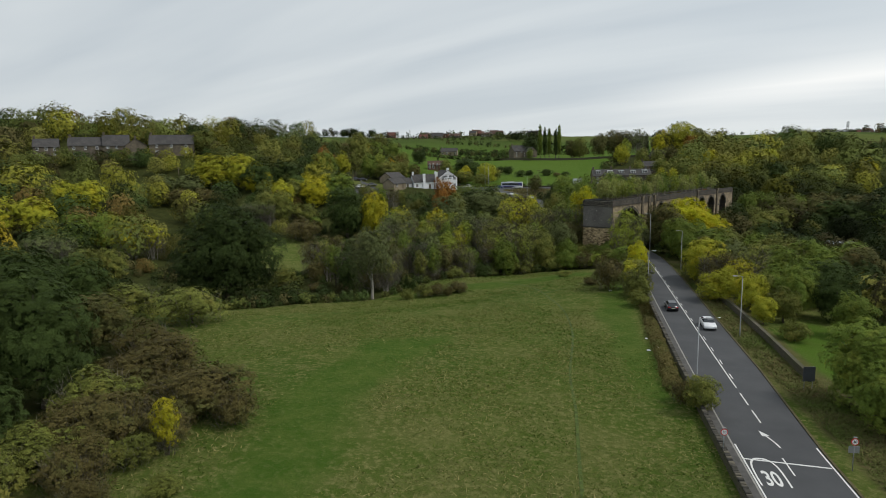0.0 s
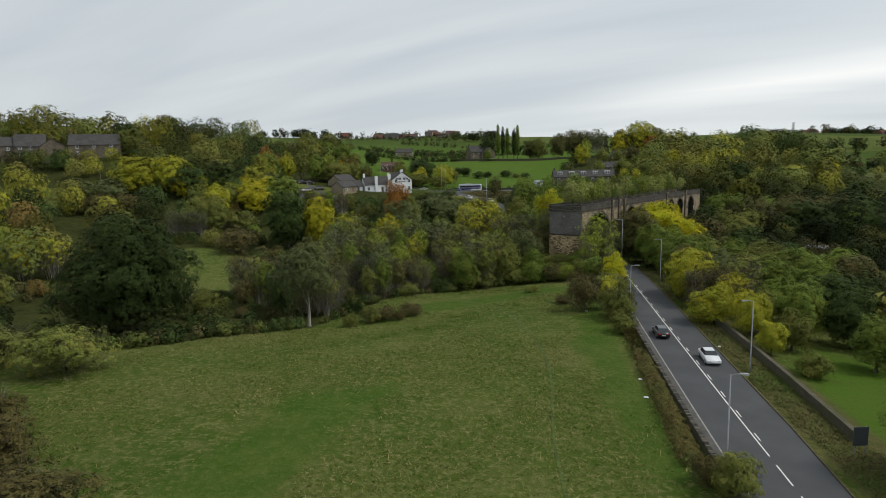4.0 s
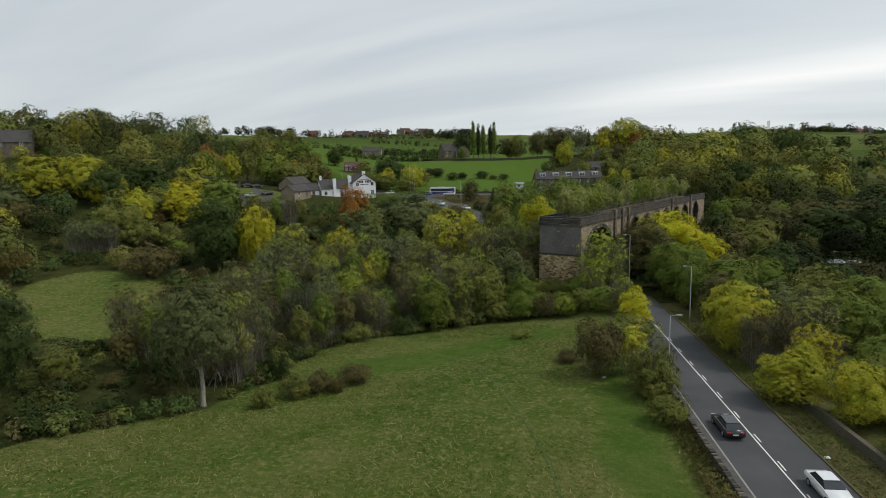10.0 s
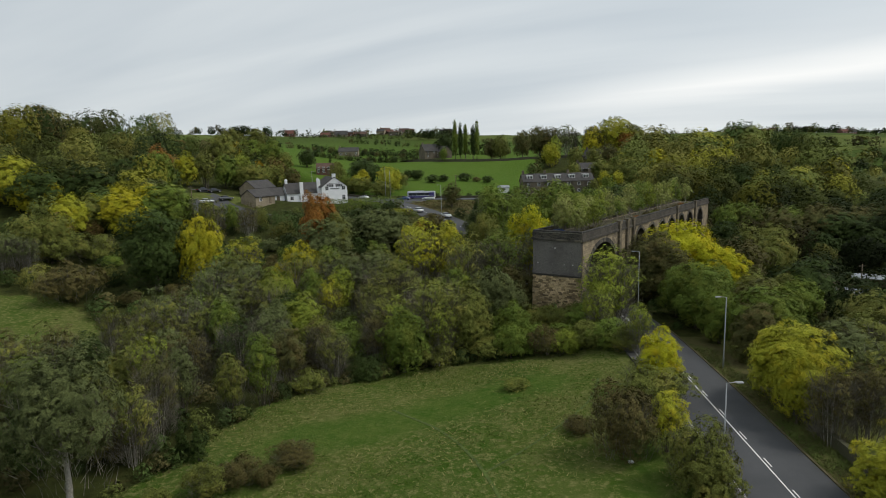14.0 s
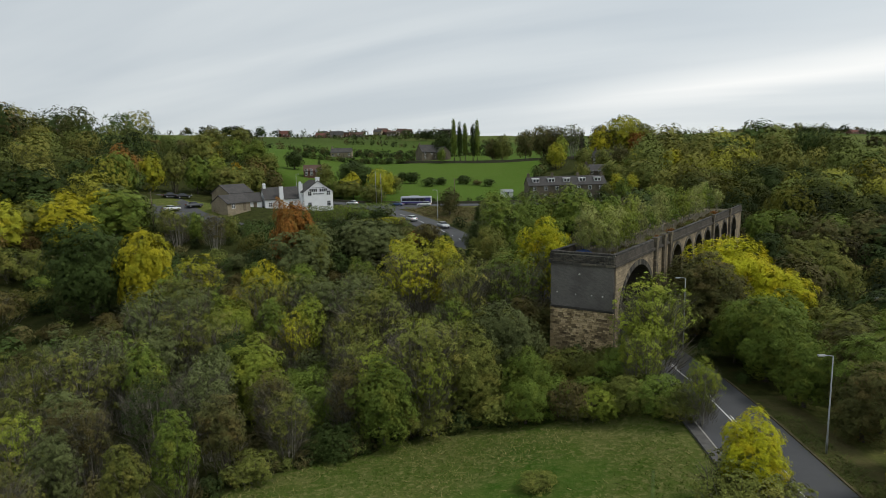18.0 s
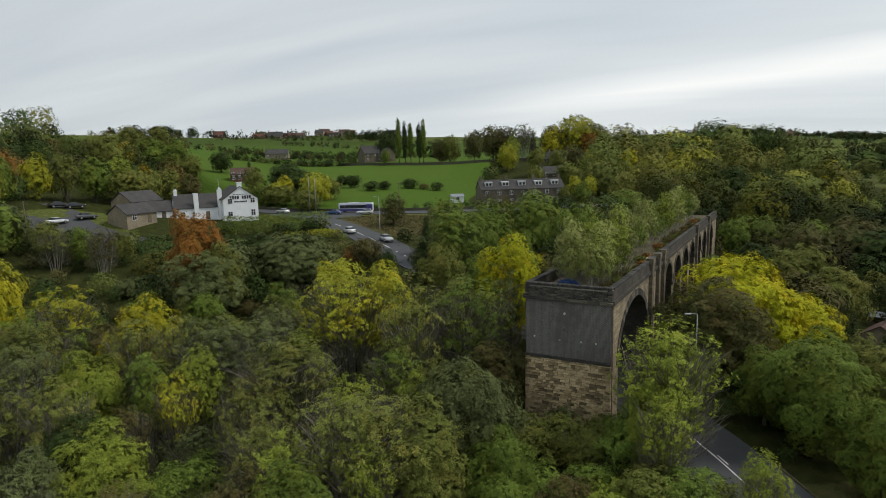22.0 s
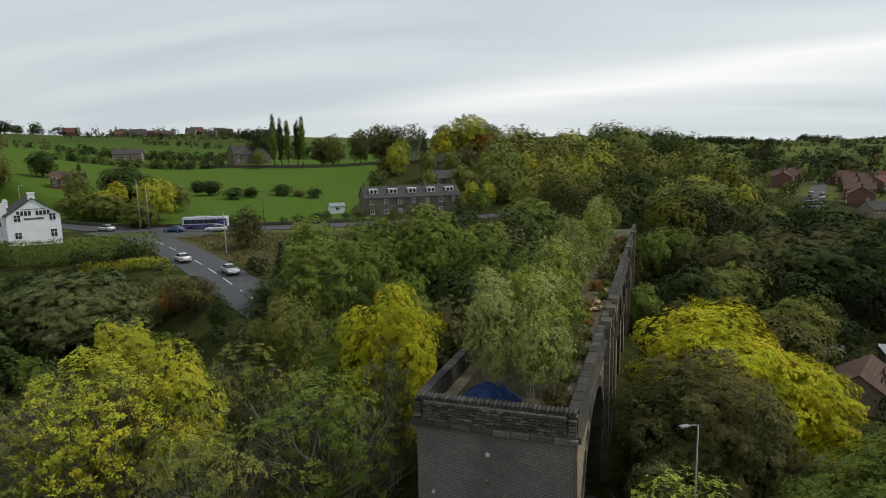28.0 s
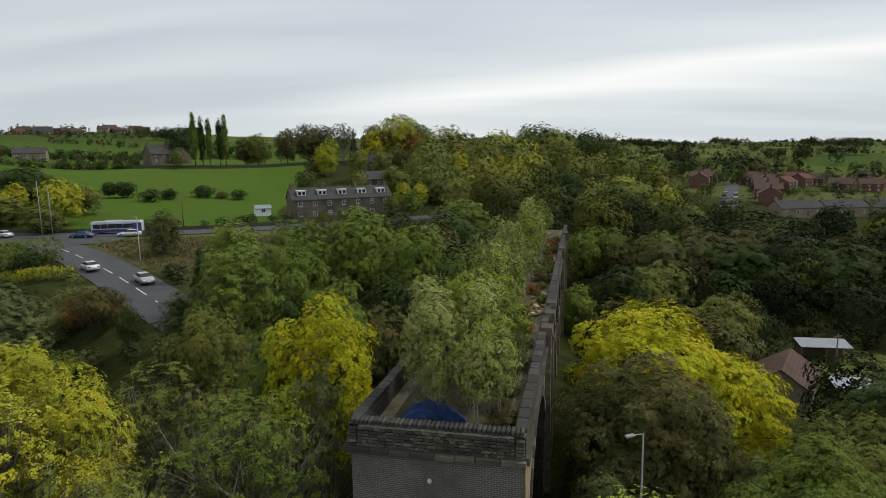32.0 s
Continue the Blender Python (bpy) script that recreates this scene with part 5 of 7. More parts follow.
STANDING = (
    (-173.6, 6.9, 12, "broad", "lime", 1.33),
    (-164.2, 7.8, 12, "broad", "lime", 1.23),
    (-164.0, -24.5, 12, "broad", "lime", 1.35),
    (-156.5, -21.9, 12, "broad", "lime", 1.26),
    (-208.4, 22.5, 11, "dense", "dark", 1.42),
    (-199.8, 24.7, 11, "dense", "dark", 1.32),
    (-145.8, 54.0, 14, "dense", "lime", 1.35),
    (-134.2, 58.3, 14, "dense", "lime", 1.27),
    (-128.5, 54.1, 9, "broad", "yellow", 1.08),
    (-123.4, 56.7, 9, "broad", "yellow", 1.02),
    (-154.0, 34.3, 10, "broad", "grey", 1.60),
    (-145.9, 38.5, 10, "broad", "grey", 1.56),
    (-106.1, 59.8, 10, "broad", "yellow", 1.04),
    (-100.2, 62.7, 10, "broad", "yellow", 0.99),
    (-114.1, 50.1, 9, "broad", "lime", 1.13),
    (-108.6, 53.2, 9, "broad", "lime", 1.07),
    (-127.2, 57.0, 13, "dense", "dark", 1.36),
    (-116.9, 63.2, 13, "dense", "dark", 1.29),
    (-117.0, -34.2, 10, "sparse", "lime", 1.59),
    (-112.1, -31.7, 10, "sparse", "lime", 1.50),
    (-136.1, -29.2, 10, "dense", "mid", 1.14),
    (-130.8, -25.9, 10, "dense", "mid", 1.07),
    (-124.5, -54.2, 10, "sparse", "grey", 1.41),
    (-120.3, -52.4, 10, "sparse", "grey", 1.33),
    (-111.2, -56.6, 8, "dense", "olive", 1.15),
    (-106.0, -54.9, 8, "dense", "olive", 1.08),
    (-74.7, -90.0, 6, "thorn", "olive", 1.56),
    (-63.1, -90.2, 6, "thorn", "olive", 1.35),
    (-143.9, 29.5, 7, "thorn", "brown", 1.35),
    (-135.5, 33.8, 7, "thorn", "brown", 1.27),
    (-104.2, 27.3, 7, "thorn", "olive", 1.10),
    (-96.4, 30.8, 7, "thorn", "olive", 1.05),
    (-65.3, -36.9, 11, "sparse", "brown", 1.14),
    (-60.5, -35.0, 11, "sparse", "brown", 1.08),
    (-107.8, 48.1, 10, "broad", "olive", 1.16),
    (-101.3, 51.4, 10, "broad", "olive", 1.11),
    (-34.7, 8.0, 12, "sparse", "grey", 1.25),
    (-28.0, 6.1, 12, "sparse", "grey", 1.15),
    (-23.9, -1.0, 12, "sparse", "olive", 1.60),
    (-43.7, 9.9, 12, "sparse", "olive", 1.07),
    (-38.0, 8.8, 12, "sparse", "olive", 1.00),
    (-48.9, -5.3, 11, "sparse", "olive", 1.16),
    (-43.5, -5.6, 11, "sparse", "olive", 1.08),
    (-56.5, 1.2, 12, "sparse", "grey", 1.14),
    (-50.8, 1.2, 12, "sparse", "grey", 1.07),
    (-59.0, -13.2, 11, "sparse", "grey", 1.02),
    (-54.6, -12.8, 11, "sparse", "grey", 0.96),
    (-16.2, -12.6, 11, "sparse", "olive", 1.58),
    (-11.7, 4.3, 14, "sparse", "olive", 0.94),
    (-4.6, 7.7, 14, "sparse", "mid", 1.36),
    (-44.3, 17.1, 12, "broad", "yellow", 0.76),
    (-108.9, 26.0, 11, "dense", "olive", 1.02),
    (-103.9, 28.9, 11, "dense", "olive", 0.97),
    (-87.3, 7.7, 8, "thorn", "brown", 1.15),
    (-111.7, 17.8, 9, "sparse", "grey", 1.09),
    (-109.2, 19.2, 9, "sparse", "grey", 1.03),
    (-107.6, 20.4, 9, "sparse", "grey", 1.03),
    (-104.8, 21.3, 9, "sparse", "grey", 0.97),
    (-44.0, 45.5, 10, "broad", "grey", 1.60),
    (-39.9, 51.4, 9, "dense", "dark", 1.22),
    (-31.9, 51.2, 9, "dense", "dark", 1.15),
    (-94.2, 58.1, 12, "dense", "mid", 1.48),
    (-99.6, 48.9, 12, "broad", "yellow", 1.32),
    (-109.6, 43.9, 10, "broad", "lime", 1.28),
    (-13.4, 1.0, 10, "sparse", "mid", 1.03),
    (-24.0, 0.7, 11, "sparse", "olive", 1.28),
    (-46.1, 16.7, 11, "broad", "yellow", 0.96),
    (-33.2, 6.0, 11, "sparse", "grey", 1.44),
    (-17.0, -5.2, 9, "sparse", "light", 1.29),
    (-24.1, -10.8, 9, "sparse", "olive", 1.21),
    (-11.2, -5.2, 9, "tall", "light", 0.76),
    (-5.9, 12.3, 13, "sparse", "olive", 0.81),
    (-44.6, 37.4, 11, "dense", "grey", 1.44),
    (-32.1, 47.4, 10, "dense", "grey", 1.60),
    (-58.9, 23.3, 11, "sparse", "lime", 1.53),
    (-10.9, 22.4, 11, "sparse", "olive", 1.29),
    (0.5, 14.0, 12, "sparse", "grey", 0.70),
    (-4.7, 32.9, 13, "tall", "mid", 1.27),
    (13.1, 57.2, 13, "dense", "mid", 1.11),
    (3.2, 53.1, 13, "dense", "mid", 0.91),
    (18.4, 48.4, 13, "dense", "mid", 0.89),
    (-9.8, 33.6, 9, "fir", "dark", 1.12),
    (-37.3, 51.7, 9, "dense", "grey", 1.35),
    (-30.3, 50.8, 9, "dense", "grey", 1.24),
    (-23.2, 33.4, 10, "broad", "lime", 0.89),
    (47.1, 101.5, 12, "dense", "mid", 1.40),
    (5.0, 31.9, 11, "broad", "mid", 0.77),
    (68.8, 85.8, 12, "broad", "mid", 1.03),
    (77.9, 86.2, 12, "broad", "mid", 1.02),
    (84.5, 79.2, 13, "dense", "mid", 1.02),
    (94.4, 78.6, 13, "dense", "mid", 1.01),
    (95.5, 77.8, 14, "dense", "syc", 1.12),
    (106.2, 76.3, 14, "dense", "syc", 1.11),
    (113.1, 73.2, 14, "dense", "dark", 1.57),
    (54.1, 52.8, 12, "dense", "dark", 1.02),
    (97.4, 65.1, 12, "broad", "dark", 1.54),
    (44.2, 49.8, 8, "broad", "mid", 1.00),
    (30.2, 1.2, 7, "broad", "grey", 1.20),
    (39.9, 5.5, 8, "broad", "olive", 0.98),
    (46.1, 5.4, 8, "broad", "olive", 1.01),
    (38.8, -0.5, 8, "broad", "olive", 1.25),
    (75.1, 86.4, 12, "dense", "mid", 1.25),
    (90.5, 74.5, 14, "dense", "syc", 1.00),
    (100.5, 72.3, 14, "dense", "syc", 0.98),
    (87.4, 78.4, 12, "broad", "mid", 1.26),
    (108.0, 65.8, 13, "dense", "mid", 1.46),
    (115.4, 61.3, 14, "dense", "dark", 1.60),
    (59.9, 164.8, 12, "dense", "olive", 1.60),
    (80.5, 171.9, 12, "broad", "lime", 1.60),
    (75.2, 180.6, 13, "broad", "yellow", 1.23),
    (95.5, 178.9, 13, "broad", "lime", 1.16),
    (104.3, 175.5, 13, "broad", "lime", 1.11),
    (94.5, 135.0, 12, "dense", "dark", 1.10),
    (115.6, 151.2, 12, "dense", "dark", 1.18),
    (119.7, 150.2, 12, "dense", "olive", 1.02),
    (129.5, 150.6, 12, "dense", "olive", 0.99),
    (142.7, 158.2, 13, "broad", "yellow", 1.31),
    (51.0, 175.9, 10, "broad", "olive", 1.52),
    (46.1, 150.6, 9, "tall", "lime", 1.34),
    (51.5, 151.1, 9, "tall", "lime", 1.29),
    (32.3, -41.5, 9, "sparse", "olive", 1.57),
    (39.6, -36.6, 9, "broad", "mid", 1.2),
    (49.5, -25.7, 10, "dense", "mid", 1.15),
    (60.7, -17.6, 10, "dense", "mid", 1.20),
    (32.1, -57.3, 8, "broad", "mid", 1.01),
    (37.7, -54.6, 8, "broad", "mid", 1.00),
    (41.8, -53.3, 9, "dense", "dark", 1.50),
    (62.4, 58.0, 12, "dense", "olive", 1.11),
    (73.1, 64.0, 12, "dense", "olive", 1.10),
    (29.3, -22.5, 10, "broad", "mid", 1.21),
    (29.0, -38.0, 9, "broad", "grey", 1.34),
    (80.2, 75.5, 14, "dense", "syc", 1.15),
    (89.8, 75.2, 14, "dense", "syc", 1.11),
    (94.2, 70.8, 13, "dense", "dark", 1.36),
    (103.9, 69.7, 13, "dense", "dark", 1.31),
    (23.6, -39.3, 9, "broad", "lime", 1.33),
    (38.4, -28.6, 9, "sparse", "olive", 1.60),
    (46.7, -24.0, 9, "sparse", "olive", 1.60),
    (21.4, -58.9, 6, "broad", "lime", 1.57),
    (22.4, -48.3, 8, "sparse", "brown", 1.10),
    (25.7, -48.0, 8, "sparse", "brown", 1.08),
    (3.0, -50.0, 7, "thorn", "brown", 0.76),
    (7.8, -55.1, 6, "thorn", "olive", 0.72),
    (7.7, -57.7, 4, "bush", "olive", 0.94),
    (7.2, -63.9, 3, "bush", "olive", 1.15),
    (6.9, -49.7, 6, "tall", "lime", 1.17),
    (-88.1, -94.3, 11, "dense", "dark", 1.21),
    (-79.7, -93.3, 11, "dense", "dark", 1.10),
    (-91.0, -95.0, 12, "dense", "dark", 1.53),
    (-65.3, -108.0, 8, "broad", "syc", 1.57),
    (-74.3, -108.2, 8, "broad", "olive", 1.60),
    (-41.4, -122.3, 4.5, "thorn", "brown", 1.60),
    (-49.5, -117.0, 5, "thorn", "brown", 1.25),
    (-49.7, -121.1, 5, "thorn", "brown", 1.29),
    (-36.6, -124.5, 4, "thorn", "brown", 0.80),
    (-45.9, -130.4, 4.5, "thorn", "brown", 1.52),
    (-47.9, -135.4, 4, "thorn", "olive", 1.46),
    (-35.7, -136.2, 1.5, "bush", "olive", 1.35),
    (-39.4, -139.3, 2.5, "thorn", "brown", 1.08),
    (-38.7, -131.1, 5, "tall", "yellow", 0.92),
    (-39.4, -47.5, 4, "fir", "dark", 1.11),
    (-37.7, -47.8, 4, "fir", "dark", 1.04),
    (-29.2, -52.8, 2, "bush", "brown", 0.83),
    (-27.9, -49.3, 2.5, "thorn", "brown", 1.39),
    (-31.8, -52.4, 2.5, "thorn", "brown", 1.19),
    (-34.1, -54.2, 3, "thorn", "olive", 0.98),
    (-36.9, -57.7, 2.5, "bush", "olive", 0.81),
    (-46.6, -47.4, 5, "thorn", "brown", 0.88),
    (-51.2, -51.0, 8, "dense", "dark", 0.77),
    (-5.4, -31.7, 1.2, "bush", "olive", 1.60),
    (-0.3, -44.9, 1.6, "thorn", "brown", 1.60),
    (-55.5, 162.2, 11, "dense", "dark", 1.60),
    (-40.9, 132.8, 11, "broad", "lime", 1.27),
    (-39.2, 146.3, 8, "broad", "olive", 1.57),
    (-38.2, 177.5, 5, "broad", "dark", 1.28),
    (-34.8, 177.0, 5, "broad", "dark", 1.21),
    (-33.3, 177.2, 5, "broad", "dark", 1.47),
    (-26.3, 169.9, 4, "bush", "dark", 1.31),
    (-21.6, 175.4, 3.5, "bush", "dark", 1.22),
    (-11.8, 181.9, 4, "bush", "dark", 1.38),
    (-1.2, 178.9, 3.5, "bush", "dark", 1.09),
    (-6.4, 181.0, 2.5, "bush", "brown", 1.32),
    (-15.6, 86.9, 8, "broad", "syc", 1.06),
    (-5.1, 100.1, 3.5, "bush", "olive", 0.97),
    (-51.8, 136.1, 7, "broad", "olive", 1.60),
    (-42.8, 123.4, 7, "broad", "olive", 1.58),
    (-55.7, 142.3, 7, "broad", "lime", 1.20),
    (-91.9, 203.4, 9, "dense", "dark", 1.26),
    (-78.5, 197.5, 7, "fir", "dark", 0.96),
    (-57.4, 169.3, 10, "dense", "dark", 1.60),
    (-64.3, 145.3, 7, "broad", "olive", 1.60),
    (-56.4, 139.6, 7, "broad", "olive", 1.60),
    (-114.3, 153.3, 14, "dense", "olive", 1.11),
    (-142.3, 229.7, 14, "dense", "olive", 1.42),
    (-138.6, 226.8, 15, "dense", "olive", 1.26),
    (-122.5, 213.3, 15, "dense", "olive", 1.12),
    (-121.6, 209.6, 13, "dense", "mid", 1.21),
    (-108.3, 198.4, 13, "dense", "mid", 1.08),
    (-108.4, 195.3, 11, "broad", "olive", 1.15),
    (-98.2, 185.8, 11, "broad", "olive", 1.04),
    (-88.7, 110.0, 11, "broad", "olive", 1.53),
    (-85.2, 115.5, 10, "dense", "olive", 1.01),
    (-82.2, 121.7, 10, "dense", "olive", 0.98),
    (-76.7, 123.9, 9, "broad", "brown", 0.97),
    (-86.7, 108.7, 6, "broad", "olive", 1.20),
    (-84.8, 112.3, 6, "broad", "olive", 1.16),
)
for q in STANDING:
    plant(*q)
# the hilltop trees near the poplars
for q in ((74.5, 254.5, 23.0, "dense", "lime", 1.15), (64, 256, 18, "dense", "syc", 1.1), (85, 258, 19, "dense", "olive", 1.1), (62, 252, 18, "broad", "yellow", 0.9), (88, 262, 17, "dense", "olive", 1.0), (80, 246, 14, "broad", "rust", 1.0),
          (33.7, 222.4, 13.5, "broad", "lime", 0.95), (37, 226, 16, "tall", "light", 1.0), (50, 268, 19, "sparse", "grey", 1.5), (56, 272, 15, "fir", "dark", 0.8),
          (24, 275, 17, "dense", "syc", 0.9), (35, 280, 19, "dense", "syc", 0.95), (10, 270, 15, "dense", "olive", 0.9), (5, 276, 13, "dense", "syc", 0.9), (42, 278, 18, "tall", "syc", 1.6),
          (-25, 301, 17, "dense", "dark", 0.95), (-24.5, 262, 9, "broad", "mid", 0.8)):
    plant(*q, v=None, group="trees on the hill")
for k, (dx, h) in enumerate(((0, 24), (3.4, 22.5), (6.4, 21.5), (11.0, 21.5), (13.4, 23.5))):
    plant(-17.5 + dx, 273.5 + 0.4 * k, h, "poplar", "dark" if k % 2 else "mid", 0.9, group="row of poplars")

# the valley wood on either side of the viaduct, tree by tree
wood = random.Random(11)
placed = [(q[0], q[1], q[2] * 0.3) for q in SPECIAL + STANDING] + [(-72, -64, 10), (-44, -57, 4)]


def free(x, y, r, extra=0.0):
    if abs(y) < 110 and any((x - a) ** 2 + (y - b) ** 2 < ((r + c) * 0.62) ** 2 for a, b, c in placed):
        return False
    for line, w in ROAD_LINE:
        d = np.hypot(line[:, 0] - x, line[:, 1] - y).min()
        if d < w + 1.2 + r * 0.45 + extra:
            return False
    if -4 < x < 9 and -24 < y < 1:
        return r < 1.0
    if math.hypot((x - 67) / 15, (y - 23) / 11) < 1:
        return False
    loc = VIA.inverted() @ Vector((x, y, 0))
    if -r * 0.8 - 0.5 < loc.x < VL and -r * 0.75 < loc.y < VW + r * 0.75:
        return False
    return True


def pick(pal):
    t = wood.random() * sum(w for _, w in pal)
    for name, w in pal:
        t -= w
        if t <= 0:
            return name
    return pal[-1][0]


ZONES = (
    # x0, x1, y0, y1, count, kinds, hues, height from, to
    (-62, 5, -50, 24, 80, (("sparse", 7), ("tall", 3), ("broad", 2), ("thorn", 2)), (("olive", 4), ("grey", 2), ("mid", 3), ("light", 1), ("brown", 1.2), ("light", 0.3), ("dark", 1.5), ("syc", 0.7)), 7.0, 11.0),
    (-62, 2, 24, 62, 32, (("broad", 3), ("tall", 2), ("bush", 2)), (("olive", 3), ("mid", 3), ("grey", 2), ("dark", 2), ("brown", 1)), 5.0, 8.5),
    (-120, -58, -80, 48, 46, (("thorn", 5), ("broad", 2), ("bush", 3), ("sparse", 2)), (("olive", 4), ("brown", 4), ("mid", 1), ("grey", 2), ("lime", 0.5)), 4.0, 8.0),
    (24, 98, -62, 84, 60, (("dense", 4), ("broad", 4), ("tall", 2)), (("dark", 5), ("syc", 4), ("mid", 2), ("olive", 1.5)), 8.0, 12.0),
    (2, 60, 22, 98, 34, (("dense", 3), ("broad", 4), ("tall", 2)), (("mid", 4), ("dark", 3), ("syc", 2), ("light", 1.5), ("olive", 2)), 6.0, 9.0),
    (44, 62, 98, 135, 8, (("dense", 3), ("broad", 4)), (("mid", 4), ("dark", 3), ("olive", 2)), 6.0, 9.0),
    (2, 44, 98, 112, 9, (("bush", 3), ("broad", 2)), (("mid", 4), ("olive", 3), ("light", 2)), 4.0, 6.0),
)
joined = []   # trees too far off to tell apart, joined below
JOIN = {"dark": 3, "oak": 3, "mid": 0, "olive": 2, "grey": 1, "light": 4, "lime": 4, "brown": 5, "syc": 7}
for x0, x1, y0, y1, count, kinds, hues, h0, h1 in ZONES:
    made = tries = 0
    while made < count and tries < count * 40:
        tries += 1
        x, y = wood.uniform(x0, x1), wood.uniform(y0, y1)
        if float(wood_cover(np.array([x]), np.array([y]))[0]) < 0.75:
            continue
        kind, hue = pick(kinds), pick(hues)
        h = wood.uniform(h0, h1) * (0.45 if kind in ("bush", "thorn") else 1.0)
        r = KINDS[kind][1] / KINDS[kind][0] * h
        if not free(x, y, r) or -36 < x < -8 and 36 < y < 70 and h > 3.5:
            continue
        placed.append((x, y, r))
        if kind not in ("bush", "thorn") and math.hypot(x + 10, y - min(-28, max(-90, y))) > 72:
            joined.append((x, y, h, 1800, JOIN.get(hue, 1)))
        else:
            plant(x, y, h, kind, hue, wood.uniform(0.9, 1.2))
        made += 1

# birches on the overgrown deck
for k in range(12):
    p = VIA @ Vector((wood.uniform(1.8, 14), wood.uniform(1.4, 7.0), DECK))
    plant(p.x, p.y, wood.uniform(5.5, 7.6), "birch", wood.choice(("birch", "birch", "light")), 1.05, z=p.z, group="birches on the viaduct")
for k in range(26):
    s = 2.2 + k * 3.6 + wood.uniform(-0.8, 0.8)
    for w in ((2.2, 4.6) if s < 40 else (2.6, 5.2)):
        p = VIA @ Vector((s + wood.uniform(-0.7, 0.7), w + wood.uniform(-0.8, 0.8) + (1.2 if s > 12 else 0), DECK))
        plant(p.x, p.y, wood.uniform(4.2, 8.2), "birch", wood.choice(("birch", "birch", "light", "mid")), wood.uniform(0.85, 1.15), z=p.z, group="birches on the viaduct")

HILL_HOUSES = ((-236, 69, 20, 10), (-222, 77, 14, 14), (-211, 83, 17, 11), (-201, 83, 108, 11), (-186, 89, 9, 19))
# far woods: one joined mesh of many small crowns, each tree tinted at random and by place
TINTS = ((0.045, 0.068, 0.020), (0.082, 0.097, 0.026), (0.122, 0.120, 0.030), (0.032, 0.046, 0.016), (0.165, 0.165, 0.025), (0.120, 0.085, 0.028), (0.24, 0.19, 0.02), (0.075, 0.068, 0.028))
TW = (5, 6, 4, 2.6, 2.6, 1.3, 0.9, 1.5)


def far_mat(name, grain, amp):
    m = Mat(name, 0.7, 0, 0.03)
    hue = m.n.new("ShaderNodeAttribute")
    hue.attribute_name = "leaf_colour"
    dist, tone = leaf_cells(m, grain, amp)
    m.colour(m.mix(1.0, hue.outputs["Color"], m.ramp(tone, (0, (0.80, 0.80, 0.74)), (1, (1.15, 1.15, 1.06))), "MULTIPLY"))
    cut_out(m, m.b.outputs[0], dist, 0.60)
    return m.m


FAR_LEAF = far_mat("far_foliage", 3.4, 0.5)
BRUSH_LEAF = far_mat("undergrowth_leaves", 9.0, 1.0)
fr = np.random.RandomState(8)
far_lobes = []
for k in range(5):
    h, r, z0, kk, lr, ls, n, tr, top, tw = KINDS["far"]
    lb = crown_lobes(random.Random(40 + k), h, r, z0, 15, lr * 1.2, 0.9)
    lb[0] = (0, 0, h * 0.5, r * 0.78, r * 0.78, h * 0.43)
    far_lobes.append({c: leaf_cloud(lb, c, ls * 0.98 * (700 / c) ** 0.47, fr, up=0.1, per=1, round_=1.5) for c in (1800, 900, 360, 240, 160, 80, 40)})


def far_wood(name, spots, label, mat=FAR_LEAF):
    """spots: x, y, height, leaf count, tint index."""
    vs, fs, cs, base = [], [], [], 0
    for x, y, h, c, ti in spots:
        v, f = far_lobes[fr.randint(5)][c]
        s = h / 12
        a = fr.rand() * 6.283
        w = s * fr.uniform(0.85, 1.2)
        q = np.column_stack([(v[:, 0] * math.cos(a) - v[:, 1] * math.sin(a)) * w + x, (v[:, 0] * math.sin(a) + v[:, 1] * math.cos(a)) * w + y, v[:, 2] * s + ground_z(x, y) - 0.5])
        vs.append(q)
        fs.append(f + base)
        base += len(q)
        # random tone per tree, then scaled by place: darker in the side valley
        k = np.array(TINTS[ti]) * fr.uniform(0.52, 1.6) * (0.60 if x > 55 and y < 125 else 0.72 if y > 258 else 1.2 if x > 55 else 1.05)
        cs.append(np.tile((*k, 1.0), (len(q), 1)))
    v, f, c = np.vstack(vs), np.vstack(fs), np.vstack(cs)
    me = bpy.data.meshes.new(name)
    me.vertices.add(len(v))
    me.vertices.foreach_set("co", v.ravel())
    me.loops.add(f.size)
    me.loops.foreach_set("vertex_index", f.ravel())
    me.polygons.add(len(f))
    me.polygons.foreach_set("loop_start", np.arange(0, f.size, 3))
    me.update()
    at = me.color_attributes.new("leaf_colour", "FLOAT_COLOR", "POINT")
    at.data.foreach_set("color", c.ravel())
    me.materials.append(mat)
    return tagged(new(name, me), label, "woodland", kind="stuff")


def tint():
    w = np.cumsum(TW)
    return int(np.searchsorted(w, fr.rand() * w[-1]))


def scatter(test, x0, x1, y0, y1, gap, h0, h1, count):
    out = []
    y = y0
    while y < y1:
        x = x0
        while x < x1:
            px, py = x + fr.uniform(-0.45, 0.45) * gap, y + fr.uniform(-0.45, 0.45) * gap
            if test(px, py):
                out.append((px, py, fr.uniform(h0, h1), count, tint()))
            x += gap
        y += gap
    return out


def off_roads(x, y, m=3.0):
    return all(np.hypot(line[:, 0] - x, line[:, 1] - y).min() > w + m for line, w in ROAD_LINE)


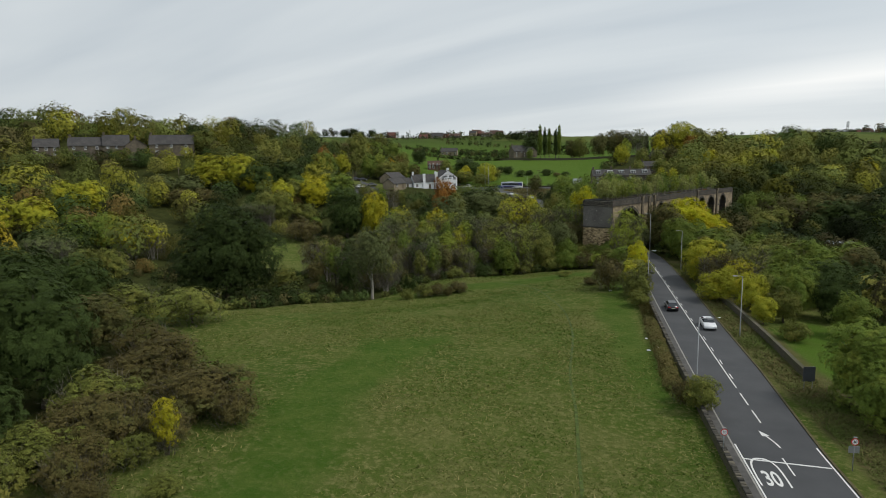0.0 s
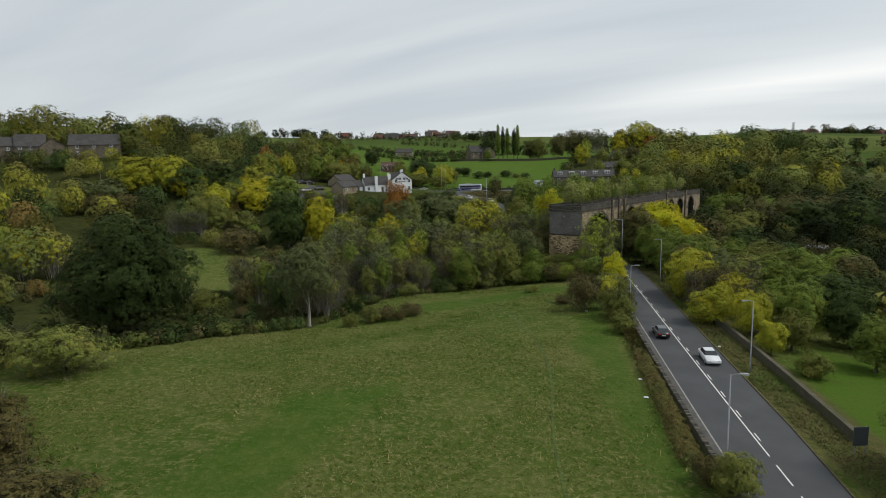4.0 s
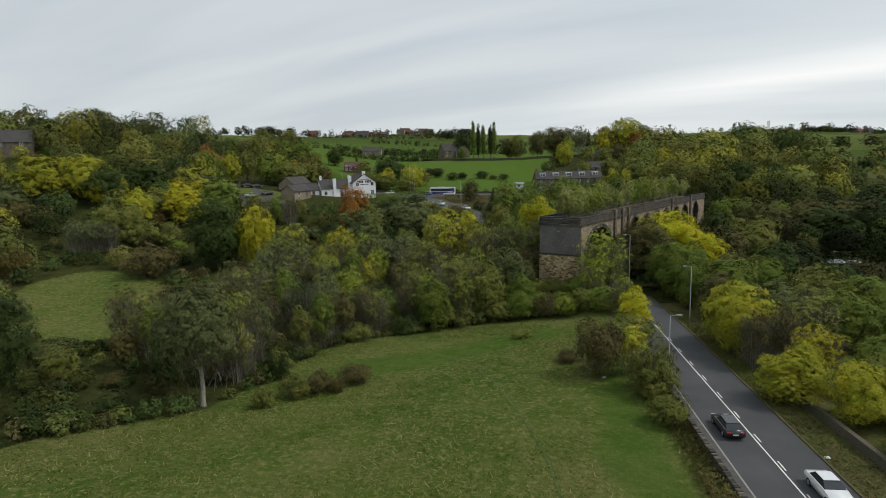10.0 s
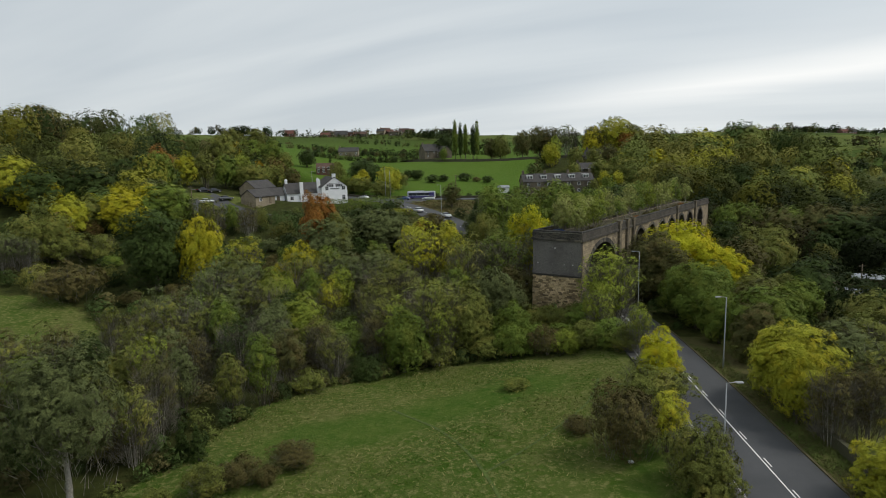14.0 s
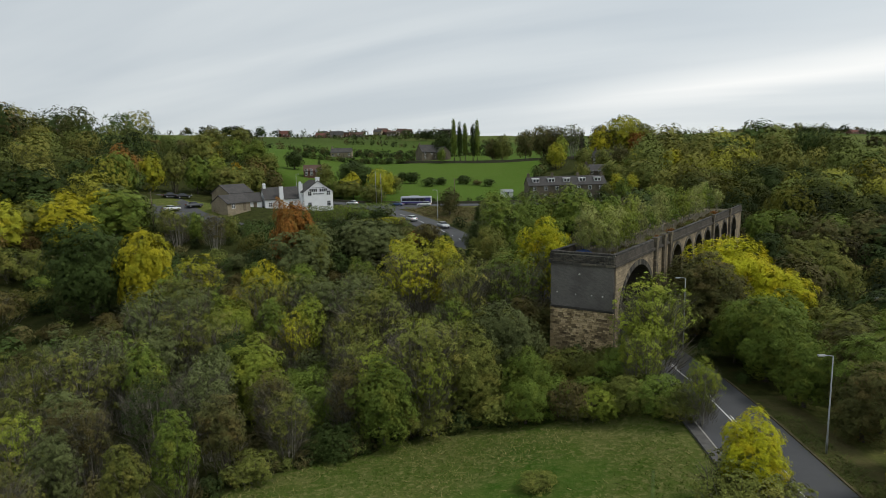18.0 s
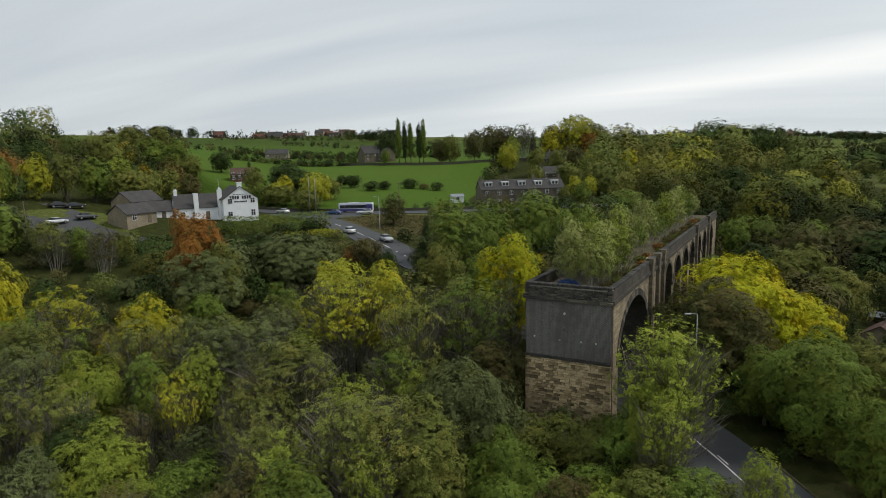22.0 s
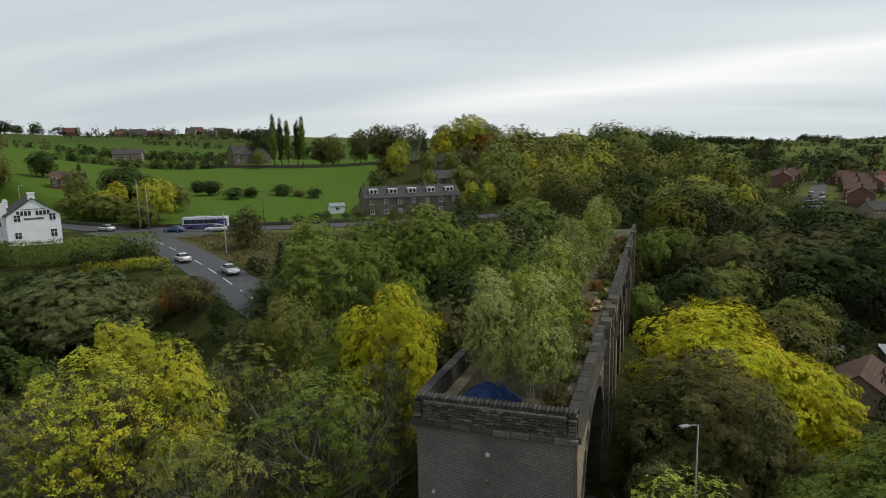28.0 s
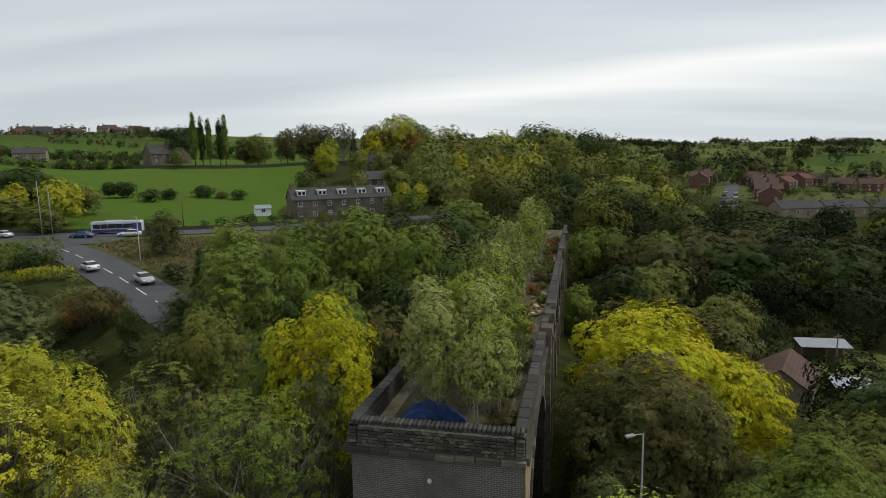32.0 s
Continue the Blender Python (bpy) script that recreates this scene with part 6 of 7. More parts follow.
west = scatter(lambda x, y: (x < np.interp(y, (-60, 40, 55, 95, 110, 150, 240), (-118, -105, -100, -106, -88, -84, -108)) and off_roads(x, y, 5) and wood_cover(np.array([x]), np.array([y]))[0] > 0.6), -340, -50, -60, 250, 12.2, 9.0, 17.5, 900)
west = [(x, y, h * (0.70 if x > -165 else 1.0), c, ti) for x, y, h, c, ti in west]
cleared = []
for x, y, h, c, ti in west:
    for hx, hy, _, _ in HILL_HOUSES:
        u = Vector((-8 - hx, -150 - hy)).normalized()
        a, b = (x - hx) * u.x + (y - hy) * u.y, abs((x - hx) * u.y - (y - hy) * u.x)
        if b < 10 and -9 < a < 70:
            h = 0 if a < 8 else min(h, 5.5 + a * 0.09)
    if h > 0:
        cleared.append((x, y, h, c, ti))
for hx, hy, _, l in HILL_HOUSES:
    u = Vector((-8 - hx, -150 - hy)).normalized()
    for off in (-0.6, -0.15, 0.3, 0.75):
        d, b = fr.uniform(9, 14), off * l + fr.uniform(-1, 1)
        x, y = hx + u.x * d - u.y * b, hy + u.y * d + u.x * b
        cleared.append((x, y, 3.6 + fr.uniform(-0.8, 1.2) + ground_z(hx, hy) - ground_z(x, y), 900, tint()))
west = cleared
west = [q if math.hypot(q[0], q[1]) < 300 else (*q[:3], 360, q[4]) for q in west]
far_wood("hillside_wood", west, "mixed autumn woodland covering the hillside")
east = scatter(lambda x, y: x > np.interp(y, (-140, 84, 140, 200, 280), (62, 62, 58, 62, 108)) and not (x > 148 and y > 124) and wood_cover(np.array([x]), np.array([y]))[0] > 0.5 and not (x < 98 and y < 84), 40, 290, -140, 275, 10.6, 8, 16, 160)
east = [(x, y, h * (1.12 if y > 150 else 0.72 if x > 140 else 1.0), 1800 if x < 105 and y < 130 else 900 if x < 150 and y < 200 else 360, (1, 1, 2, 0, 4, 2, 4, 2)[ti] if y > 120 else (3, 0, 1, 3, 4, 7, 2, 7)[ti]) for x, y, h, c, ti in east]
# woods behind the paddock and behind the thorn scrub
for x0, x1, y0, y1 in ((46, 63, -140, -58), (-108, -66, -200, -122)):
    joined += scatter(lambda x, y: wood_cover(np.array([x]), np.array([y]))[0] > 0.7 and free(x, y, 3.0), x0, x1, y0, y1, 8.5, 8, 12, 240)
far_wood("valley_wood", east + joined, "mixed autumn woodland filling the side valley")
# hedges and single trees over the farmland and along the skyline
lines = []
hr = random.Random(21)


def hedge_row(x0, y0, x1, y1, h, step, c=240, gap=0.1):
    c = 40 if y0 > 340 else c
    n = int(math.hypot(x1 - x0, y1 - y0) / step)
    for i in range(n):
        if hr.random() > gap:
            t = (i + hr.random()) / n
            lines.append((x0 + (x1 - x0) * t + hr.uniform(-1, 1), y0 + (y1 - y0) * t + hr.uniform(-1, 1), h * hr.uniform(0.6, 1.4), c, hr.choice((0, 0, 3, 3, 1, 7))))


hedge_row(-110, 262, -40, 268, 3.4, 1.6, gap=0)
hedge_row(-130, 330, 20, 322, 3.4, 2.2, gap=0)
hedge_row(-120, 312, -45, 306, 3.0, 2.0, gap=0.0)
hedge_row(-260, 640, -150, 668, 6.0, 7.0, gap=0.25)
hedge_row(-150, 668, -20, 690, 6.0, 7.0, gap=0.25)
hedge_row(-200, 560, -40, 590, 4.0, 5.0, gap=0.15)
hedge_row(22, 196, 34, 246, 5.0, 4.0)
hedge_row(-48, 126, -8, 121, 1.8, 2.5)
hedge_row(-8, 121, 10, 128, 2.4, 2.5)
for k in range(52):
    a = hr.uniform(-0.75, 1.15)
    d = 340 + 1900 * hr.random() ** 1.4
    b = a + hr.choice((-1, 1)) * hr.uniform(0.08, 0.35)
    e = d * hr.uniform(0.85, 1.2)
    hedge_row(math.sin(a) * d, math.cos(a) * d, math.sin(b) * e, math.cos(b) * e, hr.uniform(3, 5), hr.uniform(4, 6), gap=0.08)
# spinneys
for k in range(84):
    a = hr.uniform(-0.75, 1.2) if k < 50 else hr.uniform(0.4, 1.15)
    d = (420 if a > 0.2 else 560) + 1900 * hr.random() ** 1.2
    cx, cy, w, q = math.sin(a) * d, math.cos(a) * d, hr.uniform(12, 70), hr.uniform(-0.6, 0.6)
    for i in range(int(6 + w * 0.35)):
        u, v = hr.uniform(-w, w), hr.uniform(-9, 9)
        lines.append((cx + u * math.cos(q) - v * math.sin(q), cy + u * math.sin(q) + v * math.cos(q), hr.uniform(6, 12), 80, hr.choice((0, 0, 3, 3, 1, 7))))
for k in range(70):
    a = hr.uniform(0.2, 1.25)
    d = 320 + 1600 * hr.random() ** 1.3
    lines.append((math.sin(a) * d, math.cos(a) * d, hr.uniform(5, 11), 80, hr.choice((0, 0, 3, 3, 1, 5, 7))))
# gardens of the estate
for k in range(240):
    x, y = hr.uniform(165, 420), hr.uniform(130, 330)
    if abs((x - 172) - (y - 148) * 1.03) > 12:
        lines.append((x, y, hr.uniform(2.5, 6.5), 160, hr.choice((0, 0, 1, 2, 3))))
# wooded slopes beyond the houses
for k in range(80):
    a = hr.gauss(0.86, 0.16)
    d = hr.uniform(330, 700)
    lines.append((math.sin(a) * d, math.cos(a) * d, hr.uniform(8, 14), 80, hr.choice((0, 3, 1, 2, 7))))
far_wood("hedgerows", lines, "hedges and scattered trees between distant fields")
# undergrowth between the trees
brush = []
for k in range(2600):
    x, y = hr.uniform(-125, 98), hr.uniform(-80, 84)
    if float(wood_cover(np.array([x]), np.array([y]))[0]) > 0.7 and free(x, y, 0.3, -0.6) and len(brush) < 950:
        brush.append((x, y, hr.uniform(1.6, 3.8), 240, hr.choice((0, 0, 1, 3, 3, 7, 7))))
# low scrub along the wood's edge
edge_n = 0
while edge_n < 520:
    x, y = hr.uniform(-95, 12), hr.uniform(-105, -14)
    c = float(wood_cover(np.array([x]), np.array([y]))[0])
    if 0.35 < c < 0.97 and free(x, y, 0.3, 0.3):
        brush.append((x, y, hr.uniform(1.0, 2.8), 160, hr.choice((0, 0, 1, 1, 3, 7))))
        edge_n += 1
far_wood("undergrowth", brush, "tangled undergrowth between the valley trees", BRUSH_LEAF)
# ---------------------------------------------------------------- buildings
SLATE = stone_mat("dark_slate", (0.075, 0.072, 0.072), (0.10, 0.095, 0.09), (0.055, 0.055, 0.055), 0.4, 0.25, (0.04, 0.04, 0.04))
TILE = stone_mat("brown_roof_tiles", (0.12, 0.075, 0.06), (0.15, 0.095, 0.075), (0.085, 0.06, 0.05), 0.35, 0.3, (0.05, 0.035, 0.03))
REDTILE = stone_mat("red_roof_tiles", (0.17, 0.07, 0.055), (0.20, 0.09, 0.07), (0.10, 0.06, 0.05), 0.35, 0.3, (0.06, 0.03, 0.03))
STONE = stone_mat("gritstone_wall", (0.16, 0.135, 0.10), (0.22, 0.185, 0.135), (0.085, 0.075, 0.06), 0.6, 0.25)
BUFF = stone_mat("buff_stone_wall", (0.30, 0.25, 0.17), (0.36, 0.30, 0.21), (0.20, 0.17, 0.12), 0.6, 0.25, (0.2, 0.18, 0.14))
BRICK = stone_mat("red_brick", (0.17, 0.07, 0.05), (0.21, 0.095, 0.065), (0.12, 0.06, 0.05), 0.23, 0.08, (0.16, 0.12, 0.1))
WHITE = plain("white_render", (0.80, 0.81, 0.82), 0.8, vary=0.06, scale=0.6)
FRAME = plain("white_window_frame", (0.75, 0.75, 0.74), 0.5, vary=0.05)
METAL = plain("galvanised_steel", (0.27, 0.28, 0.285), 0.5, 0.4, vary=0.12, scale=3)
SHEET = plain("grey_metal_sheet", (0.24, 0.26, 0.28), 0.5, 0.1, vary=0.15)
BLACK = plain("black_rubber", (0.02, 0.02, 0.021), 0.8, vary=0.2)
WOODEN = bark_mat("weathered_timber", (0.10, 0.08, 0.055), (0.2, 0.165, 0.12))
LETTER = plain("black_lettering", (0.03, 0.03, 0.032), 0.6, vary=0.1)
gl = Mat("window_glass", 0.08, 0, 0.6)
gl.colour((0.03, 0.035, 0.04))
GLASS = gl.m


def gable_wall(bm, l, w, eave, ridge):
    """Walls with a gable at each end; the ridge runs along x."""
    prof = [(-w / 2, -1.5), (w / 2, -1.5), (w / 2, eave), (0, ridge), (-w / 2, eave)]
    return prism(prof, -l / 2, l / 2, bm)


def roof_slopes(l, w, eave, ridge, over=0.3, thick=0.16):
    rise = (ridge - eave) / (w / 2)
    e = eave - over * rise
    y = w / 2 + over
    prof = [(-y, e + 0.01), (0, ridge + 0.03), (y, e + 0.01), (y, e + thick), (0, ridge + thick + 0.06), (-y, e + thick)]
    return prism(prof, -l / 2 - over * 0.7, l / 2 + over * 0.7)


def window(parent, x, y, z, w, h, face, frame_mat=None):
    """A window on a wall; face: the direction that the wall looks, as an angle about z."""
    xs = (-w / 2, -w / 2 + 0.08, -0.035, 0.035, w / 2 - 0.08, w / 2)
    zs = (-0.06, 0.05, h * 0.55, h * 0.55 + 0.06, h - 0.05, h + 0.03)
    fr = bmesh.new()
    gv = [[[fr.verts.new((a, d, b)) for b in zs] for a in xs] for d in (-0.06, 0.05)]
    solid = {(i, j) for i in range(5) for j in range(5) if not (i in (1, 3) and j in (1, 3))}
    for i, j in solid:
        q = ((i, j), (i + 1, j), (i + 1, j + 1), (i, j + 1))
        fr.faces.new([gv[0][a][b] for a, b in q])
        fr.faces.new([gv[1][a][b] for a, b in q[::-1]])
        for k, (di, dj) in enumerate(((0, -1), (1, 0), (0, 1), (-1, 0))):
            if (i + di, j + dj) not in solid:
                (a, b), (c, d) = q[k], q[(k + 1) % 4]
                fr.faces.new((gv[0][a][b], gv[1][a][b], gv[1][c][d], gv[0][c][d]))
    bmesh.ops.recalc_face_normals(fr, faces=fr.faces)
    m = Matrix.Translation((x, y, z)) @ Matrix.Rotation(face + math.pi / 2, 4, "Z")
    f = part("window", fr, frame_mat or FRAME, parent)
    f.matrix_local = m
    part("pane", boxes((-w / 2 + 0.06, w / 2 - 0.06, -0.025, 0.0, 0.02, h - 0.02)), GLASS, f)
    return f


def house(name, x, y, rot, l, w, eave, ridge, wall, roof, label, floors=1, win=3, chimneys=1, gable_win=0, dormers=0, z=None, group="", door=True, cat="house"):
    """A gabled house; its ridge runs along its own x axis, its front looks along -y."""
    z = ground_z(x, y) if z is None else z
    ob = thing(name, pose(x, y, z, 0, 0, rot), label, cat, group)
    part("wall", gable_wall(bmesh.new(), l, w, eave, ridge), wall, ob)
    part("roof", roof_slopes(l, w, eave, ridge), roof, ob)
    for fl in range(floors):
        zz = 0.95 + fl * (eave / floors)
        for k in range(win):
            px = -l / 2 + l * (k + 0.5) / win
            if door and fl == 0 and k == win // 2:
                part("door", boxes((px - 0.48, px + 0.48, -w / 2 - 0.07, -w / 2 + 0.02, 0, 2.05), bev=0.02), WOODEN, ob)
            else:
                window(ob, px, -w / 2 - 0.02, zz, 1.15, 1.25, -math.pi / 2)
            window(ob, px, w / 2 + 0.02, zz, 1.1, 1.2, math.pi / 2)
        for k in range(gable_win):
            py = -w / 2 + w * (k + 0.5) / gable_win
            window(ob, l / 2 + 0.02, py, zz, 1.1, 1.25, 0.0)
    for k in range(chimneys):
        px = (-l / 2 + 0.6) if k == 0 else (l / 2 - 0.6 if k == 1 else -l / 2 + l * (k - 1) / (chimneys - 1))
        c = boxes((px - 0.42, px + 0.42, -0.4, 0.4, ridge - 1.0, ridge + 1.1), (px - 0.5, px + 0.5, -0.48, 0.48, ridge + 1.1, ridge + 1.25))
        tube([(px - 0.16, 0, ridge + 1.25), (px - 0.16, 0, ridge + 1.6)], [0.13, 0.11], 8, c)
        tube([(px + 0.18, 0, ridge + 1.25), (px + 0.18, 0, ridge + 1.6)], [0.13, 0.11], 8, c)
        part("chimney", c, wall, ob)
    for k in range(dormers):
        px = -l / 2 + l * (k + 0.5) / dormers
        yy = -w / 2 * 0.55
        zz = eave + (ridge - eave) * 0.30
        d = part("dormer", boxes((px - 1.15, px + 1.15, yy - 0.55, yy + 1.6, zz, zz + 1.45), (px - 1.3, px + 1.3, yy - 0.7, yy + 1.7, zz + 1.45, zz + 1.6)), FRAME, ob)
        for q in (-0.55, 0.55):
            f = part("window", boxes((px + q - 0.5, px + q + 0.5, yy - 0.6, yy - 0.55, zz + 0.25, zz + 1.35)), FRAME, d)
            part("pane", boxes((px + q - 0.38, px + q + 0.38, yy - 0.62, yy - 0.595, zz + 0.36, zz + 1.24)), GLASS, f)
    return ob


# the white inn: a gabled block, a lower wing and a small end range
inn = house("inn", -57.8, 103.4, 116.5, 12.5, 8.6, 5.2, 8.3, WHITE, SLATE, "white rendered inn with a slate roof and tall chimneys", floors=2, win=3, chimneys=0, z=16.2, door=False, cat="inn")


def inn_part(name, bm, mat, label=""):
    return part(name, bm, mat, inn, label)


# gable end towards the road junction: local x = -6.25
gx0 = -6.27
for py, pz, h in ((-3.0, 0.9, 1.5), (2.6, 4.1, 1.3), (-3.0, 4.1, 1.3), (2.7, 0.9, 1.2)):
    window(inn, gx0, py, pz, 1.15, h, math.pi)
inn_part("chimney", boxes((-6.2, -5.3, -0.55, 0.55, 7.2, 9.3), (-6.3, -5.2, -0.65, 0.65, 9.3, 9.5)), WHITE)
# sign lettering as plain dark blocks
for row, (zc, hh, n, w0) in enumerate(((5.2, 0.85, 9, 5.4), (4.4, 0.34, 12, 3.2), (6.3, 0.14, 10, 3.6))):
    for k in range(n):
        if row == 0 and k == 4:
            continue
        py = w0 / 2 - w0 * (k + 0.5) / n
        inn_part("letter_block", boxes((gx0 - 0.04, gx0 - 0.004, py - w0 / n * 0.36, py + w0 / n * 0.36, zc, zc + hh)), LETTER)
house("inn_wing", -66.9, 101.4, 28, 12.0, 8.0, 3.2, 6.3, WHITE, SLATE, "white rendered wing of the inn with two tall chimneys", floors=1, win=4, chimneys=2, z=16.4, cat="inn wing")
wing = bpy.data.objects["inn_wing"]
for px, top in ((-1.2, 6.6), (4.6, 7.2)):
    part("chimney_stack", boxes((px - 0.55, px + 0.55, -4.55, -3.7, -0.5, top), (px - 0.62, px + 0.62, -4.62, -3.63, top, top + 0.18)), WHITE, wing)
house("inn_range", -76.4, 96.4, 28, 8.0, 6.0, 2.4, 4.6, WHITE, SLATE, "low white end range of the inn", floors=1, win=2, chimneys=0, z=16.8, cat="inn wing")
house("outbuilding", -81.5, 99.0, 62, 9.0, 7.5, 3.0, 5.3, BUFF, SLATE, "buff stone outbuilding with a dark slate roof beside the inn", win=2, chimneys=0, cat="outbuilding")
house("outbuilding", -77.0, 86.0, 62, 8.0, 6.5, 2.4, 4.4, BUFF, SLATE, "low buff stone outbuilding in front of the inn", win=2, chimneys=0, cat="outbuilding")
house("brick_house", -78.0, 186, 10, 9, 7, 2.9, 5.2, BRICK, TILE, "red brick house with a brown tiled roof above the inn", floors=2, win=4, chimneys=0)
house("terrace", 25.0, 141.5, 5, 28.0, 9.0, 5.4, 8.2, STONE, SLATE, "long row of dark stone terraced houses with white dormers", floors=2, win=7, chimneys=4, dormers=5, z=14.4, door=False, cat="terrace")
house("garden_shed", 4.2, 146.5, 8, 4.2, 3.0, 2.0, 2.7, WHITE, SHEET, "small white garden shed at the field's edge", win=1, chimneys=0, door=False, cat="shed")
house("stone_house", 47, 186, 12, 13, 8, 3.8, 6.4, STONE, SLATE, "dark stone house among trees above the terrace", floors=2, win=4, chimneys=2)
house("stone_house", 56, 214, -35, 11, 8, 4.6, 7.8, STONE, SLATE, "dark stone house with a steep gable on the hill", floors=2, win=3, chimneys=2)
house("farmhouse", -34, 297, 30, 13, 9, 4.8, 9.0, STONE, SLATE, "large gabled stone farmhouse beside the poplars", floors=2, win=3, chimneys=2)
house("farm_wing", -25.5, 294, -58, 9, 7, 4.2, 7.6, STONE, SLATE, "gabled stone wing of the farmhouse", floors=2, win=2, chimneys=1)
house("bungalow", -89, 301, 5, 13, 8, 3.0, 5.5, BUFF, SLATE, "low bungalow with a pale gable on the hillside", win=4, chimneys=1)
house("bungalow", 63.7, 29.2, 35, 10, 7, 2.6, 4.9, BUFF, TILE, "small bungalow with a brown roof below the viaduct", win=3, chimneys=0)
# stone houses on the wooded hill
for k, (x, y, r, l) in enumerate(HILL_HOUSES):
    house("hill_house", x, y, r + 20, l, 9, 5.0 + 0.5 * (k % 2), 8.6 + 0.6 * (k % 3), STONE, SLATE, "stone house with a slate roof among hillside trees", floors=2, win=3, chimneys=1, group="houses on the hill")
# skyline village
vr = random.Random(4)
for k in range(24):
    a = vr.uniform(-0.36, -0.02) if k < 17 else vr.uniform(0.40, 0.60)
    d = vr.uniform(630, 720) if k < 17 else vr.uniform(900, 1000)
    x, y = math.sin(a) * d, math.cos(a) * d
    house("village_house", x, y, vr.uniform(-25, 25), vr.uniform(10, 16), 8, vr.choice((2.8, 4.4)), vr.choice((5.6, 7.2)), vr.choice((STONE, BRICK, BUFF)), vr.choice((SLATE, TILE, REDTILE)),
          "distant village house on the skyline", floors=1, win=3, chimneys=1, group="village on the skyline", door=False)
# the estate down the side valley: two rows either side of a street
STREET = ((168, 144, 0), (181, 157, 0), (213, 188, 0), (250, 224, 0), (302, 274, 0))
st_line = spline([(x, y, ground_z(x, y) + 0.12) for x, y, _ in STREET], 4.0)
for p in st_line:
    p[2] = ground_z(p[0], p[1]) + 0.25
strip("estate_street", st_line, -3.4, 3.4, 0.0, ASPHALT, "grey street between brick houses", "road", thick=0.4)
sd = Vector((0.72, -0.69))
for side, first, last in ((-1, 88, 150), (1, 36, 150)):
    for k in range(first, last, 17):
        x, y = 172 + k * 0.71 + side * 15 * sd.x, 148 + k * 0.69 + side * 15 * sd.y
        house("brick_house", x, y, 45 + (90 if k % 2 else 0), 11, 9, 4.6, 7.2, BRICK, TILE, "red brick semi-detached house with a brown tiled roof", floors=2, win=3, chimneys=1, gable_win=1, group="houses of the estate")
for k in range(20):
    x, y = 266 + 25 * (k % 7) + 9 * (k // 7) + vr.uniform(-5, 5), 194 + 36 * (k // 7) + vr.uniform(-9, 9) - 1.5 * (k % 7)
    house("brick_house", x, y, vr.choice((20, 110)), 12, 9, 4.7, 7.4, BRICK, TILE if k % 4 else REDTILE, "red brick house with a brown tiled roof", floors=2, win=3, chimneys=1, gable_win=1, group="houses of the estate")
for k in range(5):
    x, y = 196 + 19 * k, 140 - 3.5 * k
    house("bungalow", x, y, -12, 17, 9, 3.0, 5.6, BUFF, SLATE, "pale bungalow with a grey tiled roof", floors=1, win=4, chimneys=1, group="bungalows of the estate")
# sheds in the garden below the viaduct
def lean_to(name, x, y, rot, l, w, h, label):
    z = ground_z(x, y)
    ob = thing(name, pose(x, y, z, 0, 0, rot), label, "shed")
    part("roof", prism([(-w / 2, h - 0.3), (w / 2, h + 0.25), (w / 2, h + 0.32), (-w / 2, h - 0.22)], -l / 2, l / 2), SHEET, ob)
    part("back_wall", boxes((-l / 2 + 0.1, l / 2 - 0.1, w / 2 - 0.3, w / 2 - 0.2, -0.3, h + 0.1)), WOODEN, ob)
    for px in (-l / 2 + 0.2, 0, l / 2 - 0.2):
        part("post", boxes((px - 0.07, px + 0.07, -w / 2 + 0.1, -w / 2 + 0.24, -0.3, h - 0.25)), WOODEN, ob)
    return ob


lean_to("open_shed", 82.5, 38.5, -30, 7.5, 3.4, 2.7, "open timber shed with a grey metal roof")
lean_to("open_shed", 72.0, 25.5, -32, 5.8, 3.0, 2.3, "small shed with a pale metal roof in the garden")
lean_to("open_shed", 74.0, 44.0, -30, 3.6, 2.2, 2.2, "low shed with a grey roof at the wood's edge")

# ---------------------------------------------------------------- posts and signs


def lamp_post(x, y, top, arm, base=None, label="tall galvanised street lamp with a short arm", group="street lamps"):
    """arm: the angle of the arm, in degrees."""
    z = ground_z(x, y) if base is None else base
    h = top - z
    ob = thing("street_lamp", pose(x, y, z, 0, 0, arm), label, "street lamp", group)
    part("pole", tube([(0, 0, -0.3), (0, 0, 1.3), (0, 0, 1.35), (0, 0, h)], [0.10, 0.10, 0.075, 0.05], 10), METAL, ob, smooth=True)
    part("arm", tube([(0, 0, h - 0.03), (0.35, 0, h + 0.03), (0.8, 0, h + 0.05)], [0.045, 0.04, 0.04], 8), METAL, ob, smooth=True)
    hd = part("lamp_head", boxes((0.65, 1.35, -0.15, 0.15, h, h + 0.12), bev=0.04), METAL, ob)
    part("lens", boxes((0.78, 1.3, -0.11, 0.11, h - 0.02, h - 0.001)), FRAME, hd)
    return ob


lamp_post(18.58, 1.28, 13.2, 180)
lamp_post(21.17, -27.67, 11.95, 180, base=2.85)
lamp_post(9.89, -54.58, 11.35, 0)
lamp_post(6.94, -108.0, 12.45, 0)
lamp_post(18.84, -81.18, 11.8, 180)
lamp_post(-18.7, 79.5, 21.9, 150)
lamp_post(-72, 135, 26, -30)


def pole(name, x, y, top, r, mat, label, cat, wires=False, group=""):
    z = ground_z(x, y)
    ob = thing(name, pose(x, y, z), label, cat, group)
    part("shaft", tube([(0, 0, -0.4), (0, 0, top - z)], [r, r * 0.6], 10), mat, ob, smooth=True)
    if wires:
        part("crossbar", boxes((-0.8, 0.8, -0.06, 0.06, top - z - 0.5, top - z - 0.38)), mat, ob)
    return ob


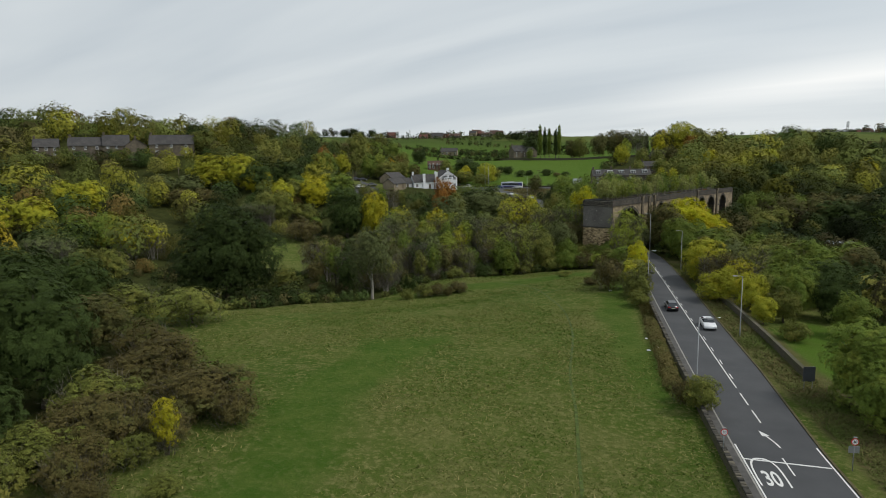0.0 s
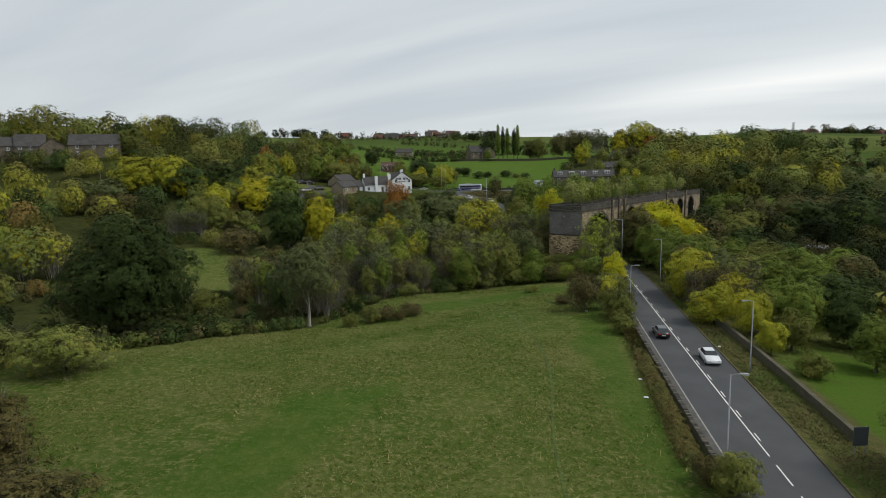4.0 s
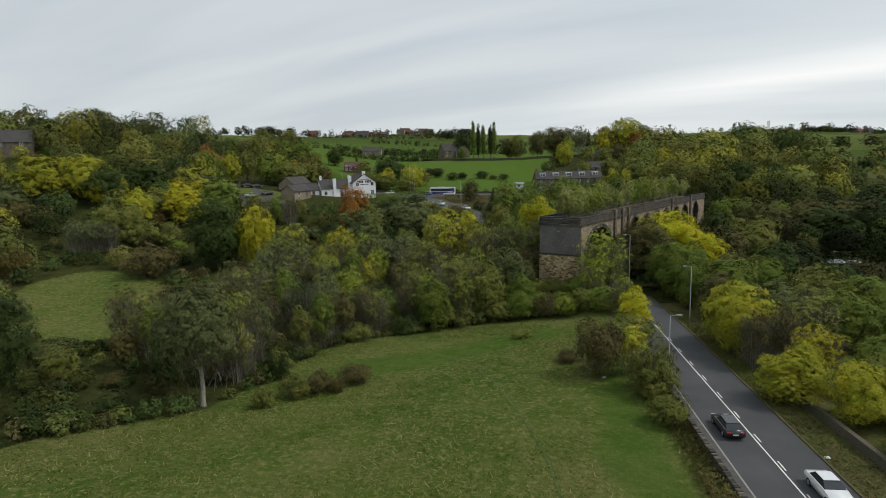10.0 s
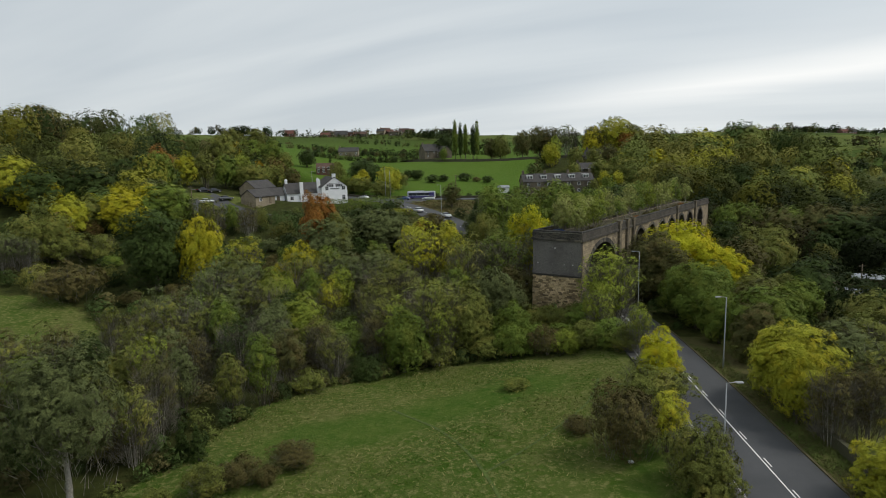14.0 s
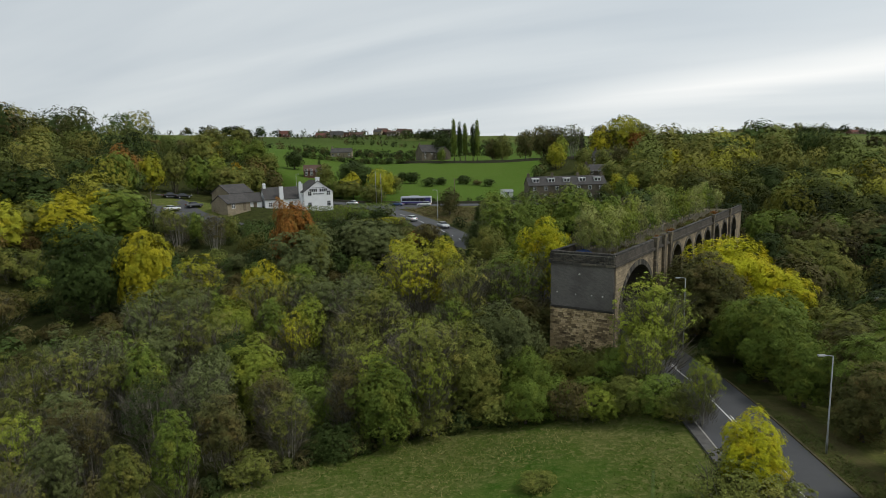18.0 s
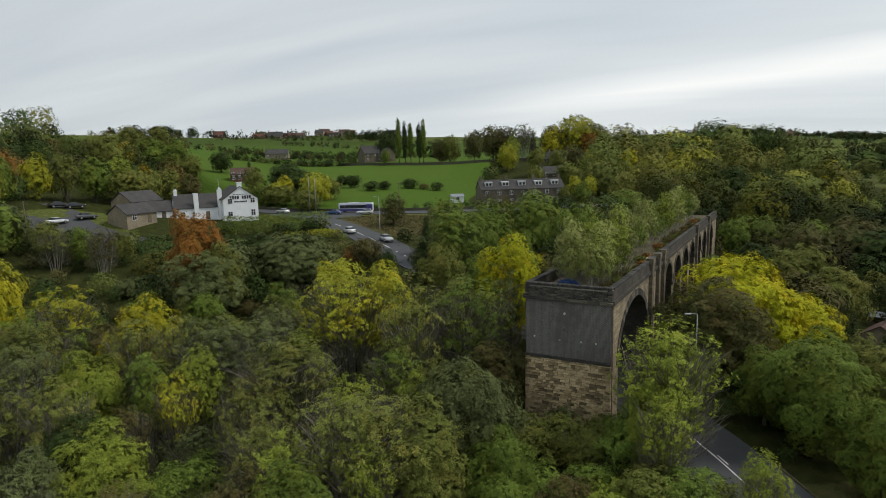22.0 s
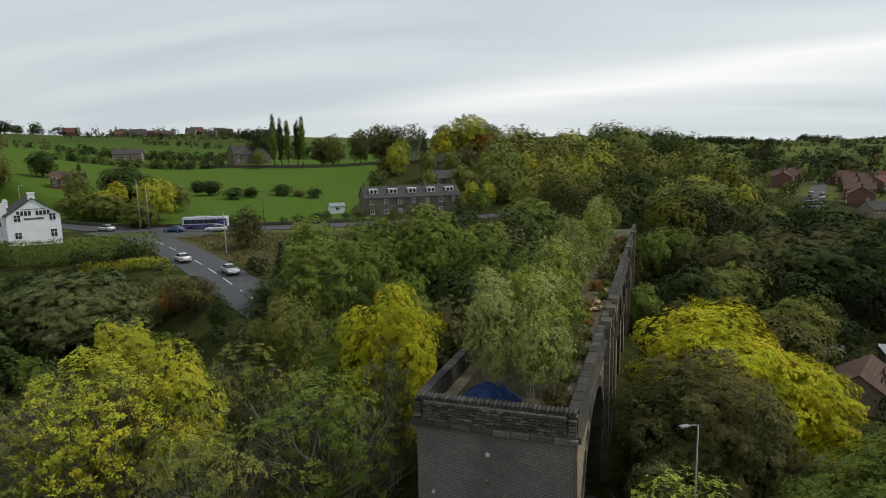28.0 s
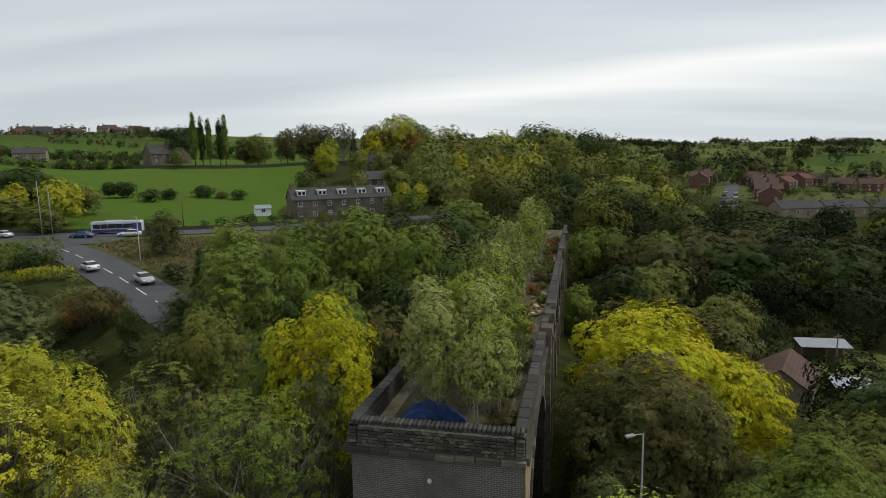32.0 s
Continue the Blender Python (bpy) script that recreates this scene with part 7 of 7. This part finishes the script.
pole("flagpole", -39.5, 109.5, 27.3, 0.10, METAL, "tall bare pale pole beside the junction", "pole", group="poles at the junction")
pole("flagpole", -38.0, 110.6, 26.0, 0.10, METAL, "tall bare pale pole beside the junction", "pole", group="poles at the junction")
for x, y, t in ((-15.0, 126.9, 23.6), (75.5, 31.0, 4.6), (-163, 58, 29.0), (-120, 62, 29.0), (-89, 66, 24.0)):
    pole("utility_pole", x, y, t, 0.14, WOODEN, "wooden utility pole with a crossbar", "pole", True, "utility poles")
# lattice mast on the skyline
mz = ground_z(514, 1044)
mast = thing("mast", pose(514, 1044, mz), "distant steel lattice mast on the skyline", "mast")
for sx, sy in ((-1, -1), (1, -1), (1, 1), (-1, 1)):
    part("leg", tube([(sx * 1.6, sy * 1.6, -1), (sx * 1.3, sy * 1.3, 26)], [0.3, 0.25], 5), METAL, mast)
for k in range(9):
    zz = 2 + k * 2.8
    part("brace", tube([(-1.6, -1.6, zz), (1.5, -1.5, zz + 2.5)], [0.14, 0.14], 4), METAL, mast)
for k in range(3):
    part("platform", boxes((-2.0, 2.0, -2.0, 2.0, 17 + 3.5 * k, 17.5 + 3.5 * k)), METAL, mast)

SIGN_RED = plain("sign_red", (0.55, 0.02, 0.025), 0.5, vary=0.05)
SIGN_WHITE = plain("sign_white", (0.8, 0.8, 0.8), 0.5, vary=0.04)
SIGN_BACK = plain("sign_grey_back", (0.06, 0.068, 0.078), 0.6, vary=0.1)
SIGN_BLACK = plain("sign_black", (0.02, 0.02, 0.02), 0.5, vary=0.05)


def digits(text, size, m, mat, parent, name, depth=0.002):
    cu = bpy.data.curves.new(name, "FONT")
    cu.body, cu.size, cu.align_x, cu.align_y, cu.extrude = text, size, "CENTER", "CENTER", depth
    cu.offset = size * 0.02
    cu.materials.append(mat)
    ob = new(name, cu)
    ob.parent = parent
    ob.matrix_local = m
    return ob


def speed_sign(x, y, h, board):
    z = ground_z(x, y)
    ob = thing("speed_sign", pose(x, y, z, 0, 0, 4), "round red-rimmed thirty speed limit sign on a post" if not board else "speed limit sign on a post above a grey board", "road sign", "speed limit signs")
    part("post", tube([(0, 0, -0.3), (0, 0, h + 0.3)], [0.045, 0.045], 8), METAL, ob, smooth=True)
    d = part("disc", tube([(0, -0.05, h), (0, -0.075, h)], [0.31, 0.31], 28), SIGN_RED, ob)
    part("disc_face", tube([(0, -0.075, h), (0, -0.082, h)], [0.235, 0.235], 28), SIGN_WHITE, d)
    digits("30", 0.33, Matrix.Translation((0, -0.088, h)) @ Matrix.Rotation(math.pi / 2, 4, "X"), SIGN_BLACK, d, "numeral")
    part("cap_lamp", boxes((-0.14, 0.14, -0.16, 0.0, h + 0.36, h + 0.44), bev=0.02), METAL, ob)
    if board:
        part("board", boxes((-0.42, 0.42, -0.03, 0.03, h - 1.0, h - 0.4)), METAL, ob)
    return ob


speed_sign(6.65, -119.6, 2.55, False)
speed_sign(16.6, -120.2, 2.6, True)
bd = thing("sign_board", pose(20.3, -101.5, ground_z(20.3, -101.5), 0, 0, 8), "dark back of a road sign on two posts", "road sign")
part("board", boxes((-0.65, 0.65, -0.03, 0.03, 1.0, 2.7)), SIGN_BACK, bd)
for px in (-0.45, 0.45):
    part("post", tube([(px, 0.06, -0.3), (px, 0.06, 2.7)], [0.04, 0.04], 8), METAL, bd)
# painted numerals in their long rounded frame, and the arrow
pt, dr, rt = along(road_line, -122.9)
lane = pt[:2] + rt * -2.25
ang = math.atan2(dr[1], dr[0]) - math.pi / 2
m30 = Matrix.Translation((lane[0], lane[1], pt[2] + 0.012)) @ Matrix.Rotation(ang, 4, "Z") @ Matrix.Diagonal((1.0, 2.4, 1, 1))
digits("30", 1.35, m30, PAINT, road_ob, "painted_numeral", 0.0)
ring = []
for q in range(36):
    a = 2 * math.pi * q / 36
    cx, cy = math.cos(a), math.sin(a)
    ring.append((cx * abs(cx) ** -0.25 if abs(cx) > 1e-6 else 0, cy * abs(cy) ** -0.35 if abs(cy) > 1e-6 else 0))
vs, fs = [], []
for k, (a, b) in enumerate(ring):
    vs += [(a * 1.18, b * 3.6, 0), (a * 1.03, b * 3.36, 0)]
    n2_ = (k + 1) % 36
    fs.append((2 * k, 2 * n2_, 2 * n2_ + 1, 2 * k + 1))
fr_ob = new("painted_frame", mesh_of("painted_frame", vs, fs, (PAINT,)))
fr_ob.parent = road_ob
fr_ob.matrix_local = Matrix.Translation((lane[0], lane[1], pt[2] + 0.008)) @ Matrix.Rotation(ang, 4, "Z")
# a curved arrow: a bent thin shaft and a head
pt, dr, rt = along(road_line, -115.4)
shaft = [(0.42 - 0.55 * t ** 1.6, -1.8 + 2.5 * t) for t in (0, 0.2, 0.4, 0.6, 0.8, 1.0)]
vs = [(x + s, y, 0) for x, y in shaft for s in (-0.08, 0.08)] + [(-0.48, 0.62, 0), (0.22, 0.80, 0), (-0.48, 1.85, 0)]
fs = [(2 * k, 2 * k + 1, 2 * k + 3, 2 * k + 2) for k in range(5)] + [(12, 13, 14)]
ar = new("painted_arrow", mesh_of("painted_arrow", vs, fs, (PAINT,)))
ar.parent = road_ob
ar.matrix_local = Matrix.Translation((pt[0] - 0.25, pt[1], pt[2] + 0.008)) @ Matrix.Rotation(ang, 4, "Z")

# ---------------------------------------------------------------- vehicles


def paint(name, c):
    m = Mat(name, 0.28, 0.2, 0.5)
    m.colour(m.ramp(m.noise(3, 3), (0.3, tuple(v * 0.92 for v in c)), (0.7, c)))
    m.b.inputs["Coat Weight"].default_value = 0.6
    return m.m


PAINTS = {"black": paint("black_car_paint", (0.012, 0.013, 0.016)), "white": paint("white_car_paint", (0.75, 0.76, 0.77)), "silver": paint("silver_car_paint", (0.40, 0.41, 0.42)),
          "blue": paint("blue_car_paint", (0.03, 0.08, 0.20)), "red": paint("red_car_paint", (0.32, 0.03, 0.03)), "grey": paint("grey_car_paint", (0.10, 0.105, 0.11))}
LAMP = plain("headlamp_glass", (0.75, 0.76, 0.78), 0.15, vary=0.03)
REAR = plain("tail_lamp_red", (0.4, 0.02, 0.02), 0.25, vary=0.05)
PLATE = plain("plain_number_plate", (0.6, 0.58, 0.42), 0.5, vary=0.05)
RIM = plain("alloy_rim", (0.45, 0.45, 0.46), 0.35, 0.8, vary=0.05)
CARS = {}


def car(x, y, rot, hue, z=None, estate=False, group="cars on the road", pitch=0.0):
    z = ground_z(x, y) + 0.13 if z is None else z
    key = (hue, estate)
    if key in CARS:
        return copy_thing(CARS[key], pose(x, y, z, 0, pitch, rot))
    ob = thing("car", pose(x, y, z, 0, pitch, rot), "%s %s car with dark windows on the asphalt" % (hue, "estate" if estate else "saloon"), "car", group)
    CARS[key] = ob
    b = [(-2.2, 0.32), (2.2, 0.30), (2.24, 0.62), (2.05, 0.78), (0.95, 0.98), (-1.75, 1.02), (-2.2, 0.95), (-2.25, 0.55)]
    bm = bmesh.new()
    rows = []
    for yy, k in ((-0.9, 0.94), (-0.84, 1.0), (0.84, 1.0), (0.9, 0.94)):
        rows.append([bm.verts.new((px * (k if abs(yy) > 0.85 else 1), yy, 0.32 + (pz - 0.32) * (0.9 if abs(yy) > 0.85 else 1))) for px, pz in b])
    for r0, r1 in zip(rows, rows[1:]):
        for i in range(len(b)):
            j = (i + 1) % len(b)
            bm.faces.new((r0[i], r0[j], r1[j], r1[i]))
    bm.faces.new(rows[0][::-1])
    bm.faces.new(rows[-1])
    bmesh.ops.recalc_face_normals(bm, faces=bm.faces)
    bmesh.ops.bevel(bm, geom=list(bm.edges), offset=0.05, segments=2, affect="EDGES")
    part("body", bm, PAINTS[hue], ob, smooth=True)
    tail = -2.0 if estate else -1.55
    c = [(0.95, 0.95), (0.25, 1.38), (tail + 0.55, 1.42), (tail, 0.98)]
    bm = bmesh.new()
    r0 = [bm.verts.new((px, -0.80 if pz < 1.2 else -0.62, pz)) for px, pz in c]
    r1 = [bm.verts.new((px, 0.80 if pz < 1.2 else 0.62, pz)) for px, pz in c]
    for i in range(4):
        j = (i + 1) % 4
        bm.faces.new((r0[i], r0[j], r1[j], r1[i]))
    bm.faces.new(r0[::-1])
    bm.faces.new(r1)
    bmesh.ops.recalc_face_normals(bm, faces=bm.faces)
    part("windows", bm, GLASS, ob).name = "glasshouse"
    part("roof_panel", boxes((tail + 0.5, 0.3, -0.6, 0.6, 1.39, 1.455), bev=0.03), PAINTS[hue], ob)
    for px in (-1.35, 1.38):
        for yy in (-0.82, 0.82):
            t = part("wheel", tube([(px, yy - 0.10, 0.32), (px, yy + 0.10, 0.32)], [0.32, 0.32], 18), BLACK, ob)
            s = -0.105 if yy < 0 else 0.105
            part("rim", tube([(px, yy + s * 0.95, 0.32), (px, yy + s * 1.05, 0.32)], [0.21, 0.2], 14), RIM, t)
    for yy in (-0.62, 0.62):
        part("headlight", boxes((2.08, 2.235, yy - 0.2, yy + 0.2, 0.6, 0.74), bev=0.03), LAMP, ob)
        part("taillight", boxes((-2.27, -2.14, yy - 0.2, yy + 0.2, 0.7, 0.86), bev=0.03), REAR, ob)
    part("number_plate", boxes((-2.28, -2.245, -0.26, 0.26, 0.55, 0.66)), PLATE, ob)
    part("number_plate", boxes((2.225, 2.255, -0.26, 0.26, 0.42, 0.53)), SIGN_WHITE, ob)
    return ob


def car_on(line, y, off, hue, down=False, estate=False, group="cars on the road"):
    p, d, r = along(line, y)
    q = p[:2] + r * off
    a = math.degrees(math.atan2(d[1], d[0])) + (180 if down else 0)
    return car(q[0], q[1], a, hue, z=p[2] + 0.0, estate=estate, group=group)


car_on(road_line, -66.0, -1.9, "black", estate=True)
car_on(road_line, -77.0, 1.9, "white", down=True)
car_on(road_line, 66, 1.8, "silver", down=True)
car_on(road_line, 78, -1.9, "white")
car(-33.5, 113.0, 160, "blue", z=15.35)
car(-49.0, 119.0, 140, "white", z=15.7)
car(-24.5, 111.5, 172, "white", z=15.3, estate=True)
for k, (x, y, r, h) in enumerate(((-91, 80, 60, "white"), (-97, 92, 45, "black"), (-94, 93.5, 45, "black"), (-77, 69, 50, "silver"), (-87, 85, 45, "grey"), (-69, 128, 30, "white"))):
    car(x, y, r, h, group="parked cars")
for k in range(9):
    p = st_line[2 + 2 * k]
    car(p[0] + (2.3 if k % 2 else -2.3) * 0.7, p[1] + (-2.3 if k % 2 else 2.3) * 0.7, 45, ("white", "silver", "blue", "red", "black", "white", "grey", "silver", "white")[k], z=p[2], group="parked cars")

# the bus at the stop
bus = thing("bus", pose(-27.5, 118.0, 15.45, 0, 0, -9) @ Matrix.Diagonal((0.9, 0.9, 0.86, 1)), "white and blue single-decker bus on the main road", "bus")
BUSW = paint("white_bus_paint", (0.66, 0.68, 0.74))
BUSB = paint("purple_blue_bus_paint", (0.07, 0.06, 0.22))
part("body", boxes((-5.6, 5.6, -1.25, 1.25, 0.35, 2.95), bev=0.15), BUSW, bus)
part("roof", boxes((-5.5, 5.5, -1.2, 1.2, 2.93, 3.12), bev=0.08), BUSW, bus)
part("roof_pod", boxes((-2.5, 1.0, -0.7, 0.7, 3.12, 3.32), bev=0.06), BUSW, bus)
for k in range(6):
    part("window", boxes((-5.1 + k * 1.65, -3.5 + k * 1.65, -1.275, -1.24, 1.35, 2.45)), GLASS, bus)
part("front_panel", boxes((-5.66, -5.45, -1.1, 1.1, 0.6, 2.8), bev=0.04), BUSW, bus)
part("windscreen", boxes((-5.70, -5.64, -1.0, 1.0, 1.25, 2.4)), GLASS, bus)
part("side_stripe", boxes((-5.4, 5.4, -1.28, -1.24, 0.45, 1.15)), BUSB, bus)
part("rear_panel", boxes((3.6, 5.62, -1.285, -1.235, 0.45, 2.6)), BUSB, bus)
for px in (-3.6, 3.2):
    for yy in (-1.12, 1.12):
        part("wheel", tube([(px, yy - 0.13, 0.48), (px, yy + 0.13, 0.48)], [0.48, 0.48], 18), BLACK, bus)

# ---------------------------------------------------------------- walls, hedge, tent, small things
WALL_STONE = stone_mat("mossy_dry_stone", (0.13, 0.115, 0.085), (0.09, 0.085, 0.06), (0.07, 0.08, 0.035), 0.4, 0.16, (0.03, 0.03, 0.025))


def wall_line(name, pts, h, w, label, step=2.0, mat=WALL_STONE, dz=0.0):
    line = spline([(x, y, 0) for x, y in pts], step)
    line[:, 2] = land(line[:, 0], line[:, 1]) + dz
    v, f = ribbon(line, -w / 2, w / 2, h, h + 0.5)
    ob = new(name, mesh_of(name, v, f, (mat,)))
    tagged(ob, label, "wall", kind="structure")
    return ob, line


west_line = np.array([along(road_line, y)[0] for y in np.arange(-190, -56, 2.0)])
wv, wf = ribbon(west_line, -RL - 1.58, -RL - 1.22, 0.72, 1.4)
road_wall = tagged(new("wall_west", mesh_of("wall_west", wv, wf, (WALL_STONE,))), "low dry-stone wall between footway and field", "wall", kind="structure")
bm = boxes((-0.12, 0.12, -0.24, 0.24, 0, 0.22), bev=0.05)
tooth = bpy.data.meshes.new("cope_stone")
bm.to_mesh(tooth)
bm.free()
tooth.materials.append(BLOCK_DARK)
for k in range(290):
    y = -138 + k * 0.27
    p, d, r = along(road_line, y)
    q = p[:2] + r * (-RL - 1.40 + rng.uniform(-0.03, 0.03))
    ob = new("cope_stone", tooth)
    ob.parent = road_wall
    ob.matrix_local = Matrix.Translation((q[0], q[1], p[2] + 0.70)) @ Matrix.Rotation(math.atan2(d[1], d[0]) + rng.uniform(-0.1, 0.1), 4, "Z") @ Matrix.Diagonal((0.9, 1, rng.uniform(0.75, 1.2), 1))
wall_line("wall_east", ((21.4, -99), (22.0, -83), (22.2, -70), (22.2, -56), (22.6, -40)), 1.15, 0.5, "mossy stone wall above the paddock")
wall_line("wall_north", ((-80, 154), (-60, 134), (-44, 125.5), (-28, 121.8), (-8, 119.5), (14, 123.5)), 0.9, 0.4, "dark stone wall along the main road")
wall_line("wall_hill", ((-50, 268), (-10, 262), (30, 262), (60, 258)), 1.4, 0.5, "dark stone wall across the hill below the poplars")


def hedge(name, pts, h, w, hue, n, label):
    line = spline([(x, y, 0) for x, y in pts], 1.3)
    lb = [(x, y, ground_z(x, y) + h * 0.5, w * 0.55, w * 0.55, h * 0.52) for x, y, _ in line]
    v, f = leaf_cloud(lb, n, 0.26, np.random.RandomState(len(line)), wavy=0.0)
    ob = new(name, mesh_of(name, v, f, (LEAF[hue],)))
    return tagged(ob, label, "hedge")


hedge("hedge", ((-54, 82), (-47, 81), (-38, 83), (-32.5, 86)), 4.3, 3.4, "mid", 9000, "tall clipped dark green hedge in front of the inn")
hedge("hedge", ((-40, 76), (-34, 75), (-28, 73)), 1.8, 2.4, "lime", 2200, "low yellowing garden hedge above the lawn")
hedge("hedge", ((5.4, -104), (6.2, -92), (6.9, -80), (7.6, -68), (8.2, -56), (8.6, -46)), 1.1, 1.9, "brown", 8000, "low brown bramble hedge along the wall")

TARP = Mat("blue_tarpaulin", 0.5, 0, 0.3)
TARP.colour(TARP.ramp(TARP.noise(2.2, 5), (0.3, (0.012, 0.035, 0.12)), (0.7, (0.03, 0.085, 0.26))))
tr = random.Random(9)
bm = bmesh.new()
nx, ny = 14, 9
gv = [[bm.verts.new((1.35 + 2.4 * i / (nx - 1), 3.6 + 3.2 * j / (ny - 1) + 0.25 * math.sin(i), DECK + 0.05 + 1.15 * math.sin(math.pi * j / (ny - 1)) ** 0.7 * (0.75 + 0.3 * math.sin(i * 0.9)) + tr.uniform(0, 0.1))) for j in range(ny)] for i in range(nx)]
for i in range(nx - 1):
    for j in range(ny - 1):
        bm.faces.new((gv[i][j], gv[i + 1][j], gv[i + 1][j + 1], gv[i][j + 1]))
bmesh.ops.solidify(bm, geom=list(bm.faces), thickness=0.03)
tent = thing("tarpaulin_tent", VIA, "crumpled blue tarpaulin tent on the viaduct deck", "tent")
part("sheet", bm, TARP.m, tent)
part("prop", tube([(1.7, 5.2, DECK), (1.7, 5.2, DECK + 1.15)], [0.04, 0.035], 6), WOODEN, tent)
# loose stones on the deck
for k in range(26):
    s = tr.uniform(26, 36)
    p = VIA @ Vector((s, tr.uniform(0.8, 2.2), DECK))
    bm = boxes((-0.3, 0.3, -0.22, 0.22, 0, 0.3), bev=0.08)
    for v in bm.verts:
        v.co += Vector((tr.uniform(-0.06, 0.06), tr.uniform(-0.06, 0.06), tr.uniform(-0.03, 0.03)))
    me_ = bpy.data.meshes.new("loose_stone")
    bm.to_mesh(me_)
    bm.free()
    me_.materials.append(BLOCK)
    ob = new("loose_stone", me_)
    ob.matrix_world = Matrix.Translation((p.x, p.y, p.z - 0.02)) @ Matrix.Rotation(tr.uniform(0, 6), 4, "Z")
    tagged(ob, "loose sandstone block on the overgrown deck", "stone", "loose stones on the viaduct")
for k in range(30):
    s = 2.5 + k * 2.6
    p = VIA @ Vector((s + tr.uniform(-0.8, 0.8), tr.uniform(0.9, 2.4), DECK))
    plant(p.x, p.y, tr.uniform(0.7, 1.5), "bush", tr.choice(("brown", "olive", "rust", "brown")), 1.1, z=p.z, group="heather on the viaduct", label="low brownish heather bush on the deck")
# litter beside the wall
LITTER = plain("white_plastic", (0.7, 0.72, 0.74), 0.4, vary=0.05)
for x, y in ((6.4, -88.0), (4.9, -89.5), (5.4, -84.0), (3.2, -51.5), (18.6, -71.0)):
    bm = boxes((-0.22, 0.22, -0.15, 0.15, 0, 0.12), bev=0.05)
    for v in bm.verts:
        v.co += Vector((tr.uniform(-0.06, 0.06), tr.uniform(-0.06, 0.06), tr.uniform(-0.03, 0.05)))
    ob = part("litter", bm, LITTER)
    ob.matrix_world = Matrix.Translation((x, y, ground_z(x, y) + 0.03))
    tagged(ob, "crumpled white plastic litter in the grass", "litter", "litter")

# ---------------------------------------------------------------- grass and undergrowth
gr = np.random.RandomState(14)


def blades(name, n, box_, test, h0, h1, mat, label, per=3, wide=0.05):
    x = gr.uniform(box_[0], box_[1], n)
    y = gr.uniform(box_[2], box_[3], n)
    ok = test(x, y)
    x, y = x[ok], y[ok]
    z = land(x, y)
    m = len(x) * per
    X_, Y_, Z_ = np.repeat(x, per), np.repeat(y, per), np.repeat(z, per)
    X_ = X_ + gr.normal(size=m) * 0.12
    Y_ = Y_ + gr.normal(size=m) * 0.12
    a = gr.uniform(0, 6.283, m)
    h = gr.uniform(h0, h1, m)
    v = np.empty((m, 3, 3))
    v[:, 0] = np.column_stack([X_ - np.cos(a) * wide, Y_ - np.sin(a) * wide, Z_ - 0.03])
    v[:, 1] = np.column_stack([X_ + np.cos(a) * wide, Y_ + np.sin(a) * wide, Z_ - 0.03])
    v[:, 2] = np.column_stack([X_ + gr.normal(size=m) * h * 1.7, Y_ + gr.normal(size=m) * h * 1.7, Z_ + h])
    ob = new(name, mesh_of(name, v.reshape(-1, 3), np.arange(3 * m).reshape(-1, 3), (mat,)))
    return tagged(ob, label, "grass", kind="stuff")


def blade_mat(name, a, b, c):
    m = Mat(name, 0.8, 0, 0.03)
    isl = m.n.new("ShaderNodeNewGeometry").outputs["Random Per Island"]
    col = m.ramp(isl, (0.0, a), (0.6, b), (1.0, c))
    m.colour(m.mix(m.step(m.noise(0.12, 4), 0.45, 0.65), col, a))
    return m.m


GRASS = blade_mat("field_grass", (0.058, 0.102, 0.013), (0.122, 0.138, 0.033), (0.29, 0.25, 0.11))
VERGE_GRASS = blade_mat("verge_grass", (0.085, 0.118, 0.028), (0.15, 0.145, 0.055), (0.15, 0.105, 0.055))
RANK = blade_mat("rank_grass", (0.10, 0.11, 0.035), (0.18, 0.148, 0.068), (0.13, 0.085, 0.05))
blades("field_grass", 120000, (-62, 9, -165, -18), lambda x, y: (wood_cover(x, y) < 0.3) & (rough(x * 5, y * 5) + gr.normal(size=len(x)) * 0.7 > -0.3 + 1.6 * lush_at(x, y)), 0.07, 0.22, GRASS, "tufted pasture grass of the sloping field", 2, 0.06)
blades("rank_grass", 9000, (-34, 10, 60, 104), lambda x, y: (wood_cover(x, y) < 0.4) & (np.min([np.hypot(x - q[0], y - q[1]) for q in road_line[::3]], axis=0) > 6), 0.3, 0.9, RANK, "tall brown rank grass beside the junction", 2, 0.07)
blades("verge_grass", 9000, (17.8, 22.4, -150, -20), lambda x, y: np.min([np.abs(x - q[0]) + 0.3 * np.abs(y - q[1]) for q in road_line[::2]], axis=0) > RW + 0.5, 0.15, 0.45, VERGE_GRASS, "rough yellowing grass on the road verge", 3)
